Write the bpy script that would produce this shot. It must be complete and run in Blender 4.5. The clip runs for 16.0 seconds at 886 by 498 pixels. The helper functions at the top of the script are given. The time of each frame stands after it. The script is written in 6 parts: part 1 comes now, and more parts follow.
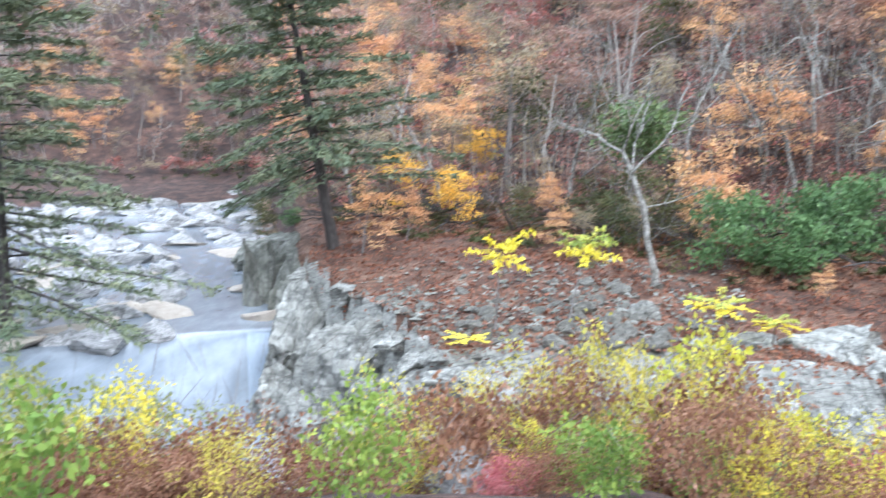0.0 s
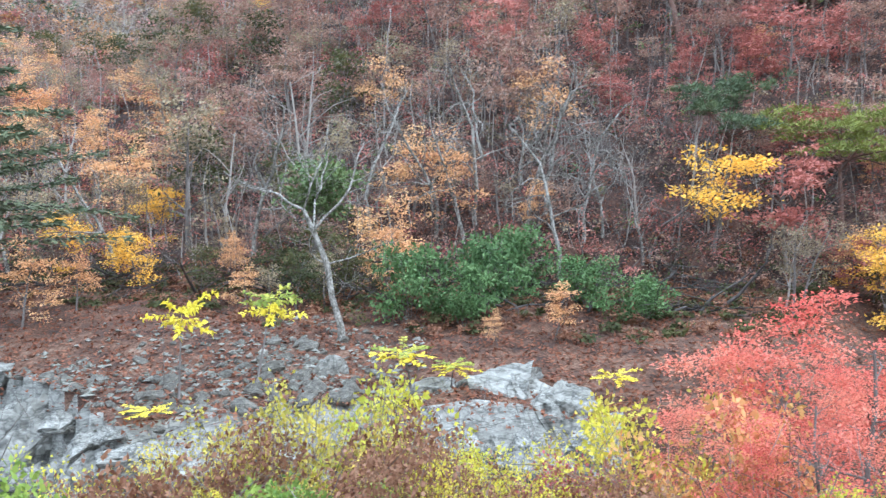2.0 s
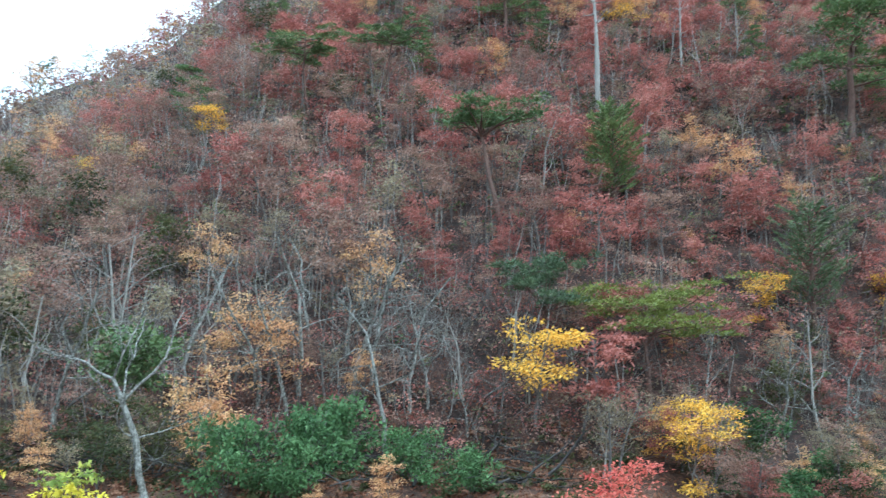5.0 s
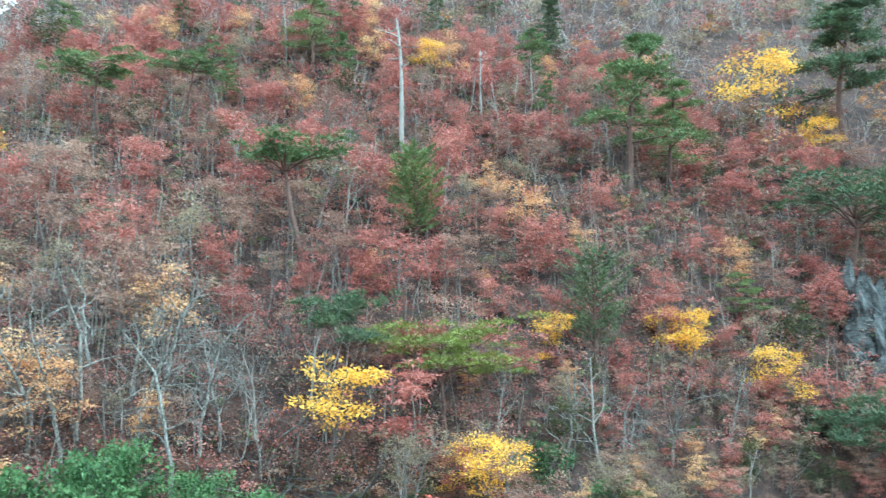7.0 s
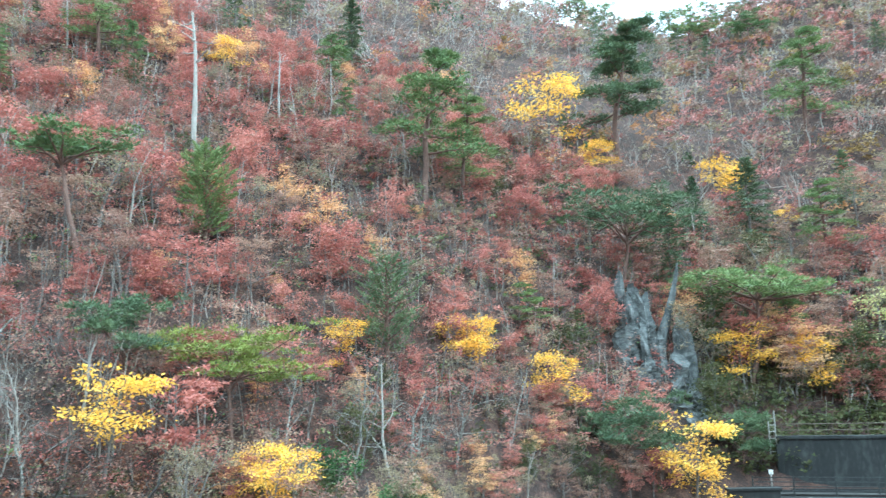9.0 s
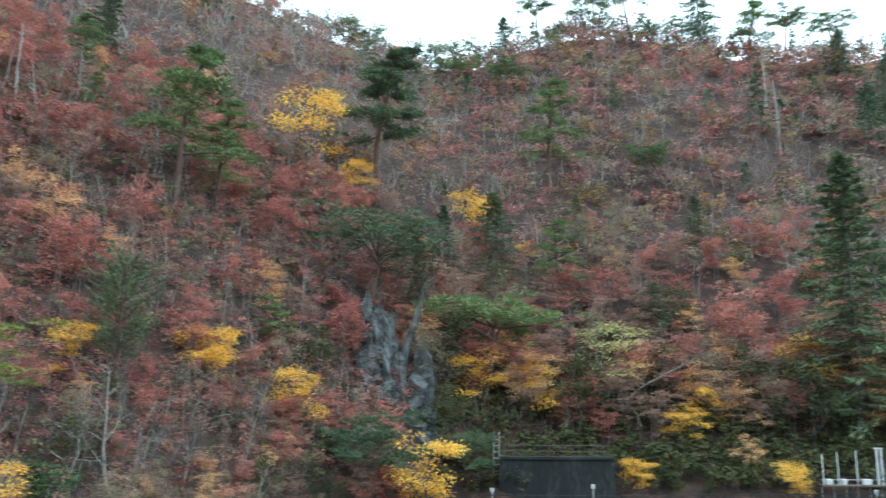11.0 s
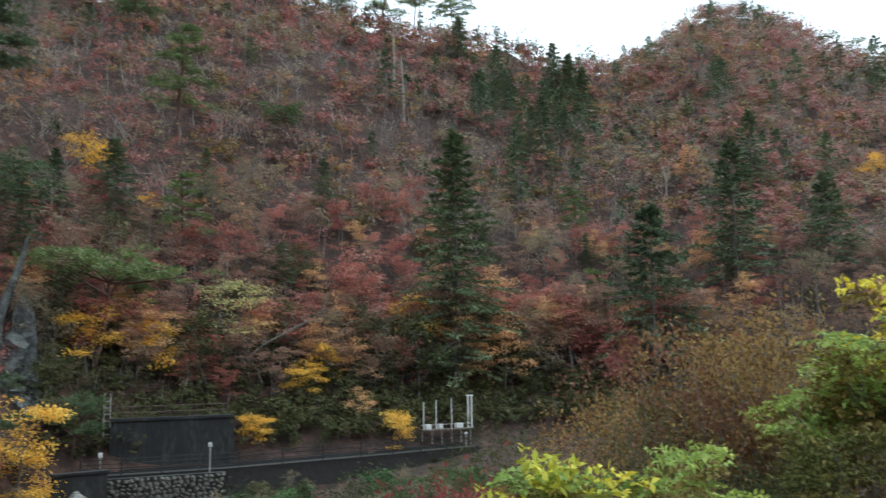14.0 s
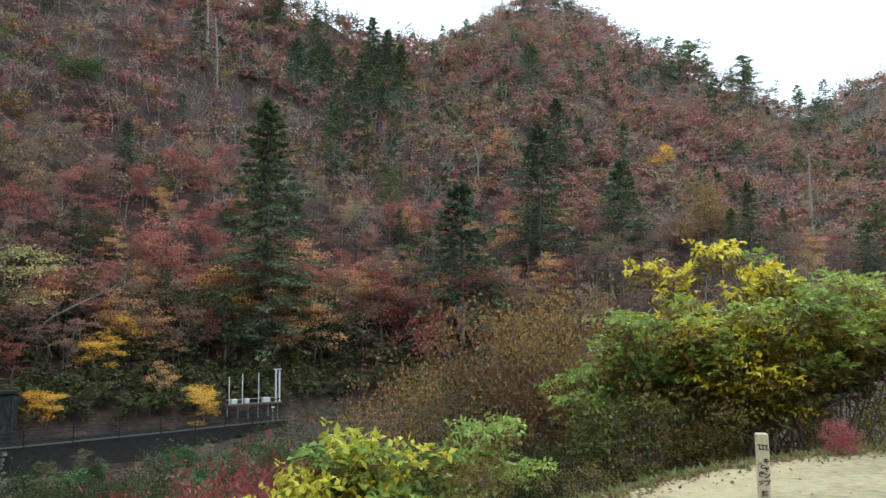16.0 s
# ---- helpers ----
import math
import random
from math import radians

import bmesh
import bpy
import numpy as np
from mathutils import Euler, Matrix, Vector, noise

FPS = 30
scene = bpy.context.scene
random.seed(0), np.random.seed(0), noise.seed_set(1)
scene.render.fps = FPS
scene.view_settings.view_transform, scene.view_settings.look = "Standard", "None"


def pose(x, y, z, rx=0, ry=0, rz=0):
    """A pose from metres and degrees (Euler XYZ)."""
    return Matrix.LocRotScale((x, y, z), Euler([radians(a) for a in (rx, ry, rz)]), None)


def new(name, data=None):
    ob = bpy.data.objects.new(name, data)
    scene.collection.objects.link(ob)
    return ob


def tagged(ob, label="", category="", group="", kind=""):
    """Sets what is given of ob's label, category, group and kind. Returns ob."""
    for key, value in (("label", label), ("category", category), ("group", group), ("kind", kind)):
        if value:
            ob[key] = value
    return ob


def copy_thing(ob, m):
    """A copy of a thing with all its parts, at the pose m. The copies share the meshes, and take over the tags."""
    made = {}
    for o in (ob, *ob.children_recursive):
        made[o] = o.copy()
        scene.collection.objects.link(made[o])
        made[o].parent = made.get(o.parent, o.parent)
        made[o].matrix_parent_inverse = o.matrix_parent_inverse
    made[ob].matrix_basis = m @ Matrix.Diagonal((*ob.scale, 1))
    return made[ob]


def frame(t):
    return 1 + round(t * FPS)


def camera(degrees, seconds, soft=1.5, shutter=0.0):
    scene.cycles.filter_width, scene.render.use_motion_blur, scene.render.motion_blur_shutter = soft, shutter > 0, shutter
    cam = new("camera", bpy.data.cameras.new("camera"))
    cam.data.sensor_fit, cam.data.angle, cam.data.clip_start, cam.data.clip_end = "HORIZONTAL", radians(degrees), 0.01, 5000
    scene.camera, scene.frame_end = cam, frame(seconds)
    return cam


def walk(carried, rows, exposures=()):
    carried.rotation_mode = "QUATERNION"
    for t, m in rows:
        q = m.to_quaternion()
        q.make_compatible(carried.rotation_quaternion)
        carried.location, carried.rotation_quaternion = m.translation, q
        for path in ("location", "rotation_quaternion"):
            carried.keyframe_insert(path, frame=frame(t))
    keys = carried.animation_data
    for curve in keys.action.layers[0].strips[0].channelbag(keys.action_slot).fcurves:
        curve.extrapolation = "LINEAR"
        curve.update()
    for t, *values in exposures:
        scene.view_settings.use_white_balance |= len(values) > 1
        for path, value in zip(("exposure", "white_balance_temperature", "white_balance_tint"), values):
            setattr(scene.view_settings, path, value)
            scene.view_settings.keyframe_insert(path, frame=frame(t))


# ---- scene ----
# camera: a hand-held turn on the spot, at the end of an arm
cam = camera(55.39, 16.0, soft=1.3, shutter=0.4)
EYE = 1.5
ROWS = [
    (0.0, 0.000, 0.000, 0.000, 82.00, -0.00, 0.00),
    (0.5, 0.044, -0.003, 0.000, 84.80, -0.34, -7.26),
    (1.0, 0.082, -0.010, 0.001, 85.70, 0.15, -13.59),
    (1.5, 0.108, -0.017, 0.002, 85.67, 0.45, -18.05),
    (2.0, 0.126, -0.023, 0.003, 85.83, 0.48, -21.07),
    (2.5, 0.135, -0.027, 0.004, 88.15, 0.54, -22.62),
    (3.0, 0.137, -0.028, 0.004, 91.38, 0.51, -22.80),
    (3.5, 0.146, -0.032, 0.004, 93.89, 0.29, -24.23),
    (6.0, 0.227, -0.083, 0.012, 99.16, 0.10, -39.41),
    (6.5, 0.244, -0.098, 0.014, 99.85, 0.21, -42.81),
    (7.0, 0.258, -0.112, 0.016, 99.78, 0.51, -46.03),
    (7.5, 0.272, -0.129, 0.018, 99.07, 1.14, -49.62),
    (8.0, 0.285, -0.146, 0.021, 99.05, 1.37, -53.11),
    (8.5, 0.297, -0.164, 0.023, 99.50, 1.44, -56.54),
    (11.0, 0.343, -0.278, 0.039, 100.92, -0.51, -77.08),
    (11.5, 0.348, -0.313, 0.044, 100.78, -1.06, -83.12),
    (12.0, 0.350, -0.339, 0.048, 100.68, -1.01, -87.36),
    (12.5, 0.350, -0.356, 0.050, 100.85, -0.63, -90.08),
    (13.0, 0.349, -0.375, 0.053, 100.34, 0.02, -93.28),
    (13.5, 0.346, -0.397, 0.056, 99.09, 0.77, -97.13),
    (14.0, 0.341, -0.425, 0.060, 97.96, 0.95, -101.93),
    (14.5, 0.334, -0.451, 0.063, 97.18, 0.50, -106.69),
    (15.0, 0.327, -0.471, 0.066, 96.85, 0.36, -110.30),
    (15.5, 0.321, -0.484, 0.068, 96.51, 0.65, -112.64),
    (16.0, 0.317, -0.494, 0.069, 96.03, 0.71, -114.63),
]
walk(cam, [(t, pose(x, y, EYE + z, rx, ry, rz)) for t, x, y, z, rx, ry, rz in ROWS],
     exposures=[(0.0, 1.82, 5450, 9), (1.0, 1.76, 5450, 11), (2.0, 1.6, 5300, 7), (2.5, 1.62, 4950, -1), (3.0, 1.32, 4840, -4), (3.5, 1.08, 5080, -5), (6.0, 1.5, 4860, -10), (7.0, 1.87, 4880, -14), (7.5, 2.06, 5030, -12), (8.6, 2.15, 4930, -13), (11.0, 1.16, 5250, -8), (12.5, 0.8, 5650, -3), (13.5, 0.62, 5750, -1), (16.0, 0.58, 5750, 0)])

# world: bright even overcast
world = bpy.data.worlds.new("overcast_sky")
scene.world = world
world.use_nodes = True
wn, wl = world.node_tree.nodes, world.node_tree.links
sky = wn.new("ShaderNodeTexSky")
sky.sky_type, sky.sun_disc = "NISHITA", False
sky.sun_elevation, sky.sun_rotation = radians(48), radians(150)
veil = wn.new("ShaderNodeMixRGB")
veil.inputs[0].default_value = 0.86
veil.inputs[2].default_value = (9.6, 9.9, 10.2, 1)
wl.new(sky.outputs[0], veil.inputs[1])
wl.new(veil.outputs[0], wn["Background"].inputs[0])
wn["Background"].inputs[1].default_value = 0.12
sun = new("sun", bpy.data.lights.new("sun", "SUN"))
sun.data.energy, sun.data.angle, sun.data.color = 0.8, radians(25), (1.0, 0.96, 0.9)
sun.matrix_world = pose(0, 0, 60, 42, 0, 30)


# ---- materials ----
def material(name):
    m = bpy.data.materials.new(name)
    m.use_nodes = True
    return m, m.node_tree.nodes, m.node_tree.links, m.node_tree.nodes["Principled BSDF"]


def ramp(nodes, stops, interpolation="LINEAR"):
    r = nodes.new("ShaderNodeValToRGB")
    r.color_ramp.interpolation = interpolation
    while len(r.color_ramp.elements) < len(stops):
        r.color_ramp.elements.new(0.5)
    for e, (p, c) in zip(r.color_ramp.elements, stops):
        e.position, e.color = p, (*c, 1)
    return r


def leaf_material(name, colours, spread=0.3, gloss=0.55, thin=0.3, single=0.26):
    """Leaves: each its own shade, each plant its own mean."""
    m, n, l, b = material(name)
    geo, info = n.new("ShaderNodeNewGeometry"), n.new("ShaderNodeObjectInfo")
    co, blot = n.new("ShaderNodeTexCoord"), n.new("ShaderNodeTexNoise")
    blot.inputs["Scale"].default_value, blot.inputs["Detail"].default_value = 0.6, 3
    l.new(co.outputs["Object"], blot.inputs["Vector"])
    total = None
    wide = n.new("ShaderNodeMapRange")
    wide.inputs[1].default_value, wide.inputs[2].default_value = 0.32, 0.68
    l.new(blot.outputs[0], wide.inputs[0])
    for source, weight in ((geo.outputs["Random Per Island"], single), (wide.outputs[0], 1 - single - spread), (info.outputs["Random"], spread)):
        mul = n.new("ShaderNodeMath")
        mul.operation = "MULTIPLY_ADD"
        mul.inputs[1].default_value = weight
        mul.inputs[2].default_value = 0.0
        l.new(source, mul.inputs[0])
        if total:
            l.new(total.outputs[0], mul.inputs[2])
        total = mul
    mix = total
    r = ramp(n, [(i / max(1, len(colours) - 1), c) for i, c in enumerate(colours)])
    l.new(mix.outputs[0], r.inputs[0])
    l.new(r.outputs[0], b.inputs["Base Color"])
    b.inputs["Roughness"].default_value = gloss
    b.inputs["Specular IOR Level"].default_value = 0.2
    tr, add = n.new("ShaderNodeBsdfTranslucent"), n.new("ShaderNodeMixShader")
    l.new(r.outputs[0], tr.inputs[0])
    add.inputs[0].default_value = thin
    l.new(b.outputs[0], add.inputs[1])
    l.new(tr.outputs[0], add.inputs[2])
    l.new(add.outputs[0], n["Material Output"].inputs[0])
    return m


def noise_material(name, stops, scale, fine=6.0, rough=0.9, bump=0.4, stretch=(1, 1, 1), metal=0.0, dist=0.05):
    """Two scales of noise for colour, and relief."""
    m, n, l, b = material(name)
    co, mp = n.new("ShaderNodeTexCoord"), n.new("ShaderNodeMapping")
    mp.inputs["Scale"].default_value = stretch
    l.new(co.outputs["Object"], mp.inputs[0])
    big, small = n.new("ShaderNodeTexNoise"), n.new("ShaderNodeTexNoise")
    for t, s, d in ((big, scale, 4), (small, scale * fine, 6)):
        t.inputs["Scale"].default_value, t.inputs["Detail"].default_value = s, d
        t.inputs["Roughness"].default_value = 0.65
        l.new(mp.outputs[0], t.inputs["Vector"])
    mix = n.new("ShaderNodeMixRGB")
    mix.blend_type = "MIX"
    mix.inputs[0].default_value = 0.5
    l.new(big.outputs[0], mix.inputs[1])
    l.new(small.outputs[0], mix.inputs[2])
    r = ramp(n, stops)
    l.new(mix.outputs[0], r.inputs[0])
    l.new(r.outputs[0], b.inputs["Base Color"])
    b.inputs["Roughness"].default_value, b.inputs["Metallic"].default_value = rough, metal
    bp = n.new("ShaderNodeBump")
    bp.inputs["Strength"].default_value, bp.inputs["Distance"].default_value = bump, dist
    l.new(mix.outputs[0], bp.inputs["Height"])
    l.new(bp.outputs[0], b.inputs["Normal"])
    return m


def rock_material(name, stops, scale, crack, tone):
    """Weathered rock: blotches, slanting strata and dark seams."""
    m = noise_material(name, stops, scale, 6, 0.88, 0.7, (1, 1, 1.7), dist=0.08)
    n, l = m.node_tree.nodes, m.node_tree.links
    b = n["Principled BSDF"]
    co = n.new("ShaderNodeTexCoord")
    last = b.inputs["Base Color"].links[0].from_socket
    for turn, stretch, wide in (((20, 35, 10), (0.6, 0.6, 3.2), 0.016), ((-30, 10, 60), (2.2, 0.5, 0.6), 0.012), ((5, 60, 0), (2, 2, 8), 0.03)):
        mp, seam = n.new("ShaderNodeMapping"), n.new("ShaderNodeTexNoise")
        mp.inputs["Rotation"].default_value = [radians(v) for v in turn]
        mp.inputs["Scale"].default_value = stretch
        seam.inputs["Scale"].default_value, seam.inputs["Detail"].default_value, seam.inputs["Distortion"].default_value = crack, 5, 0.6
        l.new(co.outputs["Object"], mp.inputs[0])
        l.new(mp.outputs[0], seam.inputs["Vector"])
        edge = ramp(n, [(0.49 - wide, (1, 1, 1)), (0.5, (tone, tone, tone)), (0.51 + wide, (1, 1, 1))])
        l.new(seam.outputs[0], edge.inputs[0])
        mul = n.new("ShaderNodeMixRGB")
        mul.blend_type = "MULTIPLY"
        mul.inputs[0].default_value = 0.6
        l.new(last, mul.inputs[1])
        l.new(edge.outputs[0], mul.inputs[2])
        last = mul.outputs[0]
    l.new(last, b.inputs["Base Color"])
    return m


LITTER = noise_material("leaf_litter", [(0.34, (0.009, 0.006, 0.005)), (0.46, (0.028, 0.016, 0.012)), (0.54, (0.07, 0.035, 0.025)), (0.66, (0.15, 0.085, 0.06))], 0.7, 9, 0.95, 1.0, dist=0.2)
TERRACE = noise_material("stony_leaf_litter", [(0.32, (0.012, 0.008, 0.006)), (0.43, (0.042, 0.021, 0.013)), (0.5, (0.09, 0.043, 0.025)), (0.57, (0.15, 0.082, 0.05)), (0.66, (0.26, 0.185, 0.135))], 0.9, 11, 0.95, 1.0, dist=0.12)
DIRT = noise_material("pale_gravel_dirt", [(0.32, (0.13, 0.1, 0.055)), (0.42, (0.27, 0.215, 0.12)), (0.52, (0.4, 0.325, 0.18)), (0.7, (0.5, 0.41, 0.235))], 0.45, 18, 0.95, 0.4, dist=0.02)
ROCK = rock_material("pale_grey_rock", [(0.3, (0.095, 0.092, 0.078)), (0.42, (0.2, 0.195, 0.17)), (0.54, (0.3, 0.295, 0.262)), (0.7, (0.45, 0.44, 0.4))], 1.1, 0.8, 0.2)
DARKROCK = rock_material("dark_crag_rock", [(0.3, (0.012, 0.013, 0.014)), (0.44, (0.07, 0.073, 0.07)), (0.57, (0.19, 0.193, 0.185)), (0.7, (0.42, 0.42, 0.4))], 0.6, 0.8, 0.25)
WETROCK = rock_material("damp_mossy_rock", [(0.3, (0.06, 0.06, 0.045)), (0.46, (0.16, 0.16, 0.13)), (0.58, (0.28, 0.275, 0.24)), (0.74, (0.42, 0.41, 0.37))], 0.9, 0.9, 0.35)
SAND = noise_material("tan_river_sand", [(0.3, (0.22, 0.185, 0.15)), (0.6, (0.38, 0.33, 0.27))], 0.6, 8, 0.9, 0.3)
TERRACESTONE = rock_material("lichened_brown_grey_stone", [(0.3, (0.05, 0.045, 0.035)), (0.46, (0.12, 0.11, 0.09)), (0.58, (0.2, 0.19, 0.16)), (0.74, (0.33, 0.31, 0.27))], 1.4, 0.9, 0.3)
RIVERROCK = rock_material("bleached_river_rock", [(0.3, (0.1, 0.095, 0.09)), (0.42, (0.24, 0.235, 0.225)), (0.54, (0.37, 0.36, 0.35)), (0.7, (0.52, 0.51, 0.5))], 0.9, 0.9, 0.3)
BARK = noise_material("grey_brown_bark", [(0.3, (0.06, 0.05, 0.045)), (0.5, (0.16, 0.14, 0.125)), (0.7, (0.3, 0.28, 0.26))], 2.5, 5, 0.9, 0.8, (1, 1, 0.3))
PALEBARK = noise_material("pale_lichened_bark", [(0.3, (0.13, 0.118, 0.1)), (0.5, (0.3, 0.275, 0.24)), (0.7, (0.5, 0.465, 0.41))], 2.5, 5, 0.9, 0.7, (1, 1, 0.35))
PINEBARK = noise_material("reddish_pine_bark", [(0.3, (0.05, 0.03, 0.025)), (0.5, (0.14, 0.08, 0.06)), (0.7, (0.24, 0.15, 0.11))], 2.0, 6, 0.9, 0.9, (1, 1, 0.4))
WETBARK = noise_material("dark_wet_bark", [(0.3, (0.018, 0.015, 0.013)), (0.5, (0.05, 0.042, 0.037)), (0.7, (0.12, 0.105, 0.095))], 2.5, 5, 0.8, 0.8, (1, 1, 0.4))
WHITEBARK = noise_material("mottled_white_bark", [(0.36, (0.06, 0.055, 0.045)), (0.46, (0.15, 0.142, 0.12)), (0.54, (0.31, 0.295, 0.26)), (0.7, (0.48, 0.46, 0.42))], 4.0, 4, 0.9, 0.7, (1, 1, 0.6))
DEADWOOD = noise_material("bleached_dead_wood", [(0.3, (0.15, 0.13, 0.11)), (0.5, (0.32, 0.29, 0.255)), (0.7, (0.5, 0.465, 0.42))], 1.5, 6, 0.85, 0.6, (1, 1, 0.2))
# streaky stained concrete, its colour lowered further for the shade on the wall
CONCRETE = noise_material("stained_shaded_concrete", [(0.3, (0.01, 0.01, 0.01)), (0.5, (0.025, 0.025, 0.024)), (0.7, (0.075, 0.075, 0.07))], 0.35, 9, 0.9, 0.3, (1, 1, 0.4))
PIPE = noise_material("galvanised_pipe", [(0.3, (0.3, 0.28, 0.26)), (0.7, (0.55, 0.52, 0.48))], 4, 4, 0.5, 0.1, metal=0.3)
WHITE = noise_material("weathered_white_paint", [(0.3, (0.6, 0.6, 0.58)), (0.7, (0.82, 0.82, 0.8))], 4, 5, 0.6, 0.1)
BLACK = noise_material("black_cable_sheath", [(0.3, (0.012, 0.012, 0.012)), (0.7, (0.04, 0.04, 0.04))], 4, 4, 0.6, 0.1)
POSTWOOD = noise_material("pale_post_wood", [(0.3, (0.46, 0.385, 0.25)), (0.6, (0.62, 0.53, 0.37)), (0.75, (0.72, 0.64, 0.48))], 6, 6, 0.8, 0.2, (1, 1, 0.1))
INK = noise_material("black_sign_ink", [(0.3, (0.01, 0.01, 0.01)), (0.7, (0.03, 0.03, 0.03))], 9, 3, 0.7, 0.0)
WATER = noise_material("grey_river_water", [(0.3, (0.1, 0.115, 0.13)), (0.5, (0.19, 0.21, 0.235)), (0.72, (0.3, 0.33, 0.36))], 0.2, 7, 0.16, 0.12, (1, 0.35, 1), dist=0.05)

REDLEAF = leaf_material("red_maple_leaves", [(0.14, 0.045, 0.042), (0.36, 0.124, 0.104), (0.55, 0.23, 0.18), (0.65, 0.41, 0.315)])
RUSSETLEAF = leaf_material("russet_leaves", [(0.11, 0.06, 0.05), (0.27, 0.155, 0.12), (0.44, 0.28, 0.2), (0.52, 0.4, 0.3)])
ORANGELEAF = leaf_material("orange_leaves", [(0.52, 0.25, 0.12), (0.68, 0.36, 0.17), (0.76, 0.47, 0.23), (0.8, 0.58, 0.28)])
BROWNLEAF = leaf_material("dull_brown_leaves", [(0.14, 0.115, 0.08), (0.25, 0.2, 0.13), (0.36, 0.29, 0.18), (0.42, 0.36, 0.2)])
YELLOWLEAF = leaf_material("yellow_leaves", [(0.78, 0.38, 0.045), (0.89, 0.51, 0.07), (0.95, 0.62, 0.12), (0.97, 0.74, 0.28)])
LIMELEAF = leaf_material("yellow_green_leaves", [(0.15, 0.23, 0.055), (0.33, 0.39, 0.08), (0.62, 0.56, 0.1), (0.8, 0.64, 0.11)])
GREENLEAF = leaf_material("glossy_green_leaves", [(0.035, 0.07, 0.03), (0.075, 0.135, 0.05), (0.14, 0.23, 0.085), (0.21, 0.32, 0.135)], gloss=0.55, thin=0.15)
FRESHLEAF = leaf_material("green_turning_yellow_leaves", [(0.17, 0.21, 0.06), (0.31, 0.34, 0.09), (0.5, 0.47, 0.12), (0.76, 0.61, 0.14)], thin=0.35)
PINENEEDLE = leaf_material("pine_needles", [(0.06, 0.1, 0.042), (0.12, 0.17, 0.065), (0.2, 0.255, 0.095), (0.31, 0.34, 0.125)], thin=0.1)
OLIVENEEDLE = leaf_material("yellowing_pine_needles", [(0.08, 0.11, 0.03), (0.15, 0.18, 0.045), (0.25, 0.27, 0.06), (0.36, 0.34, 0.08)], thin=0.1)
FIRNEEDLE = leaf_material("dark_fir_needles", [(0.052, 0.078, 0.045), (0.09, 0.125, 0.066), (0.145, 0.185, 0.09), (0.225, 0.255, 0.115)], thin=0.1)
CRIMSONLEAF = leaf_material("bright_red_maple_leaves", [(0.46, 0.06, 0.065), (0.66, 0.16, 0.125), (0.77, 0.29, 0.2), (0.8, 0.44, 0.28)], thin=0.4)
VINELEAF = leaf_material("fresh_green_vine_leaves", [(0.07, 0.13, 0.03), (0.15, 0.24, 0.05), (0.3, 0.38, 0.075), (0.56, 0.52, 0.1)], thin=0.3)
DRYLEAF = leaf_material("dry_brown_leaves", [(0.08, 0.035, 0.022), (0.19, 0.085, 0.05), (0.32, 0.17, 0.1), (0.45, 0.29, 0.19)], single=0.45)
LEMONLEAF = leaf_material("lemon_yellow_leaves", [(0.3, 0.31, 0.06), (0.5, 0.44, 0.08), (0.66, 0.52, 0.1), (0.76, 0.54, 0.14)])
MOSSNEEDLE = leaf_material("mossy_conifer_needles", [(0.06, 0.085, 0.055), (0.1, 0.13, 0.075), (0.16, 0.18, 0.1), (0.24, 0.24, 0.13)], thin=0.1)
FARORANGE = leaf_material("faded_orange_leaves", [(0.26, 0.13, 0.06), (0.44, 0.22, 0.1), (0.58, 0.31, 0.14), (0.62, 0.42, 0.19)], single=0.3)
FARRED = leaf_material("dull_red_maple_leaves", [(0.11, 0.04, 0.038), (0.28, 0.11, 0.1), (0.46, 0.2, 0.17), (0.52, 0.32, 0.27)], single=0.3)
FARRUSSET = leaf_material("dull_russet_leaves", [(0.09, 0.06, 0.05), (0.22, 0.14, 0.115), (0.36, 0.24, 0.185), (0.44, 0.33, 0.25)], single=0.3)
PALEYELLOW = leaf_material("pale_yellow_leaves", [(0.3, 0.32, 0.13), (0.52, 0.5, 0.2), (0.66, 0.6, 0.25), (0.74, 0.64, 0.25)])
RUST = noise_material("rusty_steel_pipe", [(0.3, (0.06, 0.045, 0.035)), (0.6, (0.15, 0.115, 0.09)), (0.75, (0.28, 0.24, 0.2))], 5, 4, 0.7, 0.2, metal=0.2)
UMBERLEAF = leaf_material("umber_and_amber_leaves", [(0.055, 0.034, 0.015), (0.15, 0.09, 0.034), (0.35, 0.205, 0.07), (0.62, 0.4, 0.13)], single=0.65, spread=0.15)
# turning amber, and darkened for the shade inside and below the crowns
LOWSHADE = leaf_material("shaded_turning_leaves", [(0.075, 0.065, 0.022), (0.16, 0.125, 0.035), (0.3, 0.225, 0.055), (0.5, 0.36, 0.08)])
VIVIDLEAF = leaf_material("vivid_yellow_green_leaves", [(0.34, 0.4, 0.06), (0.56, 0.54, 0.07), (0.76, 0.63, 0.08), (0.85, 0.64, 0.1)])
SAPLEAF = leaf_material("clear_yellow_leaves", [(0.66, 0.58, 0.05), (0.8, 0.67, 0.06), (0.87, 0.74, 0.08), (0.9, 0.8, 0.16)])
MAUVELEAF = leaf_material("faded_crimson_leaves", [(0.26, 0.05, 0.07), (0.42, 0.09, 0.11), (0.52, 0.18, 0.18), (0.5, 0.28, 0.25)])
FALLENLEAF = leaf_material("fallen_russet_leaves", [(0.07, 0.028, 0.018), (0.16, 0.06, 0.034), (0.27, 0.115, 0.065), (0.38, 0.2, 0.13)], single=0.5)
DULLRED = leaf_material("dull_crimson_leaves", [(0.1, 0.02, 0.025), (0.2, 0.045, 0.05), (0.3, 0.08, 0.07), (0.34, 0.15, 0.1)])
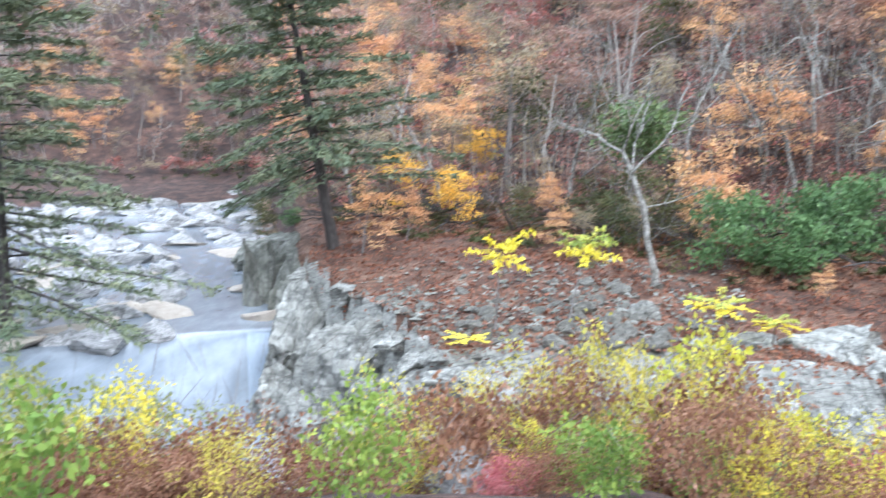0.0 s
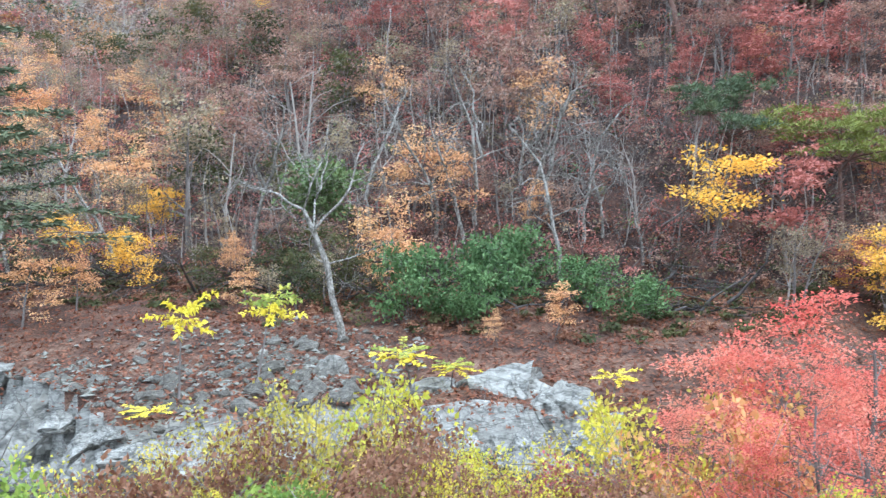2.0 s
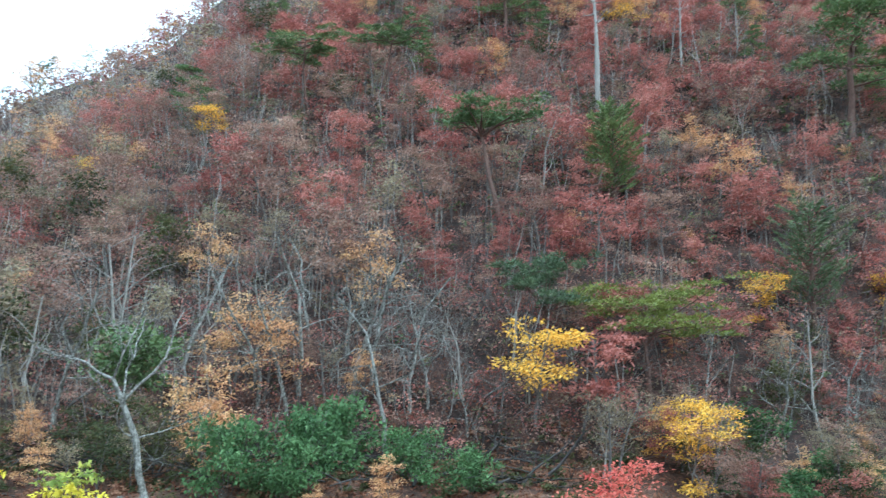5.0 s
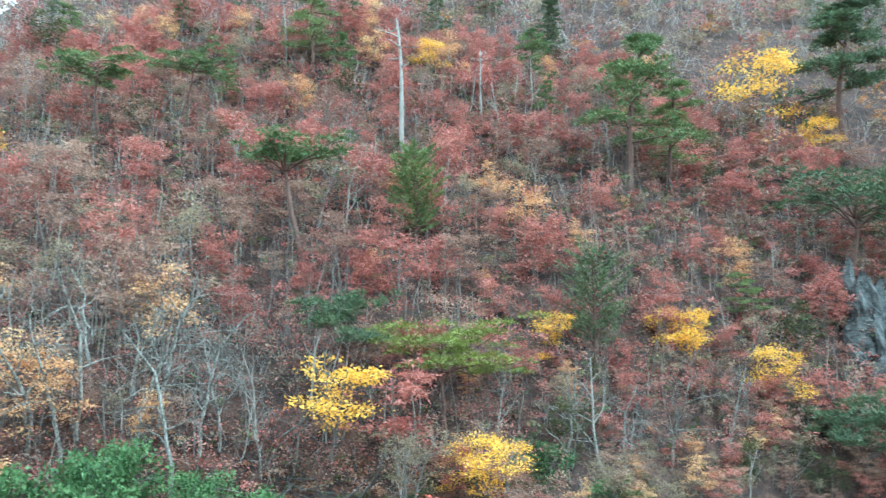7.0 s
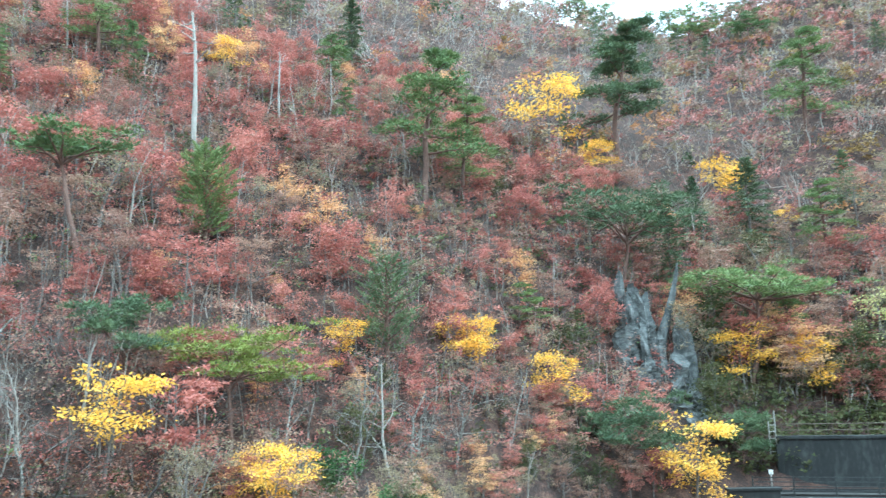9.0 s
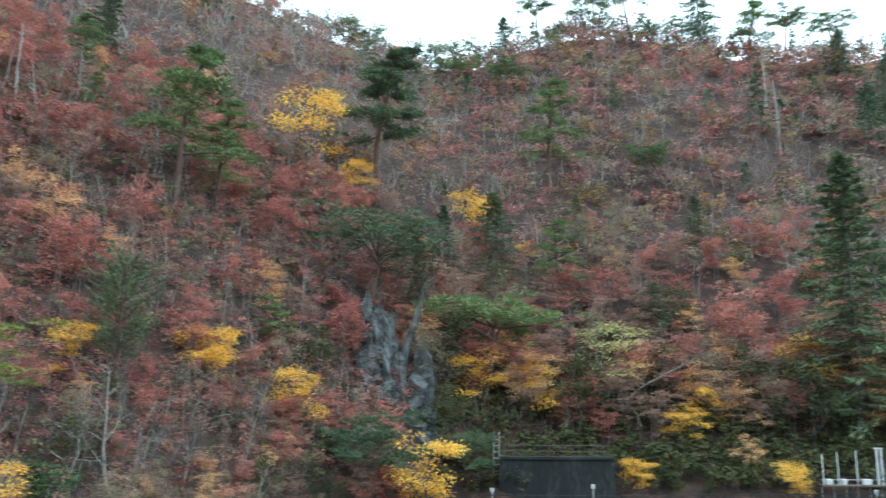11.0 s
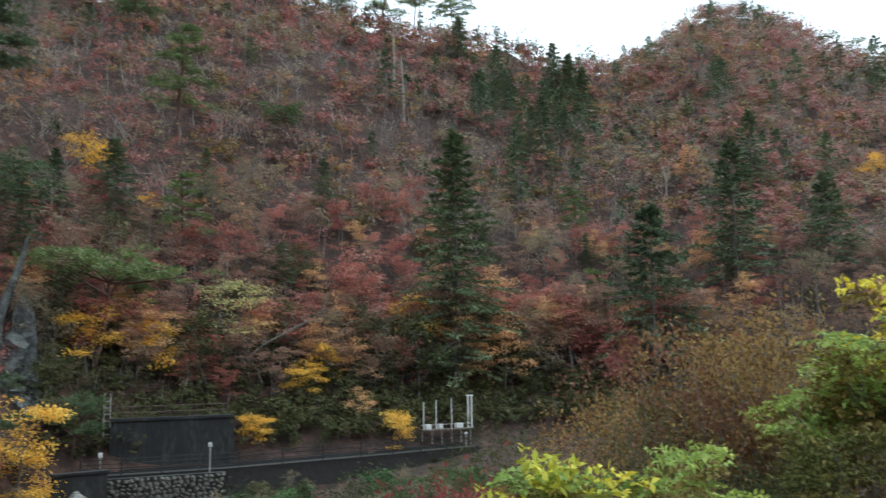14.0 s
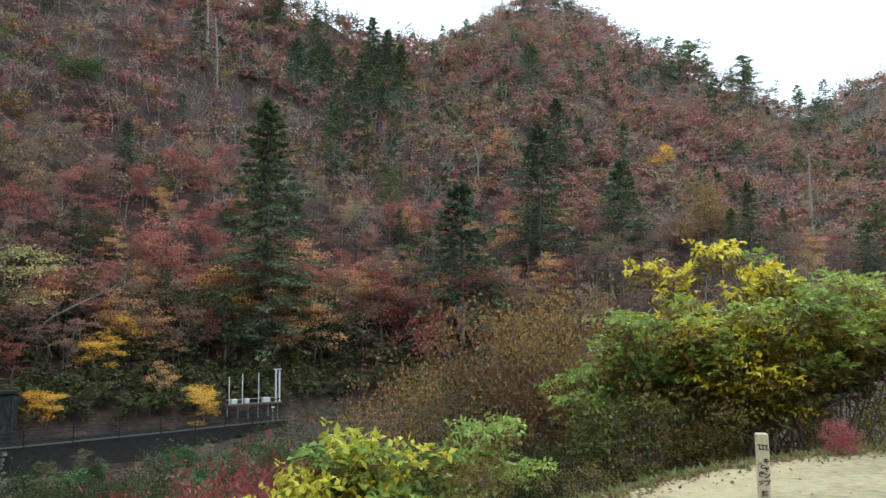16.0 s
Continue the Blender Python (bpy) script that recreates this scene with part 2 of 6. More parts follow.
WEED = leaf_material("verge_weeds", [(0.09, 0.13, 0.05), (0.16, 0.2, 0.07), (0.26, 0.26, 0.1), (0.38, 0.31, 0.16)])
STRAWLEAF = leaf_material("olive_and_straw_leaves", [(0.1, 0.14, 0.045), (0.22, 0.24, 0.07), (0.4, 0.37, 0.1), (0.62, 0.52, 0.14)])
# dark evergreen tone, lowered again to carry the shade beside the railway
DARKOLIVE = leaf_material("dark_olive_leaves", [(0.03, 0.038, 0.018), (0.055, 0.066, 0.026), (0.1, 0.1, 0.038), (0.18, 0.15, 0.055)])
# green and amber leaves, with the shade under the ailanthus in the colour
SHADELEAF = leaf_material("shaded_green_amber_leaves", [(0.05, 0.07, 0.022), (0.12, 0.13, 0.035), (0.25, 0.2, 0.05), (0.48, 0.31, 0.06)])
AMBERLEAF = leaf_material("amber_and_green_leaves", [(0.24, 0.3, 0.08), (0.6, 0.4, 0.13), (0.74, 0.31, 0.15), (0.76, 0.25, 0.16)])
TANLEAF = leaf_material("tan_orange_leaves", [(0.1, 0.07, 0.03), (0.24, 0.16, 0.06), (0.42, 0.28, 0.1), (0.5, 0.44, 0.16)], single=0.6, spread=0.15)
TWIG = noise_material("grey_twigs", [(0.3, (0.2, 0.175, 0.15)), (0.7, (0.46, 0.42, 0.37))], 3, 4, 0.9, 0.2)

# ---- the lie of the land, by compass direction from the viewpoint ----
# degrees clockwise: lot edge, bed level, far bank distance and level, slope foot distance and level, ridge distance, ridge angle
LAND_A = [(-40, 2.5, -7.4, 100, -6.0, 118, -4, 420, 18), (-12.3, 2.5, -7.4, 95, -6.0, 110, -4, 400, 16.5), (-10.6, 2.5, -9.4, 40, -4.2, 56, -3, 395, 16.1), (-9.4, 2.5, -9.4, 35, -4.2, 50, -3, 390, 15.8), (-6, 2.5, -9.4, 29.5, -4.2, 48, -3, 385, 15), (-3.5, 2.5, -9.4, 26, -4.2, 47, -3, 380, 14.2),
          (0, 2.5, -9.4, 22, -4.3, 44, -3, 230, 12.2), (5, 2.5, -9.4, 22, -4.3, 40, -2.9, 180, 14.5), (12.6, 2.5, -9.4, 22, -4.3, 38, -2.8, 165, 18.6),
          (20, 2.5, -9.4, 22, -4.4, 37, -2.8, 160, 25), (40, 2.5, -9.4, 22, -4.6, 37, -3, 160, 30)]
LAND_B = [(60, 2.5, -10, 45, -6.5, 52, -2.6, 180, 28.5), (70, 2.5, -11, 62, -6.6, 66, -2.6, 190, 25.6), (80, 2.8, -11, 75, -6.6, 82, -2.6, 200, 24.2),
          (97, 3.5, -8.5, 84, -6.6, 95, -2.6, 215, 22.3), (108, 4.5, -6.5, 98, -6, 108, -2, 240, 19.8), (113, 5.5, -5.8, 100, -5, 112, -1, 270, 18.9),
          (120, 7.5, -5.2, 100, -4, 115, 0, 330, 22.0), (127, 9.5, -4.8, 100, -3, 118, 0, 320, 20.0), (135, 12, -4.2, 100, -3, 120, 0, 300, 15.0)]
LAND_C = [(143, 14, -5, 100, -3, 120, 0, 380, 15.8), (165, 20, -4, 100, -3, 120, 0, 400, 15), (220, 40, -2, 100, -1, 120, 1, 300, 16),
          (290, 20, -4, 100, -3, 120, 0, 400, 16), (320, 2.5, -7.4, 100, -6.0, 118, -4, 420, 15)]
LAND = np.array(LAND_A + LAND_B + LAND_C, float)
# the ridge's height over the horizon, degrees by degrees
RIM_A = [(-40, 18), (-12, 16.5), (-6, 15.2), (-3.8, 14.8), (-1.9, 13.2), (0.2, 12.0), (2.6, 12.4), (4.3, 13.8), (6, 15.0), (7.8, 16.0), (10.4, 17.3), (12.5, 18.3), (15, 20.6), (20, 25), (40, 30), (60, 28.3)]
RIM_B = [(65, 26.0), (69.3, 25.1), (71.8, 24.3), (75, 23.1), (78, 23.1), (82, 23.8), (86, 24.6), (90, 24.4), (94, 23.6), (96.5, 22.8), (100, 22.0), (103, 21.8), (106, 20.9), (109, 20.0), (112, 19.2), (114.5, 19.1)]
RIM_C = [(116.7, 20.0), (118.6, 21.2), (120.5, 22.1), (122.7, 21.9), (125.4, 20.6), (127.2, 19.1), (129.4, 17.9), (131, 17.0), (132.6, 16.3), (134.4, 15.2), (136, 14.2), (137.7, 13.5), (139.4, 13.6), (141, 14.5), (143, 15), (165, 15), (220, 16), (290, 16), (320, 18)]
RIM = np.array(RIM_A + RIM_B + RIM_C, float)


def value_noise(x, y, size, seed):
    """Smooth value noise on arrays, -1 to 1."""
    def lattice(i, j):
        h = np.sin(i * 127.1 + j * 311.7 + seed * 74.7) * 43758.5453
        return 2 * (h - np.floor(h)) - 1
    u, v = x / size, y / size
    i, j = np.floor(u), np.floor(v)
    a, b = u - i, v - j
    a, b = a * a * (3 - 2 * a), b * b * (3 - 2 * b)
    top = lattice(i, j) * (1 - a) + lattice(i + 1, j) * a
    low = lattice(i, j + 1) * (1 - a) + lattice(i + 1, j + 1) * a
    return top * (1 - b) + low * b


def ground_z(x, y):
    x, y = np.asarray(x, float), np.asarray(y, float)
    d = np.hypot(x, y)
    a = (np.degrees(np.arctan2(x, y)) + 40) % 360 - 40
    e, zb, db, zt, df, zf, dr, er = [np.interp(a, LAND[:, 0], LAND[:, k]) for k in range(1, 9)]
    er = np.interp(a, RIM[:, 0], RIM[:, 1])
    zr = EYE + dr * np.tan(np.radians(er))
    zs = [0 * e, 0 * e, 0 * e - 1.3, 0 * e - 4.0, zb, zb, zt, zf, zr, zr - 60, zr - 60]
    ds = [0 * e, e, e + 3.6, e + 9.5, e + 13.5, db - 1.6, db, df, dr, dr + 200, dr + 4000]
    z = np.zeros_like(d)
    for k in range(len(ds) - 1):
        s = np.clip((d - ds[k]) / np.maximum(ds[k + 1] - ds[k], 0.01), 0, 1)
        inside = (d >= ds[k]) & (d < ds[k + 1])
        z = np.where(inside, zs[k] + (zs[k + 1] - zs[k]) * s, z)
    z = np.where(d >= ds[-1], zs[-1], z)
    # bed of the lower pool, below the lip of the fall
    low = np.clip((34.5 - d) / 4, 0, 1) * np.clip((-9.2 - a) / 1.5, 0, 1) * (d > 14)
    z = z - 2.3 * low
    wild = np.clip((d - e - 0.5) / 4, 0, 1)
    z = z + wild * (0.25 * value_noise(x, y, 2.3, 1) + 0.12 * value_noise(x, y, 0.9, 2))
    hill = np.clip((d - df) / 25, 0, 1)
    z = z + hill * (2.2 * value_noise(x, y, 17, 3) + 1.0 * value_noise(x, y, 7, 4) + 0.012 * d * value_noise(x, y, 45, 5) * np.clip((dr - d) / 60, 0, 1))
    return z


def polar(a, d):
    return d * math.sin(radians(a)), d * math.cos(radians(a))


def mesh_of(name, verts, faces, mats, smooth=True, index=None):
    """A mesh from arrays: verts n x 3, faces m x k."""
    verts, faces = np.asarray(verts, np.float32), np.asarray(faces, np.int32)
    me = bpy.data.meshes.new(name)
    n, k = faces.shape
    me.vertices.add(len(verts))
    me.vertices.foreach_set("co", verts.ravel())
    me.loops.add(n * k)
    me.loops.foreach_set("vertex_index", faces.ravel())
    me.polygons.add(n)
    me.polygons.foreach_set("loop_start", np.arange(n, dtype=np.int32) * k)
    me.polygons.foreach_set("use_smooth", np.full(n, smooth))
    for m in mats if isinstance(mats, (list, tuple)) else [mats]:
        me.materials.append(m)
    if index is not None:
        me.polygons.foreach_set("material_index", np.asarray(index, np.int32))
    me.update(calc_edges=True)
    return me


# ---- ground ----
az = np.radians(np.concatenate([np.arange(-40, 150, 0.75), np.arange(150, 320, 3.0)]))
dist = np.concatenate([[0.0], np.arange(1.5, 26, 0.75), np.geomspace(26.5, 60, 30), np.geomspace(62, 460, 52), [600, 900, 1500, 2500, 4000]])
AA, DD = np.meshgrid(az, dist, indexing="ij")
GX, GY = DD * np.sin(AA), DD * np.cos(AA)
GZ = ground_z(GX, GY)
na, nd = AA.shape
ii, jj = np.meshgrid(np.arange(na), np.arange(nd - 1), indexing="ij")
i2 = (ii + 1) % na
quads = np.stack([ii * nd + jj, ii * nd + jj + 1, i2 * nd + jj + 1, i2 * nd + jj], -1).reshape(-1, 4)
amid, dmid = np.degrees(AA[ii, jj]), DD[ii, jj + 1]
lot = dmid < np.interp(amid, LAND[:, 0], LAND[:, 1]) + 0.3
rise = np.abs(GZ[ii, jj + 1] - GZ[ii, jj]) / np.maximum(DD[ii, jj + 1] - DD[ii, jj], 0.01)
cliff = (dmid > 18) & (dmid < 38) & (rise > 0.7) & (amid < 33) | (amid < -11) & (dmid > 20) & (dmid < 96) & (np.maximum(GZ[ii, jj], GZ[(ii + 1) % na, jj]) < -6.3)
shelf = (amid > -10.5) & (amid < 52) & (dmid > 20) & (dmid < np.interp(amid, LAND[:, 0], LAND[:, 5]) + 1)
kind = np.where(lot, 1, np.where(cliff & (amid < -9.5) & (amid > -14), 4, np.where(cliff, 2, np.where(shelf, 3, 0)))).ravel()
ground = tagged(new("ground", mesh_of("ground", np.stack([GX, GY, GZ], -1).reshape(-1, 3), quads, [LITTER, DIRT, ROCK, TERRACE, WETROCK], True, kind)),
                "steep autumn hillside covered in fallen brown leaves", "ground", kind="structure")


# ---- how plants are made ----
class Wood:
    """Collects tapered limbs as one mesh."""

    def __init__(self):
        self.v, self.f = [], []

    def limb(self, pts, radii, sides):
        base = len(self.v)
        for k, (p, r) in enumerate(zip(pts, radii)):
            way = (pts[min(k + 1, len(pts) - 1)] - pts[max(k - 1, 0)]).normalized()
            u = way.orthogonal().normalized()
            w = way.cross(u)
            for s in range(sides):
                t = 2 * math.pi * s / sides
                self.v.append(p + u * (r * math.cos(t)) + w * (r * math.sin(t)))
        for k in range(len(pts) - 1):
            for s in range(sides):
                a, b = base + k * sides + s, base + k * sides + (s + 1) % sides
                self.f.append((a, b, b + sides, a + sides))

    def mesh(self, name, mat):
        return mesh_of(name, [tuple(p) for p in self.v], self.f, mat)


def wander(rng, start, way, length, steps, bend, lift=0.0):
    pts, p, w = [start.copy()], start.copy(), way.normalized()
    for _ in range(steps):
        w = (w + Vector((rng.gauss(0, bend), rng.gauss(0, bend), rng.gauss(0, bend) + lift))).normalized()
        p = p + w * (length / steps)
        pts.append(p.copy())
    return pts


def branching(rng, wood, start, way, length, radius, level, tips, p):
    """A limb and what grows from it; the ends go into tips."""
    lite = p.get("lite", False)
    steps = (p.get("steps") or ((3, 1, 1, 1, 1) if lite else (5, 3, 2, 1, 1)))[level]
    pts = wander(rng, start, way, length, steps, p["bend"] * (1 if level else 0.5), p["lift"] if level else 0)
    end = radius * (0.3 if level < p["levels"] else 0.4)
    wood.limb(pts, [radius + (end - radius) * k / steps for k in range(steps + 1)], (4, 3, 3, 3, 3)[level] if lite else (6, 4, 3, 3, 3)[level])
    if level >= p["levels"]:
        tips.append((pts[-1], (pts[-1] - pts[-2]).normalized()))
        tips.append((pts[0].lerp(pts[-1], 0.5), (pts[-1] - pts[0]).normalized()))
        return
    count = p["forks"][level]
    for k in range(count):
        s = p["clear"] + (1 - p["clear"]) * (k + rng.random()) / count if level == 0 else 0.25 + 0.75 * (k + rng.random()) / count
        s = min(s, 0.98) * steps
        i = min(int(s), steps - 1)
        at = pts[i].lerp(pts[i + 1], s - i)
        main = (pts[i + 1] - pts[i]).normalized()
        side = main.orthogonal()
        side.rotate(Matrix.Rotation(rng.uniform(0, 6.283) if level else k * 2.4 + rng.uniform(-0.6, 0.6), 3, main))
        ang = radians(rng.uniform(*p["angle"]))
        new_way = main * math.cos(ang) + side * math.sin(ang)
        r = radius + (end - radius) * s / steps
        branching(rng, wood, at, new_way, length * p["ratio"][level] * rng.uniform(0.75, 1.2) * (1 - 0.35 * s / steps), r * 0.55, level + 1, tips, p)
    tips.append((pts[-1], (pts[-1] - pts[-2]).normalized()))


def blades(nrng, centres, ways, length, width, flat=0.5, corners=4, droop=0.0, vary=0.35):
    """Leaves as small pointed blades at the centres; flat: how far they lie level."""
    n = len(centres)
    ways = ways / np.maximum(np.linalg.norm(ways, axis=1, keepdims=True), 1e-6)
    up = nrng.normal(size=(n, 3)) * (1 - flat) + np.array([0, 0, 1.0]) * flat
    u = ways + nrng.normal(size=(n, 3)) * 0.45 + np.array([0, 0, -droop])
    u /= np.linalg.norm(u, axis=1, keepdims=True)
    v = np.cross(up, u)
    v /= np.maximum(np.linalg.norm(v, axis=1, keepdims=True), 1e-6)
    ls = length * (1 + vary * nrng.uniform(-1, 1, (n, 1)))
    ws = width * (1 + vary * nrng.uniform(-1, 1, (n, 1)))
    if corners == 3:
        vs = np.stack([centres - v * ws / 2, centres + v * ws / 2, centres + u * ls], 1)
    else:
        w = np.cross(u, v) * ws * 0.18
        vs = np.stack([centres, centres + u * ls * 0.45 + v * ws / 2 + w, centres + u * ls, centres + u * ls * 0.45 - v * ws / 2 + w], 1)
    return vs.reshape(-1, 3), np.arange(n * corners).reshape(n, corners)


def spray(nrng, tips, per, radius, flatten=0.5):
    """Leaf places scattered about the twig ends."""
    c = np.repeat(np.array([tuple(t[0]) for t in tips]), per, 0)
    w = np.repeat(np.array([tuple(t[1]) for t in tips]), per, 0)
    o = nrng.normal(size=c.shape) * radius * np.array([1, 1, flatten])
    out = o + w * radius * 0.25
    return c + o, out + np.array([0, 0, 0.01])


def pads(nrng, centres, radius, thick, per, needle, slim=0.34):
    """Needle cushions: flat below, domed above, tufts pointing up and out."""
    m = len(centres)
    t, q = nrng.uniform(0, 6.283, (m, per)), np.sqrt(nrng.uniform(0, 1, (m, per)))
    size = radius * nrng.uniform(0.65, 1.3, (m, 1))
    lift = thick * (1 - q ** 2) * nrng.uniform(0.1, 1, (m, per))
    off = np.stack([q * np.cos(t) * size, q * np.sin(t) * size, lift], -1)
    c = (np.asarray(centres)[:, None, :] + off).reshape(-1, 3)
    w = (off * np.array([1, 1, 0.4]) / radius + np.array([0, 0, 0.35])).reshape(-1, 3)
    return blades(nrng, c, w, needle, needle * slim, 0.45, 3)


def umbrella_pine(label, seed, height, width, depth, lean=0.0, mat=None, limbs=8, per=60, needle=0.3, low=0.0):
    """A pine with a bare bent trunk and a broad flat crown of needle cushions."""
    rng, nrng = random.Random(seed), np.random.default_rng(seed)
    wood, at = Wood(), []
    fork = height - depth * 0.85
    trunk = wander(rng, Vector((0, 0, -0.6)), Vector((lean, rng.gauss(0, 0.05), 1)), fork + 0.6, 7, 0.09, 0.03)
    girth = height * 0.02
    wood.limb(trunk, [girth * (1.15 - 0.08 * k) for k in range(8)], 7)
    top = trunk[-1]
    for k in range(limbs):
        t = k * 2.4 + rng.uniform(-0.4, 0.4)
        reach = width * 0.5 * rng.uniform(0.55, 1.0)
        start = trunk[-1 - int(low > 0 and k % 3 == 0)]
        rise = depth * (rng.uniform(0.5, 0.8) if low == 0 else (0.8, 0.45, 0.1)[k % 3] * rng.uniform(0.85, 1.1))
        limb = [start]
        for q in (0.3, 0.65, 1.0):
            limb.append(start + Vector((math.cos(t) * reach * q + rng.gauss(0, 0.06) * width * 0.2, math.sin(t) * reach * q, rise * q ** 0.7 + rng.gauss(0, 0.05) * depth)))
        wood.limb(limb, [girth * 0.5, girth * 0.38, girth * 0.26, girth * 0.1], 5)
        for q, p in ((1, 0.6), (2, 0.0), (2, 0.6), (3, 0.0)):
            here = limb[q].lerp(limb[min(q + 1, 3)], p)
            for _ in range(2):
                v = here + Vector((rng.gauss(0, 0.1) * width, rng.gauss(0, 0.1) * width, rng.uniform(0.0, 0.14) * depth))
                wood.limb([here, v], [girth * 0.14, girth * 0.05], 3)
                at.append(tuple(v))
    leader = wander(rng, top, Vector((lean * 0.5, 0, 1)), depth * 0.7, 3, 0.12)
    wood.limb(leader, [girth * 0.62, girth * 0.45, girth * 0.3, girth * 0.1], 5)
    for _ in range(6):
        at.append(tuple(top + Vector((rng.gauss(0, 0.12) * width, rng.gauss(0, 0.12) * width, depth * rng.uniform(0.6, 0.8)))))
    ob = thing("pine_tree", label, "tree", "pines")
    part("trunk", wood.mesh("umbrella_trunk", PINEBARK), ob)
    vs, fs = pads(nrng, np.array(at), min(width * 0.085, 0.95), depth * 0.1, per, needle)
    part("crown", mesh_of("umbrella_crown", vs, fs, mat or PINENEEDLE), ob)
    return ob


def plume_conifer(label, seed, height, width, mat, boughs=60, per=46, needle=0.26):
    """A bushy conifer: full rounded crown of upswept feathery boughs down to the ground."""
    rng, nrng = random.Random(seed), np.random.default_rng(seed)
    wood, cs, ws = Wood(), [], []
    wood.limb([Vector((0, 0, -0.5)), Vector((0, 0, height * 0.5)), Vector((0, 0, height * 0.96))], [height * 0.022, height * 0.014, 0.02], 6)
    for k in range(boughs):
        h = 0.12 + 0.86 * (k + rng.random()) / boughs
        t = k * 2.4 + rng.uniform(-0.4, 0.4)
        reach = width * 0.5 * math.sin(min(1.0, 0.35 + 1.25 * (1 - h)) * 1.5708) * rng.uniform(0.55, 1.1)
        bough = wander(rng, Vector((0, 0, h * height * 0.92)), Vector((math.cos(t), math.sin(t), 0.35)), reach, 3, 0.1, 0.12)
        wood.limb(bough, [height * 0.006, height * 0.004, height * 0.003, 0.006], 3)
        side = Vector((-math.sin(t), math.cos(t), 0))
        for _ in range(per):
            s = rng.uniform(0.25, 1.0)
            i = min(int(s * 3), 2)
            lr = rng.choice((-1, 1))
            cs.append(tuple(bough[i].lerp(bough[i + 1], s * 3 - i) + side * lr * reach * 0.22 * (1.2 - s) * rng.random()))
            ws.append(tuple(side * lr * 0.5 + (bough[-1] - bough[0]).normalized() + Vector((0, 0, 0.35))))
    ob = thing("cedar_tree", label, "tree", "cedars")
    part("trunk", wood.mesh("cedar_trunk", PINEBARK), ob)
    vs, fs = blades(nrng, np.array(cs), np.array(ws), needle, needle * 0.36, 0.35, 3)
    part("crown", mesh_of("cedar_crown", vs, fs, mat), ob)
    return ob


def thing(name, label, category, group=""):
    return tagged(new(name), label, category, group)


def part(name, mesh, parent, label=""):
    ob = new(name, mesh)
    ob.parent = parent
    return tagged(ob, label) if label else ob


def broadleaf(name, label, category, seed, height, leafmat, per, leaf, bark=BARK, spread=0.45, levels=2, forks=(8, 5, 3), clear=0.3,
              ratio=(0.5, 0.5, 0.5), angle=(35, 70), lift=0.05, bend=0.16, flat=0.45, flatten=0.45, corners=4, girth=0.018, lean=0.05, steps=None, stems=1, keep=1.0, cloud=None, lite=False):
    """A broad-leaved tree or shrub standing at the origin."""
    rng, nrng = random.Random(seed), np.random.default_rng(seed)
    p = dict(levels=levels, forks=forks, clear=clear, ratio=ratio, angle=angle, lift=lift, bend=bend, lite=lite, steps=steps)
    wood, tips = Wood(), []
    for s in range(stems):
        tilt = lean if stems == 1 else spread
        way = Vector((rng.gauss(0, tilt), rng.gauss(0, tilt), 1))
        at = Vector((rng.uniform(-0.1, 0.1) * (stems > 1), rng.uniform(-0.1, 0.1) * (stems > 1), -0.4))
        branching(rng, wood, at, way, height * 0.82 + 0.4, height * girth / math.sqrt(stems), 0, tips, p)
    ob = thing(name, label, category)
    part("trunk", wood.mesh(name + "_trunk", bark), ob)
    if per:
        if keep < 1:
            tips = [t for t in tips if rng.random() < keep]
        c, w = spray(nrng, tips, per, cloud if cloud else height * 0.06, flatten)
        vs, fs = blades(nrng, c, w, leaf, leaf * 0.62, flat, corners, 0.15)
        part("crown", mesh_of(name + "_crown", vs, fs, leafmat), ob)
    return ob


def pine(label, seed, height, per=60, flat_top=True, needle=0.42, twigs=3, mat=None):
    """A red pine: bent bare trunk, level boughs with flat needle pads."""
    rng, nrng = random.Random(seed), np.random.default_rng(seed)
    wood, tips = Wood(), []
    trunk = wander(rng, Vector((0, 0, -0.5)), Vector((rng.gauss(0, 0.12), rng.gauss(0, 0.12), 1)), height + 0.2, 8, 0.1, 0.08)
    wood.limb(trunk, [height * 0.022 * (1 - 0.085 * k) for k in range(9)], 6)
    for k in range(13 if flat_top else 17):
        s = (0.76 + 0.24 * (k + rng.random()) / 13 if flat_top else 0.28 + 0.72 * (k + rng.random()) / 17) * 7.95
        s = min(s, 7.9)
        i = int(s)
        at = trunk[i].lerp(trunk[i + 1], s - i)
        t = k * 2.4 + rng.uniform(-0.5, 0.5)
        reach = height * (0.5 if flat_top else 0.34) * (1 - (0.35 if flat_top else 0.75) * (s / 8)) * rng.uniform(0.7, 1.3)
        bough = wander(rng, at, Vector((math.cos(t), math.sin(t), rng.uniform(-0.08, 0.16))), reach, 4, 0.14, 0.0)
        wood.limb(bough, [height * 0.008 * (1 - 0.2 * q) for q in range(5)], 4)
        for q in (1, 2, 3, 4):
            for _ in range((twigs + 1) // 2 if q < 4 else twigs):
                v = Vector((math.cos(t + rng.uniform(-1.2, 1.2)), math.sin(t + rng.uniform(-1.2, 1.2)), 0.15))
                sub = wander(rng, bough[q], v, reach * rng.uniform(0.15, 0.35), 2, 0.2)
                wood.limb(sub[::2], [height * 0.003, height * 0.0012], 3)
                tips.append((sub[-1], v))
    ob = thing("pine_tree", label, "tree", "pines")
    part("trunk", wood.mesh("pine_trunk", PINEBARK), ob)
    vs, fs = pads(nrng, np.array([tuple(t[0]) for t in tips]), height * 0.06, height * 0.022, per // 2, needle)
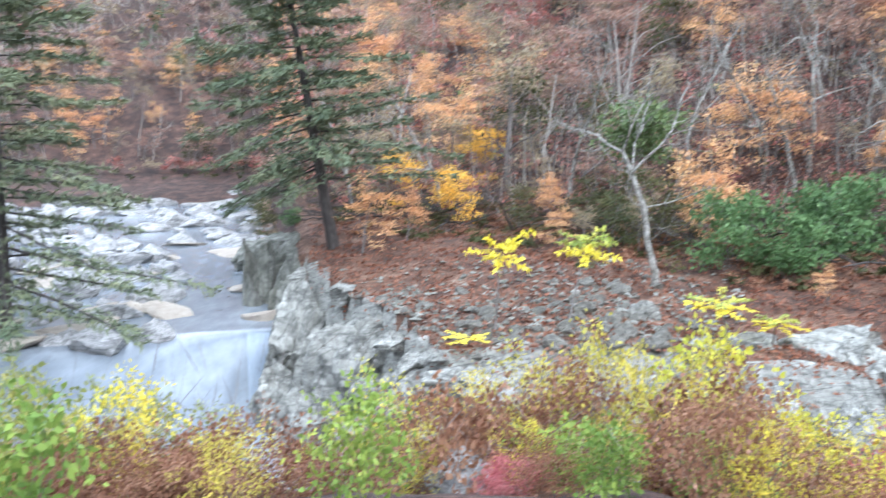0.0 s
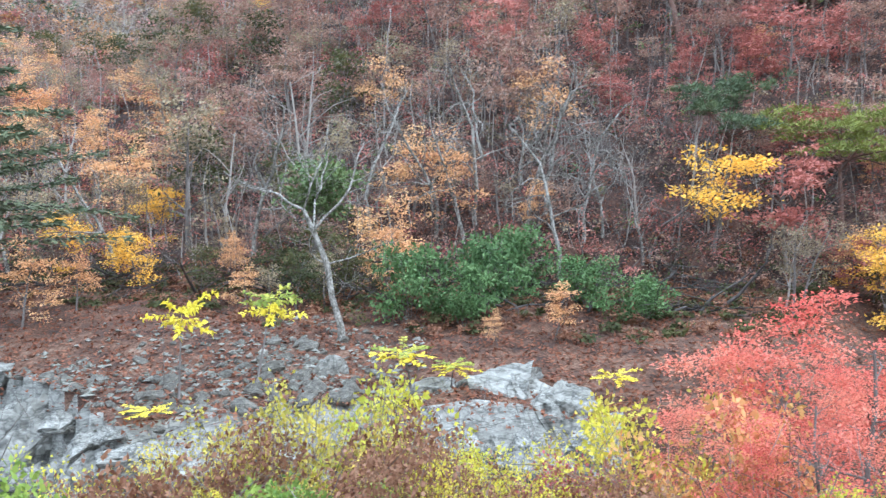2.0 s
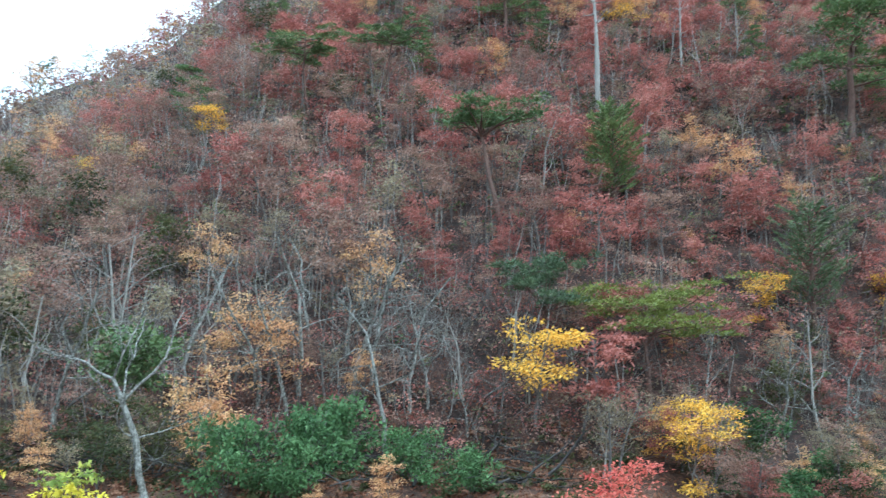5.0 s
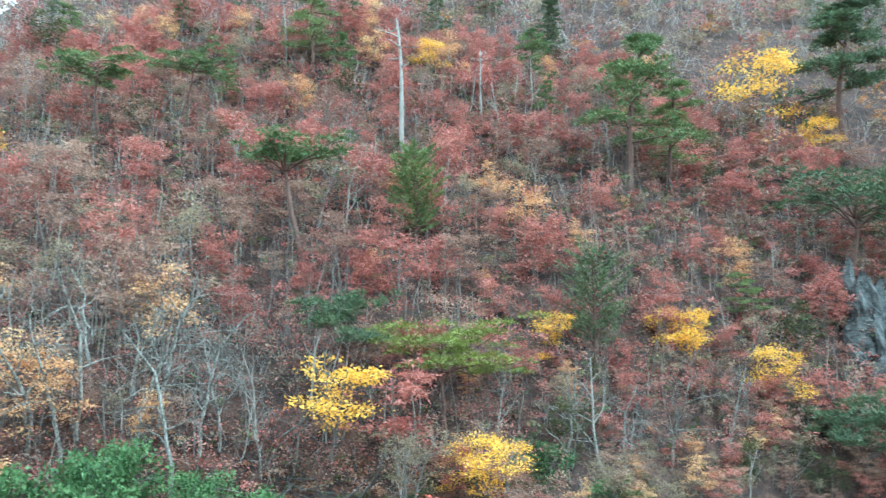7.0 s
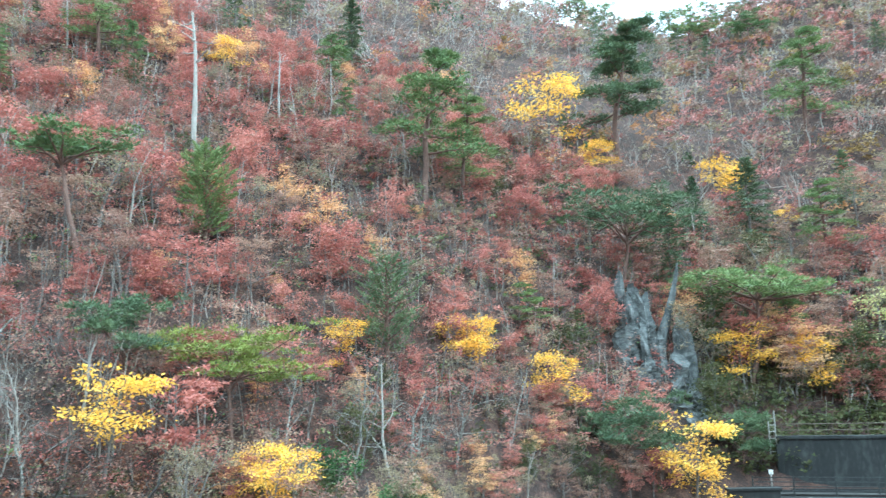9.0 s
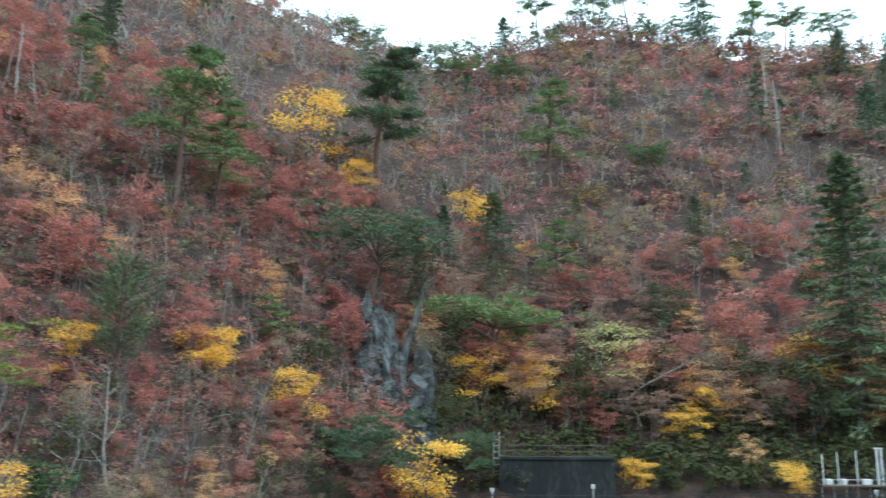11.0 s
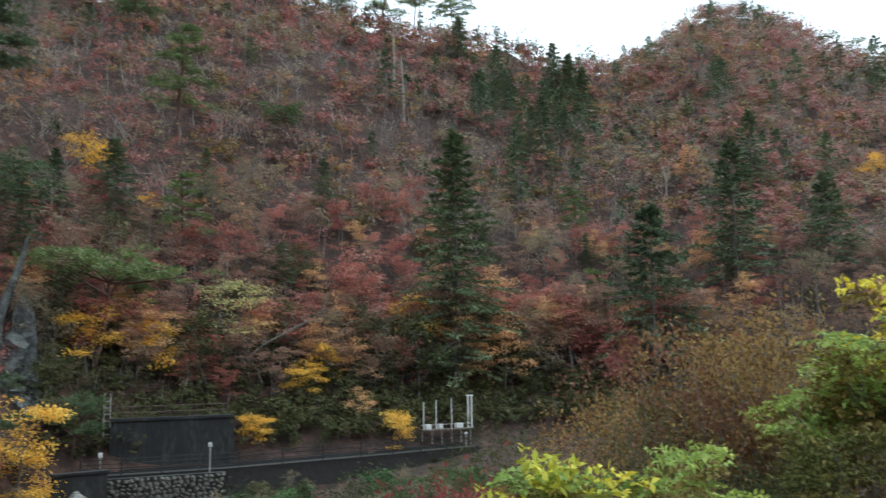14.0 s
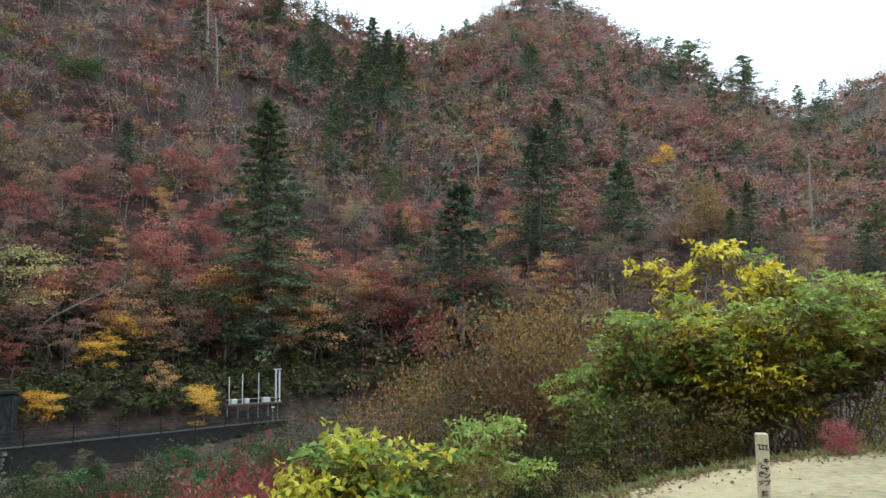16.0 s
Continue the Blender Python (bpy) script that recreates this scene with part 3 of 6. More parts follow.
    part("crown", mesh_of("pine_crown", vs, fs, mat or PINENEEDLE), ob)
    return ob


def fir(label, seed, height, width=0.26, boughs=70, per=34, needle=0.5, mat=None, bare=0.1, gap=0.25, bark=BARK):
    """A fir: straight trunk, whorls of drooping flat boughs, pointed top."""
    rng, nrng = random.Random(seed), np.random.default_rng(seed)
    wood = Wood()
    trunk = [Vector((0, 0, -0.5)), Vector((0, 0, height * 0.4)), Vector((rng.gauss(0, 0.1), rng.gauss(0, 0.1), height))]
    wood.limb(trunk, [height * 0.018, height * 0.011, height * 0.002], 6)
    cs, ws = [], []
    for k in range(boughs):
        h = bare + (1 - bare) * (k + rng.random()) / boughs
        if rng.random() < gap * 0.5:
            continue
        reach = height * width * (1 - h) ** 0.68 * rng.uniform(0.55, 1.25) + 0.15
        t = k * 2.4 + rng.uniform(-0.4, 0.4)
        at = Vector((0, 0, h * height))
        bough = wander(rng, at, Vector((math.cos(t), math.sin(t), 0.25 - 0.5 * (1 - h))), reach, 3, 0.07, -0.02)
        if per > 20:
            wood.limb(bough, [height * 0.004 * (1.1 - h), height * 0.003 * (1.1 - h), height * 0.002 * (1.1 - h), 0.006], 3)
        side = Vector((-math.sin(t), math.cos(t), 0))
        for _ in range(per):
            s = rng.uniform(0.12, 1.0)
            i = min(int(s * 3), 2)
            q = bough[i].lerp(bough[i + 1], s * 3 - i)
            lr = rng.choice((-1, 1))
            cs.append(tuple(q + side * lr * reach * 0.2 * (1.15 - s) * rng.random() + Vector((0, 0, rng.gauss(0, 0.08)))))
            ws.append(tuple(side * lr * 0.7 + (bough[-1] - bough[0]).normalized()))
    ob = thing("fir_tree", label, "tree", "firs")
    part("trunk", wood.mesh("fir_trunk", bark), ob)
    vs, fs = blades(nrng, np.array(cs), np.array(ws), needle, needle * 0.34, 0.6, 3, 0.15)
    part("crown", mesh_of("fir_crown", vs, fs, mat or FIRNEEDLE), ob)
    return ob


def dead_trunk(label, seed, height, lean=0.0, mat=None):
    """A bleached snag: crooked, ragged, with a splintered top and many stubs."""
    rng = random.Random(seed)
    wood = Wood()
    pts = wander(rng, Vector((0, 0, -1.0)), Vector((lean, 0, 1)), height + 1, 15, 0.018)
    wood.limb(pts, [height * 0.019 * (1 - 0.045 * k) * rng.uniform(0.82, 1.15) for k in range(15)] + [height * 0.003], 8)
    for _ in range(3):
        shard = wander(rng, pts[-2], pts[-1] - pts[-2] + Vector((rng.gauss(0, 0.12), rng.gauss(0, 0.12), 0)), height * rng.uniform(0.03, 0.08), 2, 0.05)
        wood.limb(shard, [height * 0.006, height * 0.004, 0.008], 4)
    for k in range(17):
        i = rng.choice((5, 7, 8, 9, 10, 11, 12, 12, 13, 13, 14))
        t = rng.uniform(0, 6.28)
        long = height * rng.choice((0.02, 0.03, 0.04, 0.06, 0.11, 0.15))
        stub = wander(rng, pts[i], Vector((math.cos(t), math.sin(t), rng.uniform(-0.1, 0.9))), long, 3, 0.3)
        wood.limb(stub, [height * 0.006, height * 0.0045, height * 0.003, 0.008], 4)
        if long > height * 0.08:
            fork = wander(rng, stub[2], stub[2] - stub[1] + Vector((0, 0, long * 0.4)), long * 0.4, 2, 0.3)
            wood.limb(fork, [height * 0.003, height * 0.002, 0.006], 3)
    ob = thing("dead_tree", label, "tree", "dead trees")
    part("trunk", wood.mesh("dead_trunk", mat or DEADWOOD), ob)
    return ob


def stand(ob, x, y, size=1.0, turn=0.0, sink=0.0, tall=1.0):
    """Moves a thing onto the ground."""
    z = float(ground_z(x, y)) - sink
    ob.matrix_basis = pose(x, y, z, 0, 0, turn) @ Matrix.Diagonal((size, size, size * tall, 1))
    return ob


def plant(proto, x, y, size=1.0, turn=0.0, tall=1.0, label=""):
    z = float(ground_z(x, y))
    ob = copy_thing(proto, pose(0, 0, 0))
    ob.matrix_basis = pose(x, y, z, 0, 0, turn) @ Matrix.Diagonal((size, size, size * tall, 1))
    return tagged(ob, label) if label else ob


def rock_mesh(name, seed, size, mat, cuts=3, rough=0.28, strata=0.0, grooves=0.0):
    """A rough boulder, cut and weathered."""
    rng = random.Random(seed)
    bm = bmesh.new()
    bmesh.ops.create_icosphere(bm, subdivisions=cuts, radius=1)
    off = Vector((rng.uniform(0, 99), rng.uniform(0, 99), rng.uniform(0, 99)))
    planes = [(Vector((rng.gauss(0, 1), rng.gauss(0, 1), rng.gauss(0, 0.8))).normalized(), rng.uniform(0.45, 0.8)) for _ in range(24)]
    for v in bm.verts:
        for nrm, dd in planes:
            over = v.co.dot(nrm) - dd
            if over > 0:
                v.co -= nrm * over
        k = 1 + rough * 0.4 * noise.noise(v.co * 1.6 + off) + rough * 0.35 * noise.noise(v.co * 5.2 + off) + rough * 0.35 * abs(noise.noise(v.co * 9 + off)) + strata * math.sin(v.co.z * 14 + 3 * v.co.x)
        if grooves:
            bed = Vector((v.co.x * 0.7 + v.co.z * 1.9, v.co.y * 0.5, v.co.z * 2.6 - v.co.x * 1.6)) * 1.1 + off
            joint = Vector((v.co.x * 2.1 - v.co.z * 0.7, v.co.y * 1.4, v.co.z * 0.5)) * 1.2 + off
            for where in (bed, joint):
                k -= grooves * max(0.0, 1 - abs(noise.noise(where)) / 0.09)
            k += grooves * 0.45 * math.floor(3 * noise.noise(bed * 0.6)) / 3
        v.co *= k
    reach = [max(abs(v.co[i]) for v in bm.verts) for i in range(3)]
    for v in bm.verts:
        v.co = Vector([v.co[i] / reach[i] * size[i] for i in range(3)])
    me = bpy.data.meshes.new(name)
    bm.to_mesh(me)
    bm.free()
    me.materials.append(mat)
    return me


# ---- kinds of trees ----
def kinds(maker, count):
    return [maker(i) for i in range(count)]


RED = kinds(lambda i: broadleaf("red_maple", "small maple with dull red autumn leaves on the slope", "tree", 10 + i, 6, REDLEAF, 38, 0.23, levels=2, forks=(9, 5), corners=3, cloud=0.36, flat=0.6, flatten=0.3, clear=0.2, keep=0.5), 4)
RUSSET = kinds(lambda i: broadleaf("russet_tree", "half-bare tree with russet brown leaves on the slope", "tree", 30 + i, 6.5, RUSSETLEAF, 26, 0.2, levels=2, forks=(9, 6), corners=3, cloud=0.32, clear=0.2, flatten=0.3, keep=0.45), 4)
ORANGE = kinds(lambda i: broadleaf("orange_maple", "slender maple with orange autumn leaves", "tree", 50 + i, 6, ORANGELEAF, 30, 0.19, levels=2, forks=(8, 5), corners=3, cloud=0.36, flat=0.6, flatten=0.3, clear=0.25, keep=0.55), 3)
BROWN = kinds(lambda i: broadleaf("brown_tree", "tree with thin dull brown and olive leaves", "tree", 70 + i, 7, BROWNLEAF, 20, 0.19, levels=2, forks=(9, 6), corners=3, cloud=0.34, clear=0.25, keep=0.45), 3)
BARE = kinds(lambda i: broadleaf("bare_tree", "leafless grey tree with fine upright twigs", "tree", 90 + i, 7, None, 0, 0.3, bark=(TWIG, TWIG, BARK)[i], levels=3, forks=(6, 5, 4), ratio=(0.55, 0.5, 0.5), angle=(25, 60), lift=0.06, clear=0.2, girth=0.013, bend=0.32), 3)
PALE = kinds(lambda i: broadleaf("pale_bare_tree", "leafless tree with mottled pale bark and crooked forked limbs", "tree", 100 + i, 7, None, 0, 0.3, bark=WHITEBARK, levels=3, forks=(8, 7, 5), ratio=(0.5, 0.5, 0.5), angle=(30, 68), lift=0.05, clear=0.3, girth=0.0125, lean=0.14, bend=0.3, steps=(8, 6, 3, 2, 1)), 3)
YELLOW = kinds(lambda i: broadleaf("yellow_tree", "slender tree with bright yellow autumn leaves in tiers", "tree", 110 + i, 5, YELLOWLEAF, 50, 0.17, levels=2, forks=(8, 5), angle=(40, 75), cloud=0.34, flat=0.55, flatten=0.34, keep=0.42, clear=0.25, lean=0.3, bend=0.22), 3)
LIME = [broadleaf("lime_tree", "slender tree with sparse pale yellow-green leaves", "tree", 118, 5, PALEYELLOW, 14, 0.17, levels=2, forks=(8, 5), cloud=0.3, flat=0.6, flatten=0.16, keep=0.55)]
GREENB = kinds(lambda i: broadleaf("evergreen_bush", "glossy dark green evergreen bush under bare trees", "bush", 120 + i, 3, GREENLEAF, 9, 0.24, levels=2, forks=(7, 5), stems=3, spread=0.4, cloud=0.3, flat=0.4, clear=0.1), 2)
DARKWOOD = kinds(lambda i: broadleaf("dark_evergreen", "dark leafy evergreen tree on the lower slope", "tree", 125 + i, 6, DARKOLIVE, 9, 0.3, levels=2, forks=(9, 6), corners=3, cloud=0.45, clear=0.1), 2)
PINES = [pine("red pine with flat dark green needle pads", 130 + i, 10, 130, True, 0.3) for i in range(3)]
TALLPINES = [pine("tall ragged pine with layered green boughs", 140 + i, 13, 90, False, 0.34) for i in range(3)]
FIRS = [fir("dark green conical fir among bare trees", 150 + i, 14, (0.3, 0.36, 0.42)[i], 96, 76, 0.44) for i in range(3)]
WIDEFIR = [fir("broad dark green fir with spreading boughs", 160 + i, 10, 0.48, 80, 84, 0.4) for i in range(2)]
RIDGE = [fir("slim conifer on the skyline ridge", 170 + i, 11, 0.2, 50, 18, 0.7, None, 0.35, 0.8) for i in range(1)] + [pine("wind-shaped pine on the skyline ridge", 175 + i, 10, 18, i != 1, 0.7, 1) for i in range(3)]
used = set()
tops = {}


def extent(ob):
    """Height and width of a family member as made."""
    if ob.name not in tops:
        zs, xs = [0.1], [0.1]
        for o in ob.children:
            co = np.zeros(len(o.data.vertices) * 3, np.float32)
            o.data.vertices.foreach_get("co", co)
            zs.append(float(co[2::3].max()))
            xs.append(float(np.percentile(np.hypot(co[0::3], co[1::3]), 96)))
        tops[ob.name] = (max(zs), 2 * max(xs))
    return tops[ob.name]


def pick(family, rng):
    fresh = [p for p in family if p.name not in used]
    return fresh[0] if fresh else rng.choice(family)


def grow(family, rng, x, y, size, label="", tall=1.0, turn=None):
    """A tree from a family: the first use moves the family's own member there."""
    proto = pick(family, rng)
    turn = rng.uniform(0, 360) if turn is None else turn
    if proto.name not in used:
        used.add(proto.name)
        stand(proto, x, y, size, turn, tall=tall)
        return tagged(proto, label) if label else proto
    return plant(proto, x, y, size, turn, tall, label)


def fit_in(family, rng, x, y, height, width=None):
    """A plant of a known height, and width where it is known."""
    proto = pick(family, rng)
    h, w = extent(proto)
    size = height / h if width is None else max(width / w, height / h / 1.4)
    return grow([proto], rng, x, y, size, tall=1.0 if width is None else height / h / size)


# trees that stand out
# east, north, height
ORANGE_AT = [(-3.5, 35.8, 3.7), (-1.6, 37.0, 2.5), (4.9, 38.8, 2.3), (-4.2, 68.5, 4.4), (4.8, 40.2, 2.1), (1.7, 58.2, 3.3), (19.8, 38.2, 1.0), (16.4, 73.1, 3.3), (6.3, 57.6, 3.3), (1.8, 58.5, 2.7), (109.1, -31.6, 11.4), (129.5, -53.3, 6.6), (119.6, -66.5, 9.9), (105.8, -66.7, 8.1), (152.9, -84.6, 8.9), (88.6, -10.3, 4.6), (14.0, 25.4, 2.1), (11.6, 24.9, 1.2), (18.5, 35.1, 2.8)]
# east, north, height
YELLOW_AT = [(1.0, 40.3, 3.0), (2.1, 49.5, 2.8), (-1.7, 46.4, 3.5), (24.5, 30.2, 4.9), (28.5, 25.0, 4.1), (21.9, 70.1, 4.0), (12.9, 76.5, 2.8), (2.0, 48.0, 3.2), (0.8, 44.3, 2.7), (54.0, 29.6, 4.1), (29.9, 26.6, 3.5), (102.7, 41.8, 11.6), (107.3, 36.1, 4.7), (66.1, 64.6, 4.8), (62.2, 25.4, 4.8), (44.2, 33.0, 3.4), (67.6, 16.7, 7.5), (66.9, 16.5, 5.8), (54.4, 29.2, 4.5), (119.0, 21.1, 9.0), (116.6, 15.3, 3.6), (106.1, 36.0, 5.2), (84.0, 15.5, 7.2), (89.3, 9.0, 6.1), (95.6, -6.2, 4.7), (92.1, -4.5, 4.5), (82.7, 0.1, 3.3), (87.3, -14.3, 3.6), (103.7, -18.5, 9.0), (85.6, -14.2, 4.4), (82.7, -0.1, 3.1), (93.6, -5.7, 3.6), (146.8, -120.1, 6.9)]
# east, north, height
BROWN_AT = [(3.5, 45.4, 8.0), (-4.5, 50.6, 5.3), (122.4, -42.8, 10.1), (103.3, -75.2, 11.3), (18.4, 45.2, 4.9)]
# east, north, height
BARE_AT = [(-3.1, 55.3, 8.6), (5.2, 43.8, 6.8), (5.7, 40.2, 6.4), (8.6, 41.3, 9.1), (19.5, 34.9, 5.6), (22.1, 31.8, 5.7), (21.7, 36.3, 6.2), (11.7, 38.8, 5.6), (9.1, 45.7, 7.9), (39.8, 35.8, 3.4), (40.9, 26.7, 7.7), (20.9, 36.8, 6.2), (22.7, 33.2, 5.4), (54.8, 49.0, 5.2), (69.0, 53.1, 7.0), (150.1, -77.6, 14.0)]
# east, north, height
PALE_AT = [(17.8, 40.2, 6.9), (19.5, 38.7, 5.8), (37.9, 27.0, 7.7), (41.2, 25.5, 6.0), (19.4, 38.9, 5.2), (39.4, 27.9, 4.8), (18.1, 32.5, 8.2), (21.8, 31.6, 5.3), (14.1, 37.3, 7.6), (16.1, 37.1, 8.6), (19.3, 36.1, 7.9), (21.0, 33.7, 7.0), (35.2, 29.2, 6.4), (46.2, 25.8, 7.2), (53.7, 25.5, 7.2), (25.6, 31.1, 5.7), (-5.2, 48.0, 9.7), (-0.1, 44.3, 8.3), (5.7, 40.1, 9.1), (15.1, 36.2, 8.2), (17.9, 35.6, 8.9), (20.1, 33.9, 7.5), (11.8, 40.0, 8.5), (43.0, 26.8, 5.5)]
# east, north, height
BRIGHTORANGE_AT = [(14.4, 37.5, 5.1)]
# east, north, height
RED_AT = [(30.1, 40.0, 2.9), (25.9, 40.1, 2.9), (34.4, 39.6, 2.7), (22.5, 58.5, 3.9), (27.7, 55.6, 3.4), (30.0, 29.0, 2.0), (33.6, 26.7, 1.7), (30.7, 40.6, 3.4), (33.2, 38.2, 3.1), (60.3, 39.5, 5.0), (65.0, 33.3, 3.8), (49.0, 41.3, 4.0), (77.7, 27.0, 3.5), (25.6, 51.2, 3.3), (74.0, 26.0, 6.4), (107.4, -11.3, 8.2), (54.8, 30.4, 4.4), (105.6, -11.7, 10.6), (99.6, -16.4, 5.9), (97.1, -43.3, 8.3)]
# east, north, height
PINES_AT = [(30.0, 68.7, 8.8), (37.7, 69.0, 8.3), (143.2, -6.0, 9.8), (172.4, 37.8, 9.8), (169.1, 26.1, 10.8), (201.2, 21.4, 14.7), (205.5, 7.9, 17.3), (202.4, -1.6, 18.6), (217.2, -39.5, 14.0), (220.9, -51.8, 14.9), (176.4, -199.2, 8.5)]
# east, north, height
WIDEFIR_AT = [(107.7, -2.5, 6.3), (103.0, -50.5, 22.4), (114.3, -85.8, 15.7)]
# east, north, height
TALLPINES_AT = [(67.8, 40.5, 16.2), (74.3, 39.9, 11.1), (55.2, 72.6, 10.8), (137.4, 13.3, 18.0), (211.4, -30.2, 16.8), (215.6, -193.4, 16.6), (208.8, -208.3, 15.9)]
# east, north, height
DEAD_AT = [(49.1, 51.8, 14.1), (62.9, 54.5, 8.7), (53.2, 75.2, 7.8), (53.3, 72.1, 3.6), (179.5, -28.2, 16.2), (165.7, -28.1, 14.2), (110.0, -124.8, 16.6)]
# east, north, height
BLACKSNAG_AT = [(37.5, 35.9, 4.3)]
# east, north, height
FIRS_AT = [(89.7, 64.9, 10.7), (204.8, -49.3, 12.2), (195.9, -56.5, 13.0), (206.2, -75.2, 18.9), (197.2, -79.8, 18.6), (174.6, -58.4, 8.8), (115.5, -70.6, 23.9), (142.8, -91.7, 17.5), (167.8, -38.9, 2.9), (204.0, -78.9, 18.6), (169.9, -59.1, 13.8), (85.0, -106.9, 11.4), (109.7, -117.3, 7.1), (196.8, -165.4, 8.7)]
# east, north, height
GREENB_AT = [(36.3, 27.9, 2.3), (38.0, 24.3, 2.4), (-8.0, 42.3, 1.3), (-8.3, 46.3, 1.0)]
# east, north, height
LIME_AT = [(94.2, 3.1, 9.1), (95.8, 3.7, 7.8)]
# east, north, height
RIDGEFIR_AT = [(197.6, 30.2, 12.1), (211.3, -18.2, 22.6)]
# east, north, height
REDORANGE_AT = [(106.0, -40.1, 8.9)]

rng = random.Random(3)
STANDOUT = [(73.9, 80.7, 15)]
for family, spots in ((RED, RED_AT), (ORANGE, ORANGE_AT), (ORANGE, BRIGHTORANGE_AT), (RUSSET, REDORANGE_AT), (BROWN, BROWN_AT), (BARE, BARE_AT), (PALE, PALE_AT), (YELLOW, YELLOW_AT),
                      (LIME, LIME_AT), (GREENB, GREENB_AT), (PINES, PINES_AT), (TALLPINES, TALLPINES_AT), (FIRS, FIRS_AT), (FIRS, RIDGEFIR_AT), (WIDEFIR, WIDEFIR_AT)):
    for x, y, h in spots:
        fit_in(family, rng, x, y, h)
        STANDOUT.append((math.degrees(math.atan2(x, y)) % 360, math.hypot(x, y), h))
for k, (x, y, h) in enumerate(DEAD_AT):
    stand(dead_trunk("tall bleached dead tree trunk with a broken top", 200 + k, h), x, y)
    STANDOUT.append((math.degrees(math.atan2(x, y)) % 360, math.hypot(x, y), h))
# conifers with a shape of their own: east, north, height, width
def landmark(ob, x, y, h):
    stand(ob, x, y, 1.0, -math.degrees(math.atan2(x, y)))
    STANDOUT.append((math.degrees(math.atan2(x, y)) % 360, math.hypot(x, y), h))


landmark(umbrella_pine("umbrella-shaped pine with a bare bent trunk on the slope", 801, 9.1, 7.0, 2.4, -0.16), 32.9, 43.7, 9.1)
landmark(umbrella_pine("low spreading pine with yellowing olive needle tiers", 802, 6.4, 9.0, 3.4, 0.0, OLIVENEEDLE, 10, 90, 0.22, 0.7), 32.3, 30.7, 6.1)
landmark(umbrella_pine("broad pine with drooping flat tiers above the crag", 803, 11.0, 15.0, 6.0, 0.1, FIRNEEDLE, 14, 90, 0.36, 0.6), 84.4, 27.1, 10.6)
landmark(umbrella_pine("leaning pine with a wide level crown beside the crag", 804, 12.6, 14.0, 4.0, 0.12, None, 12, 100, 0.36, 0.3), 85.1, 15.3, 12.7)
landmark(umbrella_pine("small dark layered evergreen behind the yellow tree", 805, 4.8, 4.6, 3.4, 0.0, FIRNEEDLE, 10, 60, 0.22, 0.8), 28.0, 33.4, 4.5)
landmark(umbrella_pine("low dark pine with spreading tiers above the stream", 806, 6.2, 8.0, 4.6, 0.0, FIRNEEDLE, 11, 80, 0.28, 0.8), 63.1, 20.7, 5.6)
landmark(umbrella_pine("small green pine hanging beside the concrete wall", 807, 5.0, 5.4, 3.6, 0.1, FIRNEEDLE, 9, 70, 0.26, 0.7), 74.6, 14.6, 5.0)
landmark(plume_conifer("bushy green pine below the bleached dead trunk", 811, 7.8, 5.6, PINENEEDLE, 86, 90), 41.8, 42.6, 7.6)
landmark(plume_conifer("feathery dark green cedar on the red slope", 812, 8.2, 6.2, FIRNEEDLE, 76, 60), 47.6, 31.5, 8.2)
landmark(pine("tall dark pine with level boughs high on the slope", 813, 21.0, 150, False, 0.6, 3, FIRNEEDLE), 112.6, 35.4, 21.7)
landmark(fir("great broad fir standing above the railway", 814, 31.2, 0.3, 170, 130, 0.6, None, 0.03, 0.1), 102.9, -24.0, 31.2)
landmark(broadleaf("tan_tree", "large round-crowned tree with tan orange leaves", "tree", 821, 13.5, TANLEAF, 34, 0.3, BARK, 0.4, 2, (10, 7), 0.15, (0.48, 0.5), cloud=0.75, corners=3, flatten=0.6), 105.9, -96.9, 13.2)
for x, y, h in BLACKSNAG_AT:
    stand(dead_trunk("blackened broken trunk among bare twigs", 240, h, 0.02, BARK), x, y)

# the wood between them
NEARWOOD = 108
rng = random.Random(5)
d = 40.0
while d < 165:
    step = 2.2 + 0.019 * d
    a = -36 + rng.uniform(0, 3)
    while a < 150:
        aa, dd = a + rng.gauss(0, 0.5), d + rng.gauss(0, step * 0.3)
        a += math.degrees(step / d) * rng.uniform(0.8, 1.25)
        c, big = rng.random(), rng.uniform(0.5, 0.95) * (1.3 if aa > 74 else 1.0)
        foot = float(np.interp(aa, LAND[:, 0], LAND[:, 5]))
        if dd < foot + 0.5 or dd > max(NEARWOOD, foot + 38):
            continue
        x, y = polar(aa, dd)
        patch = float(value_noise(x, y, 22, 9))
        for sa, sd, sh in STANDOUT:
            off = abs((aa - sa + 180) % 360 - 180) * radians(1) * sd
            if off < max(0.22 * sh, 1.3) and sd - 7 < dd < sd + 1:
                big *= 0.5
                break
        if aa < 8:
            family = RUSSET if c < 0.2 else ORANGE if c < 0.46 else BARE if c < 0.7 else BROWN if c < 0.9 else DARKWOOD
        elif aa < 72:
            family = RED if c < 0.34 + 0.25 * patch + 0.006 * (dd - 62) - (0.12 if aa < 30 else 0) else RUSSET if c < 0.48 else PALE if c < 0.56 and dd < 80 else BARE if c < 0.82 else BROWN if c < 0.9 else ORANGE if c < 0.96 else DARKWOOD if c < 0.985 else TALLPINES
        else:
            family = RED if c < 0.24 + 0.2 * patch else RUSSET if c < 0.52 else BARE if c < 0.66 else BROWN if c < 0.82 else ORANGE if c < 0.89 else DARKWOOD if c < 0.95 else TALLPINES if c < 0.97 else FIRS
        grow(family, rng, x, y, big * (0.75 if family in (FIRS, TALLPINES) else 1))
    d += step * 0.85


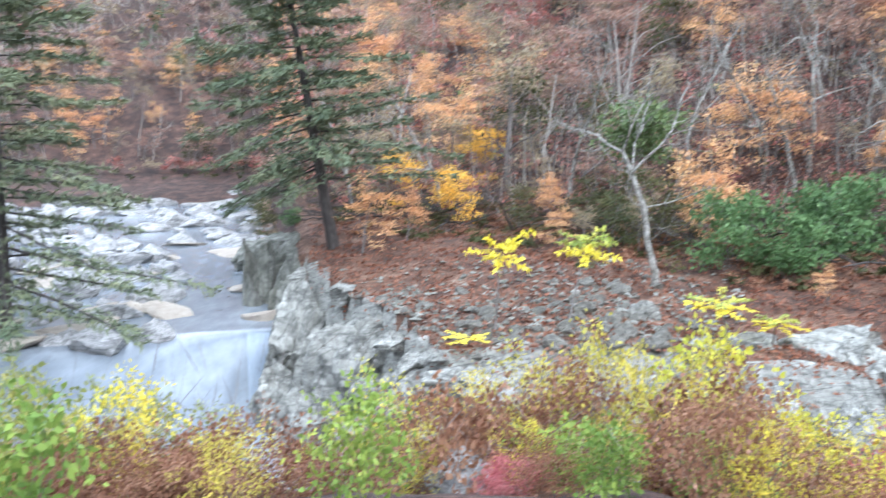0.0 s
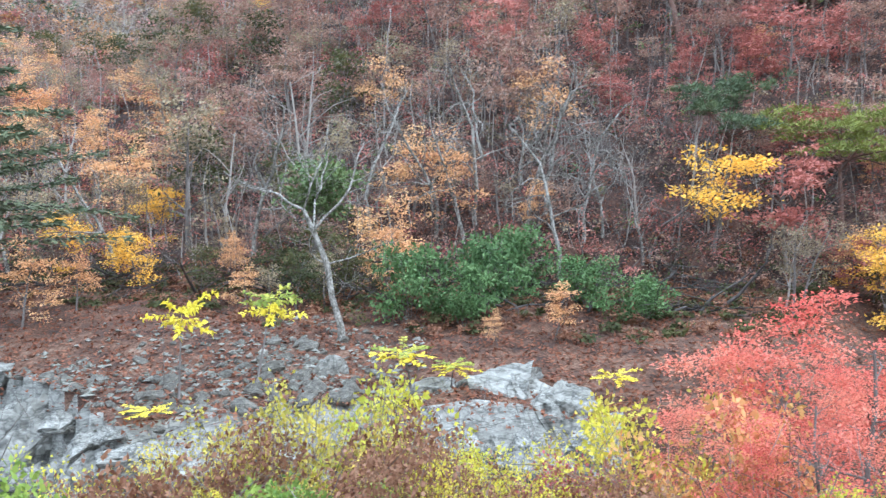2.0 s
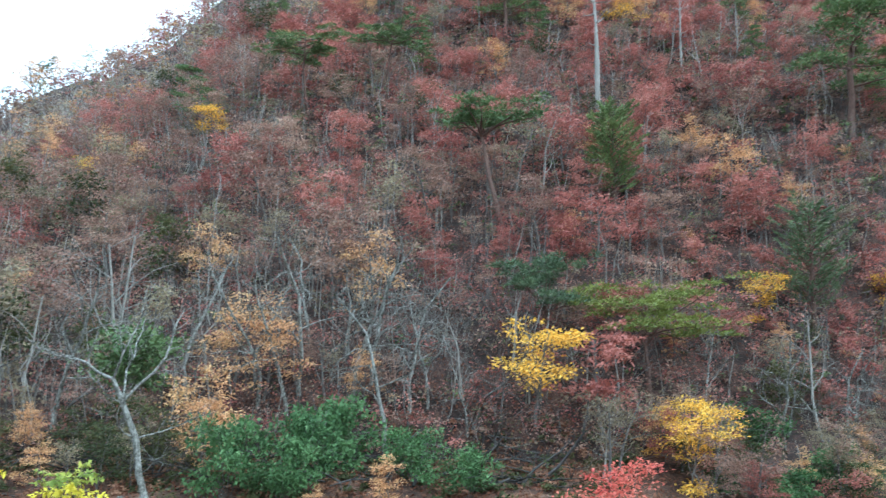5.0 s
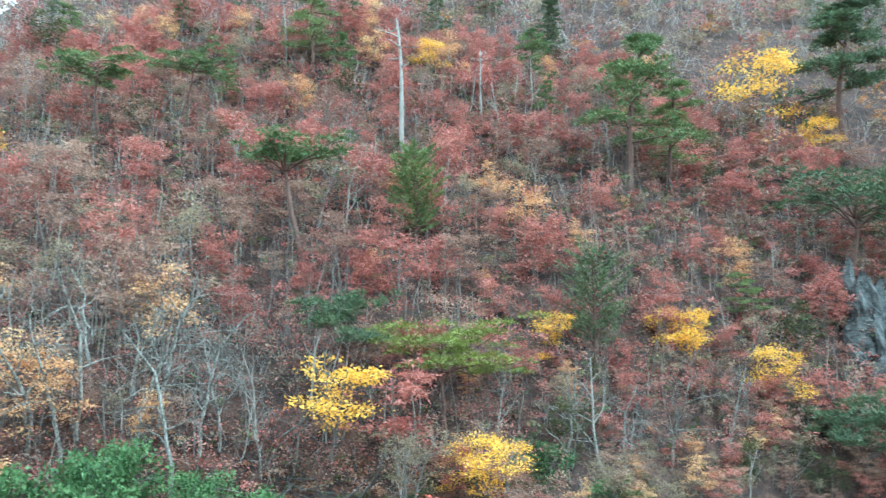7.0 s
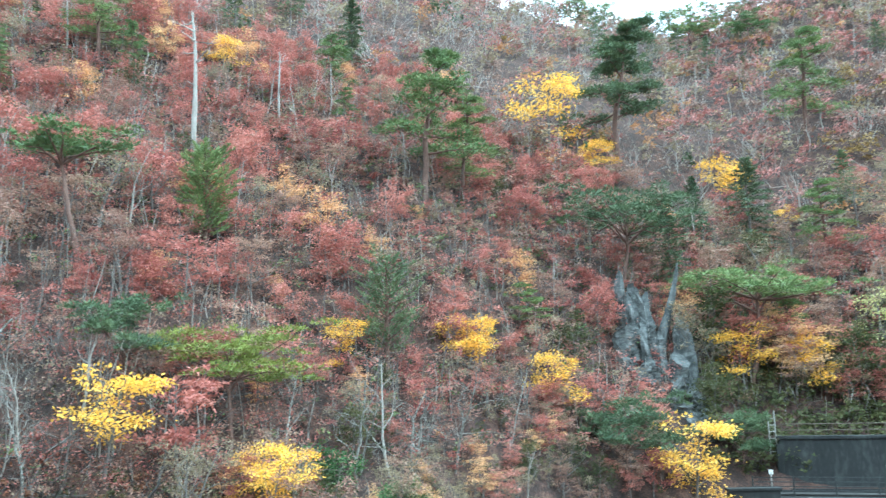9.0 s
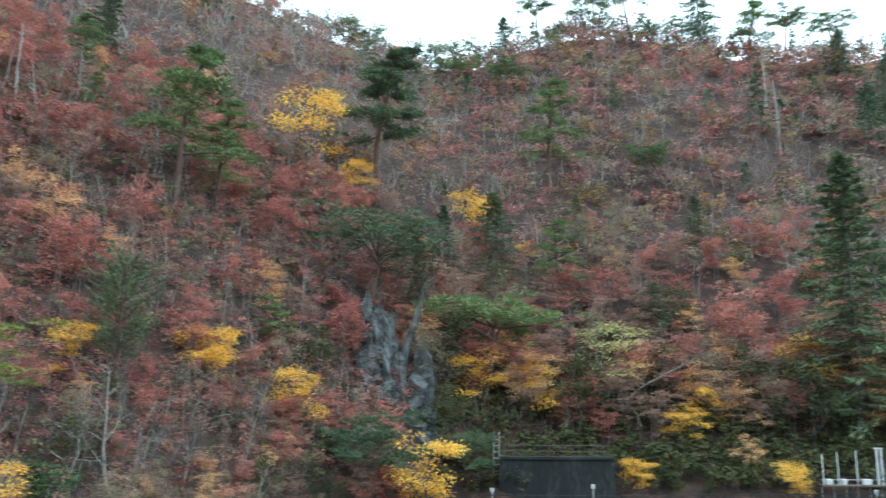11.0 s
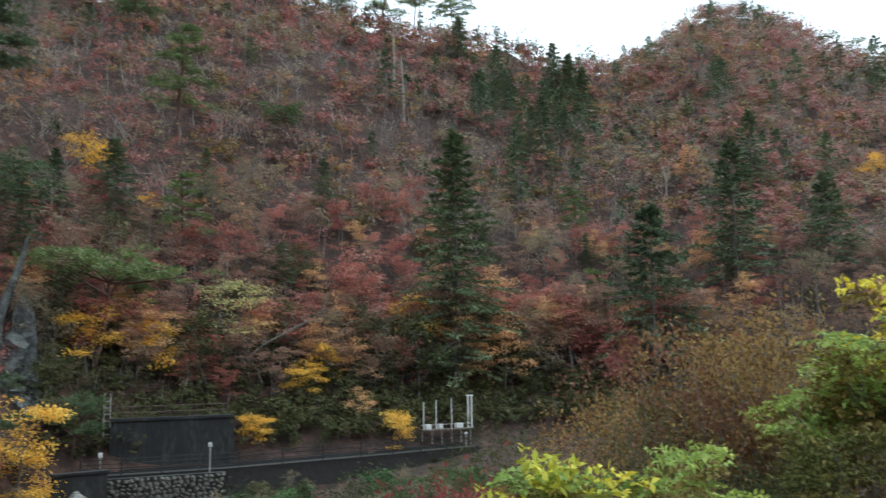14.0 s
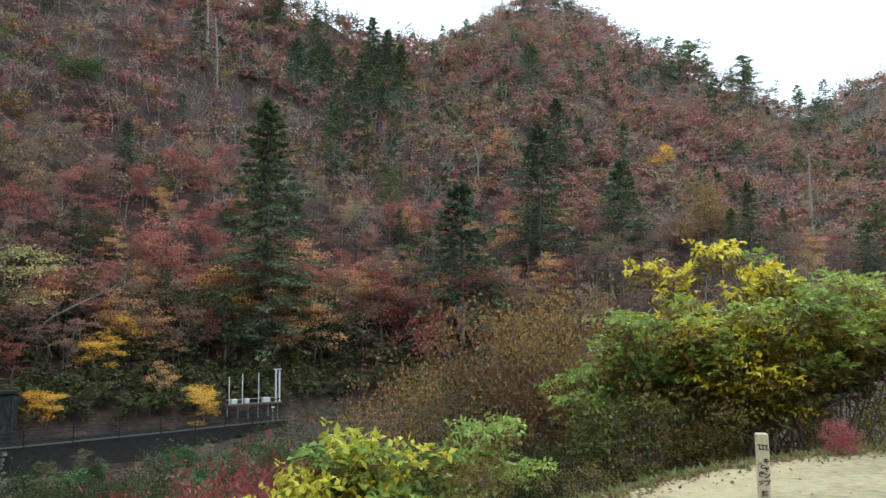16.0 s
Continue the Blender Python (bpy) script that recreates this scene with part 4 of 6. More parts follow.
for k in range(14):
    fit_in((DARKWOOD, BROWN, DARKWOOD, RUSSET)[k % 4], rng, *polar(-11.7 + rng.uniform(-0.5, 0.7), 44 + 3.2 * k), rng.uniform(2.2, 4.2))
# dark trees hanging over the railway, and shrubs below it
for k in range(46):
    a = rng.uniform(100, 121)
    d = float(np.interp(a, LAND[:, 0], LAND[:, 5])) + rng.uniform(0.5, 9)
    grow(rng.choice((DARKWOOD, RUSSET, RUSSET, BROWN, RED, BARE, ORANGE)), rng, *polar(a, d), rng.uniform(0.9, 1.7))
for k in range(70):
    a = rng.uniform(77, 118)
    d = float(np.interp(a, LAND[:, 0], LAND[:, 5])) + rng.uniform(2.0, 10)
    family = rng.choice((DARKWOOD, DARKWOOD, DARKWOOD, RUSSET, BROWN, BARE, RED, RUSSET, ORANGE) if a > 84 else (RUSSET, BROWN, BARE, RED, ORANGE, BROWN, DARKWOOD))
    grow(family, rng, *polar(a, d), rng.uniform(0.75, 1.25))
for k in range(64):
    a = rng.uniform(43, 78)
    d = float(np.interp(a, LAND[:, 0], LAND[:, 5])) - rng.uniform(0, 8)
    grow(rng.choice((RUSSET, BROWN, BARE, GREENB, ORANGE, DARKWOOD, RED)), rng, *polar(a, d), rng.uniform(0.3, 0.6))
# twiggy brown brush below the slope's foot
for k in range(150):
    a = rng.uniform(55, 79.5)
    d = rng.uniform(45, 60) + (a - 55) * 0.5
    fit_in(rng.choice((BARE, BARE, BROWN, BROWN, RUSSET, ORANGE, BARE, DARKWOOD, RED)), rng, *polar(a, d), rng.uniform(1.0, 2.7) * (1.15 if a > 62 else 0.85))
for k in range(56):
    a = rng.uniform(84, 112)
    d = rng.uniform(0.5, 0.92) * float(np.interp(a, LAND[:, 0], LAND[:, 3]))
    x, y = polar(a, d)
    room = EYE - d * math.tan(radians(6.3)) - float(ground_z(x, y))
    if room > 0.8:
        fit_in(rng.choice((DARKWOOD, GREENB, BROWN, DARKWOOD)), rng, x, y, min(room, rng.uniform(1.6, 3.6)))

for k in range(64):
    a = rng.uniform(63, 77)
    d = rng.uniform(54, 66) + (a - 63) * 0.5
    fit_in(rng.choice((BARE, BROWN, RUSSET, DARKWOOD, BROWN)), rng, *polar(a, d), rng.uniform(1.0, 2.4))
# brush behind the track; the dark-leaved thicket below it stands in for shade
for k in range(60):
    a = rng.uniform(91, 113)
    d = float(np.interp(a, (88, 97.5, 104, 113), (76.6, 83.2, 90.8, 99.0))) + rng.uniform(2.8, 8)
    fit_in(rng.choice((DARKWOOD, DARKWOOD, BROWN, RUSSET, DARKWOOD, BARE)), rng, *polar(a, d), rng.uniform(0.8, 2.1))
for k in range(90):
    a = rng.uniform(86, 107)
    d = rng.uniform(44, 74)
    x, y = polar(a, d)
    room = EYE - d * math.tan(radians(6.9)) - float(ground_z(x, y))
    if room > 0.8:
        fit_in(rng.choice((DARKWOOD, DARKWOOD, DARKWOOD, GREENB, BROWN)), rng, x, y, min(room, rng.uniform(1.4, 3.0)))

# conifers scattered over the upper slopes
FARFIR = [fir("dark conifer high on the autumn mountainside", 180 + i, 13, (0.3, 0.38, 0.44)[i], 60, 24, 0.7, None, 0.15, 0.4) for i in range(3)]
for k in range(46):
    a = rng.choice((rng.uniform(20, 76), rng.uniform(76, 140), rng.uniform(98, 140)))
    rim = float(np.interp(a, LAND[:, 0], LAND[:, 7]))
    foot = float(np.interp(a, LAND[:, 0], LAND[:, 5]))
    d = foot + 25 + (rim - foot - 40) * math.sqrt(rng.uniform(0.02, 1.0))
    grow(FARFIR, rng, *polar(a, d), rng.uniform(0.5, 1.1) * (1.1 if a > 98 else 0.75))
# the dark spur beside the ravine
for k in range(34):
    a = rng.uniform(104.2, 112.6)
    d = 206 - 46 * rng.random() ** 1.2
    grow(FARFIR, rng, *polar(a, d), rng.uniform(0.5, 0.95))

# conifers along the skyline
for k in range(44):
    a = 67 + 31 * k / 43 + rng.uniform(-0.6, 0.6)
    d = float(np.interp(a, LAND[:, 0], LAND[:, 7])) + rng.uniform(-9, 1)
    grow(RIDGE, rng, *polar(a, d), rng.uniform(0.4, 0.85))
for a, size in ((100.8, 0.8), (103.4, 0.7), (106.8, 0.6), (114.9, 0.9), (116.0, 0.7), (128.2, 0.9), (129.0, 0.8), (129.9, 0.9), (131.4, 1.25), (132.0, 1.2), (134.2, 0.8), (134.9, 1.35), (136.2, 0.7), (138.2, 0.9)):
    d = float(np.interp(a, LAND[:, 0], LAND[:, 7])) - 2
    grow(RIDGE, rng, *polar(a, d), size)

for k in range(46):
    a = 1 + 61 * k / 45 + rng.uniform(-0.8, 0.8)
    d = float(np.interp(a, LAND[:, 0], LAND[:, 7])) + rng.uniform(-14, 2)
    grow(rng.choice((RUSSET, RED, ORANGE, BARE, BARE, BROWN)), rng, *polar(a, d), rng.uniform(0.8, 1.3))
# and leafy ones where no conifer breaks it
for k in range(96):
    a = 64 + 79 * k / 95 + rng.uniform(-0.5, 0.5)
    d = float(np.interp(a, LAND[:, 0], LAND[:, 7])) + rng.uniform(-10, 1)
    grow(rng.choice((RUSSET, RED, BARE, BARE, BROWN, DARKWOOD)), rng, *polar(a, d), rng.uniform(0.5, 0.95))

# ---- woods too far and undergrowth too dense to count ----
def domes(nrng, centres, rx, rz, per, leaf, slim, loose=0.45, pads=5, close=0.16, inner=0.3, outer=0.85):
    """Leaf masses: ragged rounded crowns made of flat overlapping sprays."""
    m = len(centres)
    v = nrng.normal(size=(m * pads, 3))
    v[:, 2] = np.abs(v[:, 2]) - 0.35
    v /= np.linalg.norm(v, axis=1, keepdims=True)
    size = np.repeat(np.stack([rx, rx, rz], 1), pads, 0)
    mid = np.repeat(centres, pads, 0) + v * size * nrng.uniform(inner, outer, (m * pads, 1))
    each = per // pads
    n = m * pads * each
    c = np.repeat(mid, each, 0) + nrng.normal(size=(n, 3)) * np.repeat(size, each, 0) * np.array([close, close, close * 0.5])
    up = np.repeat(v, each, 0) * 0.5 + np.array([0, 0, 0.7]) + nrng.normal(size=(n, 3)) * loose
    u = np.cross(up, nrng.normal(size=(n, 3)))
    u /= np.linalg.norm(u, axis=1, keepdims=True)
    w = np.cross(up, u)
    w /= np.linalg.norm(w, axis=1, keepdims=True)
    ls = (leaf if np.isscalar(leaf) else np.repeat(leaf, pads * each)[:, None]) * nrng.uniform(0.6, 1.4, (n, 1))
    vs = np.stack([c - u * ls * 0.5, c + u * ls * 0.5, c + w * ls * slim], 1).reshape(-1, 3)
    return vs, np.arange(n * 3).reshape(n, 3)


def far_woods(name, label, mat, seed, count, share, wide, high, per=98, leaf=0.42, twiggy=False):
    nrng = np.random.default_rng(seed)
    a = nrng.uniform(-38, 150, count * 12)
    ridge = np.interp(a, LAND[:, 0], LAND[:, 7])
    d = np.sqrt(nrng.uniform((NEARWOOD - 3) ** 2, 410 ** 2, count * 12))
    foot = np.interp(a, LAND[:, 0], LAND[:, 5])
    x, y = d * np.sin(np.radians(a)), d * np.cos(np.radians(a))
    ok = (d < ridge + 6) & (d > foot + 26) & (share(a, d) * (1 + 0.8 * value_noise(x, y, 34, seed)) > nrng.random(count * 12))
    x, y, d = x[ok][:count], y[ok][:count], d[ok][:count]
    z = ground_z(x, y)
    s = nrng.uniform(0.65, 1.35, len(x)) * (0.85 + d / 600)
    rim = np.interp(np.degrees(np.arctan2(x, y)) % 360, LAND[:, 0] % 360, LAND[:, 7], period=360) - 24
    s = np.where(d > rim, s * 1.15, s)
    c = np.stack([x, y, z + high * 0.4 * s], 1)
    if twiggy:
        per = 30
        o = nrng.normal(size=(len(c) * per, 3)) * np.array([wide * 0.5, wide * 0.5, high * 0.3])
        vs, fs = blades(nrng, np.repeat(c, per, 0) + o, o * np.array([0.5, 0.5, 0]) + np.array([0, 0, 1.0]), high * 0.6, 0.07, 0.0, 3)
    else:
        vs, fs = domes(nrng, c, wide * s, high * 0.5 * s, per, leaf * np.clip(d / 150, 0.85, 1.25), 0.8, 0.45, 7)
    return tagged(new(name, mesh_of(name, vs, fs, mat)), label, "woods", kind="stuff")


far_woods("far_woods_red", "distant dull red autumn woods on the mountainside", FARRED, 301, 2500, lambda a, d: np.where(a > 8, 0.6, 0.1), 2.6, 4.8)
far_woods("far_woods_russet", "distant russet brown woods on the mountainside", FARRUSSET, 302, 2600, lambda a, d: np.where(a > 8, 0.5, 0.5), 2.3, 4.6)
far_woods("far_woods_brown", "distant olive and brown thinning woods", BROWNLEAF, 303, 1700, lambda a, d: 0.6 + 0 * a, 2.4, 5.0)
far_woods("far_woods_brush", "low brown brush covering the mountainside", BROWNLEAF, 307, 4200, lambda a, d: 0.8 + 0 * a, 1.9, 1.7, per=24, leaf=0.42)
far_woods("far_woods_grey", "distant leafless grey woods on the mountainside", TWIG, 304, 2200, lambda a, d: 0.5 + 0 * a, 2.2, 6.0, twiggy=True)
far_woods("far_woods_orange", "distant orange maples scattered on the mountainside", FARORANGE, 305, 950, lambda a, d: np.where(a < 14, 0.75, 0.16), 2.4, 4.6)
far_woods("far_woods_tan", "distant tan and olive crowns on the mountainside", TANLEAF, 308, 700, lambda a, d: np.where(a > 84, 0.6, 0.05), 2.5, 4.6)
far_woods("far_woods_dark", "distant dark evergreen trees on the ridges", FIRNEEDLE, 306, 900, lambda a, d: np.where(d > 170, 0.4, 0.06) + 0.4 * (a > 98) + 0.35 * (a < 1), 1.4, 8.5)


def undergrowth(name, label, mat, seed, count, per, leaf, high, wide=0.9, slim=0.75, twiggy=False, low=False, band=False):
    nrng = np.random.default_rng(seed)
    a = nrng.uniform(-30, 150, count * 12)
    foot = np.interp(a, LAND[:, 0], LAND[:, 5])
    d = np.sqrt(nrng.uniform(15 ** 2, (NEARWOOD + 4) ** 2, count * 12))
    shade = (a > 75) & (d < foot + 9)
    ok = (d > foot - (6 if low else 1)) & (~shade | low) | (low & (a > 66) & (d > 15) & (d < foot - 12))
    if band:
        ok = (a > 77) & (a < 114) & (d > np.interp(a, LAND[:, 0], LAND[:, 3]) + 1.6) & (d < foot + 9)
    a, d = a[ok][:count], d[ok][:count]
    x, y = d * np.sin(np.radians(a)), d * np.cos(np.radians(a))
    s = nrng.uniform(0.5, 1.4, len(x))
    c = np.stack([x, y, ground_z(x, y) + high * 0.5 * s], 1)
    fine = np.clip(d / 80, 0.5, 1.2)
    if twiggy:
        o = nrng.normal(size=(len(c) * per, 3)) * np.array([wide, wide, high * 0.3])
        vs, fs = blades(nrng, np.repeat(c, per, 0) + o, o * np.array([0.6, 0.6, 0]) + np.array([0, 0, 0.8]), leaf, leaf * slim, 0.0, 3)
    else:
        vs, fs = domes(nrng, c, wide * s, high * 0.6 * s, per, leaf * fine, slim, 0.4, 5, 0.19, 0.1, 0.7)
    return tagged(new(name, mesh_of(name, vs, fs, mat)), label, "undergrowth", kind="stuff")


undergrowth("undergrowth_red", "dense low red maple saplings on the slope", REDLEAF, 311, 3400, 75, 0.22, 2.4, 1.35)
undergrowth("undergrowth_russet", "dense russet undergrowth on the slope", RUSSETLEAF, 312, 3400, 65, 0.21, 2.3, 1.35)
undergrowth("undergrowth_brown", "thin brown and olive undergrowth", BROWNLEAF, 313, 2200, 50, 0.21, 2.2, 1.2)
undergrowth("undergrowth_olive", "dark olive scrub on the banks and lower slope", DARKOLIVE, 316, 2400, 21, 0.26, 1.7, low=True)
# dense dark leaves here stand in for the shade under the railway trees
undergrowth("undergrowth_dark", "evergreen scrub beside the railway with shade put into its leaf colour", DARKOLIVE, 317, 2400, 36, 0.3, 2.6, 1.1, band=True)
undergrowth("undergrowth_twigs", "thicket of grey leafless twigs", BARK, 314, 3600, 8, 2.0, 1.8, 0.9, 0.018, True)


def stems(name, label, mat, seed, count, near, far, tall, girth):
    """Slim upright trunks, slightly bent, standing all over the slope."""
    nrng = np.random.default_rng(seed)
    a = nrng.uniform(-30, 150, count * 6)
    d = np.sqrt(nrng.uniform(near ** 2, far ** 2, count * 6))
    ok = (d > np.interp(a, LAND[:, 0], LAND[:, 5]) + 1) & (d < np.interp(a, LAND[:, 0], LAND[:, 7]))
    a, d = np.radians(a[ok][:count]), d[ok][:count]
    n = len(d)
    x, y = d * np.sin(a), d * np.cos(a)
    base = np.stack([x, y, ground_z(x, y) - 0.3], 1)
    h = (tall * nrng.uniform(0.45, 1.2, n))[:, None]
    r = (girth * nrng.uniform(0.6, 1.4, n))[:, None]
    lean = np.concatenate([nrng.normal(size=(n, 2)) * 0.09, np.ones((n, 1))], 1)
    rings = []
    for s, thin in ((0, 1.0), (0.35, 0.8), (0.7, 0.55), (1, 0.15)):
        c = base + lean * h * s + np.concatenate([nrng.normal(size=(n, 2)), np.zeros((n, 1))], 1) * h * 0.03 * (s > 0)
        rings += [c + r * thin * np.array([math.cos(t), math.sin(t), 0]) for t in (0, 2.094, 4.189)]
    v = np.stack(rings, 1).reshape(-1, 3)
    f = [np.array([k * 3 + q, k * 3 + (q + 1) % 3, k * 3 + 3 + (q + 1) % 3, k * 3 + 3 + q]) for k in range(3) for q in range(3)]
    fs = (np.arange(n)[:, None, None] * 12 + np.stack(f)[None]).reshape(-1, 4)
    return tagged(new(name, mesh_of(name, v, fs, mat)), label, "trunks", kind="stuff")


stems("slim_pale_trunks", "slim pale trunks standing all over the slope", PALEBARK, 331, 1500, 38, 112, 4.6, 0.045)
stems("slim_dark_trunks", "slim dark trunks standing all over the slope", BARK, 332, 1500, 38, 112, 4.6, 0.055)
stems("far_pale_trunks", "distant pale trunks among the mountain woods", PALEBARK, 333, 1700, 105, 330, 6.5, 0.08)
undergrowth("undergrowth_green", "scattered low evergreen shrubs on the slope", PINENEEDLE, 315, 900, 33, 0.26, 1.7)


# ---- the gorge: water, rocks ----
wa = np.radians(np.linspace(-40, -9.3, 46))
wd = np.concatenate([np.arange(21, 38, 0.4), np.geomspace(38.5, 108, 40)])
WA, WD = np.meshgrid(wa, wd, indexing="ij")
run = np.clip((34.0 - WD) / (1.6 + 6.5 * np.clip((-12 - np.degrees(WA)) / 10, 0, 1)), 0, 1)
run = run * run * (3 - 2 * run)
WX, WY = WD * np.sin(WA), WD * np.cos(WA)
WZ = -6.45 - 2.6 * run + 0.03 * value_noise(WX, WY, 1.1, 21) + 0.05 * value_noise(WX, WY, 3.5, 22)
wi, wj = np.meshgrid(np.arange(WA.shape[0] - 1), np.arange(WA.shape[1] - 1), indexing="ij")
wn2 = WA.shape[1]
wq = np.stack([wi * wn2 + wj, wi * wn2 + wj + 1, (wi + 1) * wn2 + wj + 1, (wi + 1) * wn2 + wj], -1).reshape(-1, 4)
white = ((run[wi, wj] > 0.06) & (np.degrees(WA[wi, wj]) > -13.5)).ravel().astype(int)
FOAM = noise_material("white_falling_water", [(0.3, (0.17, 0.2, 0.24)), (0.55, (0.25, 0.29, 0.34)), (0.75, (0.36, 0.41, 0.46))], 0.5, 6, 0.4, 0.4, (1.5, 0.5, 0.5), dist=0.06)
river = tagged(new("river", mesh_of("river", np.stack([WX, WY, WZ], -1).reshape(-1, 3), wq, [WATER, FOAM], True, white)),
               "pale grey river sliding over a smooth fall", "water", kind="structure")

ROCKS = [rock_mesh("rock", 400 + i, (1, 1, 0.8), ROCK, 4, 0.35, 0.02) for i in range(5)]
MIDROCKS = [rock_mesh("mid_rock", 430 + i, (1, 1, 0.8), RIVERROCK, 3, 0.35) for i in range(4)]
PEBBLES = [rock_mesh("small_rock", 410 + i, (1, 1, 0.8), TERRACESTONE, 2, 0.3) for i in range(4)]
TANROCKS = [rock_mesh("tan_rock", 420 + i, (1, 1, 0.55), SAND, 3, 0.12) for i in range(2)]


def boulder(meshes, rng, x, y, z, sx, sy, sz, name="boulder", label="weathered pale grey boulder beside the river", group="river boulders", turn=None):
    ob = new(name, rng.choice(meshes))
    ob.matrix_basis = pose(x, y, z, rng.uniform(-12, 12), rng.uniform(-12, 12), rng.uniform(0, 360) if turn is None else turn) @ Matrix.Diagonal((sx, sy, sz, 1))
    return tagged(ob, label, "rock", group)


rng = random.Random(41)
# the pale cliff at the fall: great fractured masses, then blocks lodged on them
CLIFF = [rock_mesh("cliff_mass", 450 + i, (1, 1, 1), ROCK, 5, 0.22, 0.0, 0.09) for i in range(4)]
for k, (a, d, z, sx, sy, sz) in enumerate(((-9.7, 33.2, -7.3, 1.5, 2.2, 3.4), (-10.6, 30.6, -8.9, 1.5, 1.8, 2.2), (-7.6, 30.2, -7.2, 1.9, 2.2, 2.9), (-8.4, 27.4, -8.9, 1.7, 1.8, 2.2), (-5.2, 27.6, -7.0, 1.9, 2.0, 2.6), (-5.6, 24.8, -8.4, 1.6, 1.5, 1.7),
                                             (-2.6, 25.2, -6.9, 1.7, 1.6, 2.2), (-0.2, 23.4, -6.6, 1.5, 1.4, 1.8), (-2.8, 22.8, -7.9, 1.4, 1.2, 1.5))):
    x, y = polar(a, d)
    boulder(CLIFF, rng, x, y, z, sx, sy, sz, "cliff_rock", "massive pale grey cliff rock with slanting seams beside the fall", "cliff rocks", 15 * k)
for k in range(30):
    s = k / 29
    a = -10.5 + 14 * s + rng.uniform(-0.5, 0.5)
    d = float(np.interp(a, LAND[:, 0], LAND[:, 3])) - rng.uniform(-0.6, 3.5)
    x, y = polar(a, d)
    edge = float(np.interp(a, LAND[:, 0], LAND[:, 3]))
    b = rng.uniform(0.35, 0.8)
    boulder(ROCKS, rng, x, y, -4.4 - 0.9 * max(0, edge - d) - rng.uniform(0, 0.3), b * 1.2, b, b * 0.9, "outcrop_block", "fractured pale grey cliff block above the gorge", "cliff blocks")
# damp upright walls where the river narrows
PILLARS = [rock_mesh("pillar_rock", 470 + i, (1, 1, 1), WETROCK, 4, 0.45, 0.02) for i in range(3)]
for k, (a, d, z, sx, sy, sz) in enumerate(((-12.9, 39.5, -6.8, 0.75, 1.2, 3.4), (-12.0, 40.4, -6.6, 0.8, 1.4, 3.7), (-10.9, 37.4, -7.2, 0.8, 1.3, 3.9), (-10.1, 36.2, -7.2, 0.9, 1.4, 3.3), (-10.6, 41.5, -5.4, 0.9, 1.6, 2.4), (-11.5, 44.5, -5.4, 1.3, 1.8, 1.9), (-12.6, 50, -6.0, 1.6, 2.2, 1.6))):
    x, y = polar(a, d)
    boulder(PILLARS, rng, x, y, z, sx, sy, sz, "gorge_wall_rock", "dark damp upright rock wall at the water", "gorge walls", 25 * k)
for a, d, z, sx, sz in ((-12.2, 36.5, -6.5, 1.4, 0.9), (-13.0, 43, -6.5, 1.1, 0.7), (-22.5, 39, -6.6, 2.2, 0.7), (-14.2, 56, -6.6, 2.6, 0.6), (-17.0, 62, -6.6, 2.4, 0.5)):
    x, y = polar(a, d)
    boulder(TANROCKS, rng, x, y, z, sx, sx, sz, "smooth_rock", "smooth tan water-worn rock in the river", "smooth rocks")
# pale boulders and smooth ledges on the stream's far side
for k in range(58):
    a, d = rng.uniform(-29, -17.5), rng.uniform(33, 56)
    x, y = polar(a, d)
    s = rng.uniform(0.5, 1.6)
    flat = rng.random() < 0.3
    boulder(TANROCKS if flat else MIDROCKS, rng, x, y, -6.45, s * (1.3 if flat else 0.8), s * 0.8, s * (0.35 if flat else 0.75))
# boulders along the stream
for k in range(130):
    a = rng.uniform(-31, -11.5)
    d = rng.triangular(40, 106, 96)
    if -20.5 < a < -13 and d < 60:
        continue
    x, y = polar(a, d)
    s = rng.uniform(0.4, 1.5) * (0.7 + d / 140)
    boulder(MIDROCKS, rng, x, y, -6.5 + 0.1 * s, s, s * rng.uniform(0.7, 1.3), s * rng.uniform(0.4, 0.8))
# rounded outcrops at the terrace's edge
for a, d, z, sx, sy, sz in ((17.4, 23.8, -5.1, 1.9, 1.5, 1.7), (20.8, 24.2, -5.0, 2.0, 1.6, 1.75), (24.4, 24.2, -5.0, 2.1, 1.6, 1.8), (27.4, 23.9, -5.1, 1.8, 1.5, 1.75), (18.6, 22.3, -5.9, 1.6, 1.2, 1.6), (22.4, 22.2, -6.0, 1.8, 1.2, 1.7), (25.6, 22.2, -6.1, 1.6, 1.1, 1.6), (29.6, 23.4, -5.4, 1.5, 1.3, 1.6), (30.0, 22.0, -6.2, 1.3, 0.9, 1.3), (14.5, 22.6, -5.7, 1.3, 1.0, 1.3), (11.5, 22.8, -5.9, 1.2, 1.0, 1.3), (13.5, 25.6, -4.5, 0.9, 0.7, 1.0)):
    x, y = polar(a, d)
    boulder(CLIFF, rng, x, y, z, sx, sy, sz, "outcrop_boulder", "rounded pale grey outcrop with fallen leaves", "terrace outcrops")
for k in range(58):
    a, d = 2.5 + k * 0.54 + rng.uniform(-0.4, 0.4), rng.uniform(20.2, 22.8)
    x, y = polar(a, d)
    boulder(ROCKS, rng, x, y, rng.uniform(-6.3, -5.1), rng.uniform(0.5, 1.1), rng.uniform(0.5, 0.9), rng.uniform(0.5, 1.0), "outcrop_block", "fractured pale grey cliff block above the gorge", "cliff blocks")
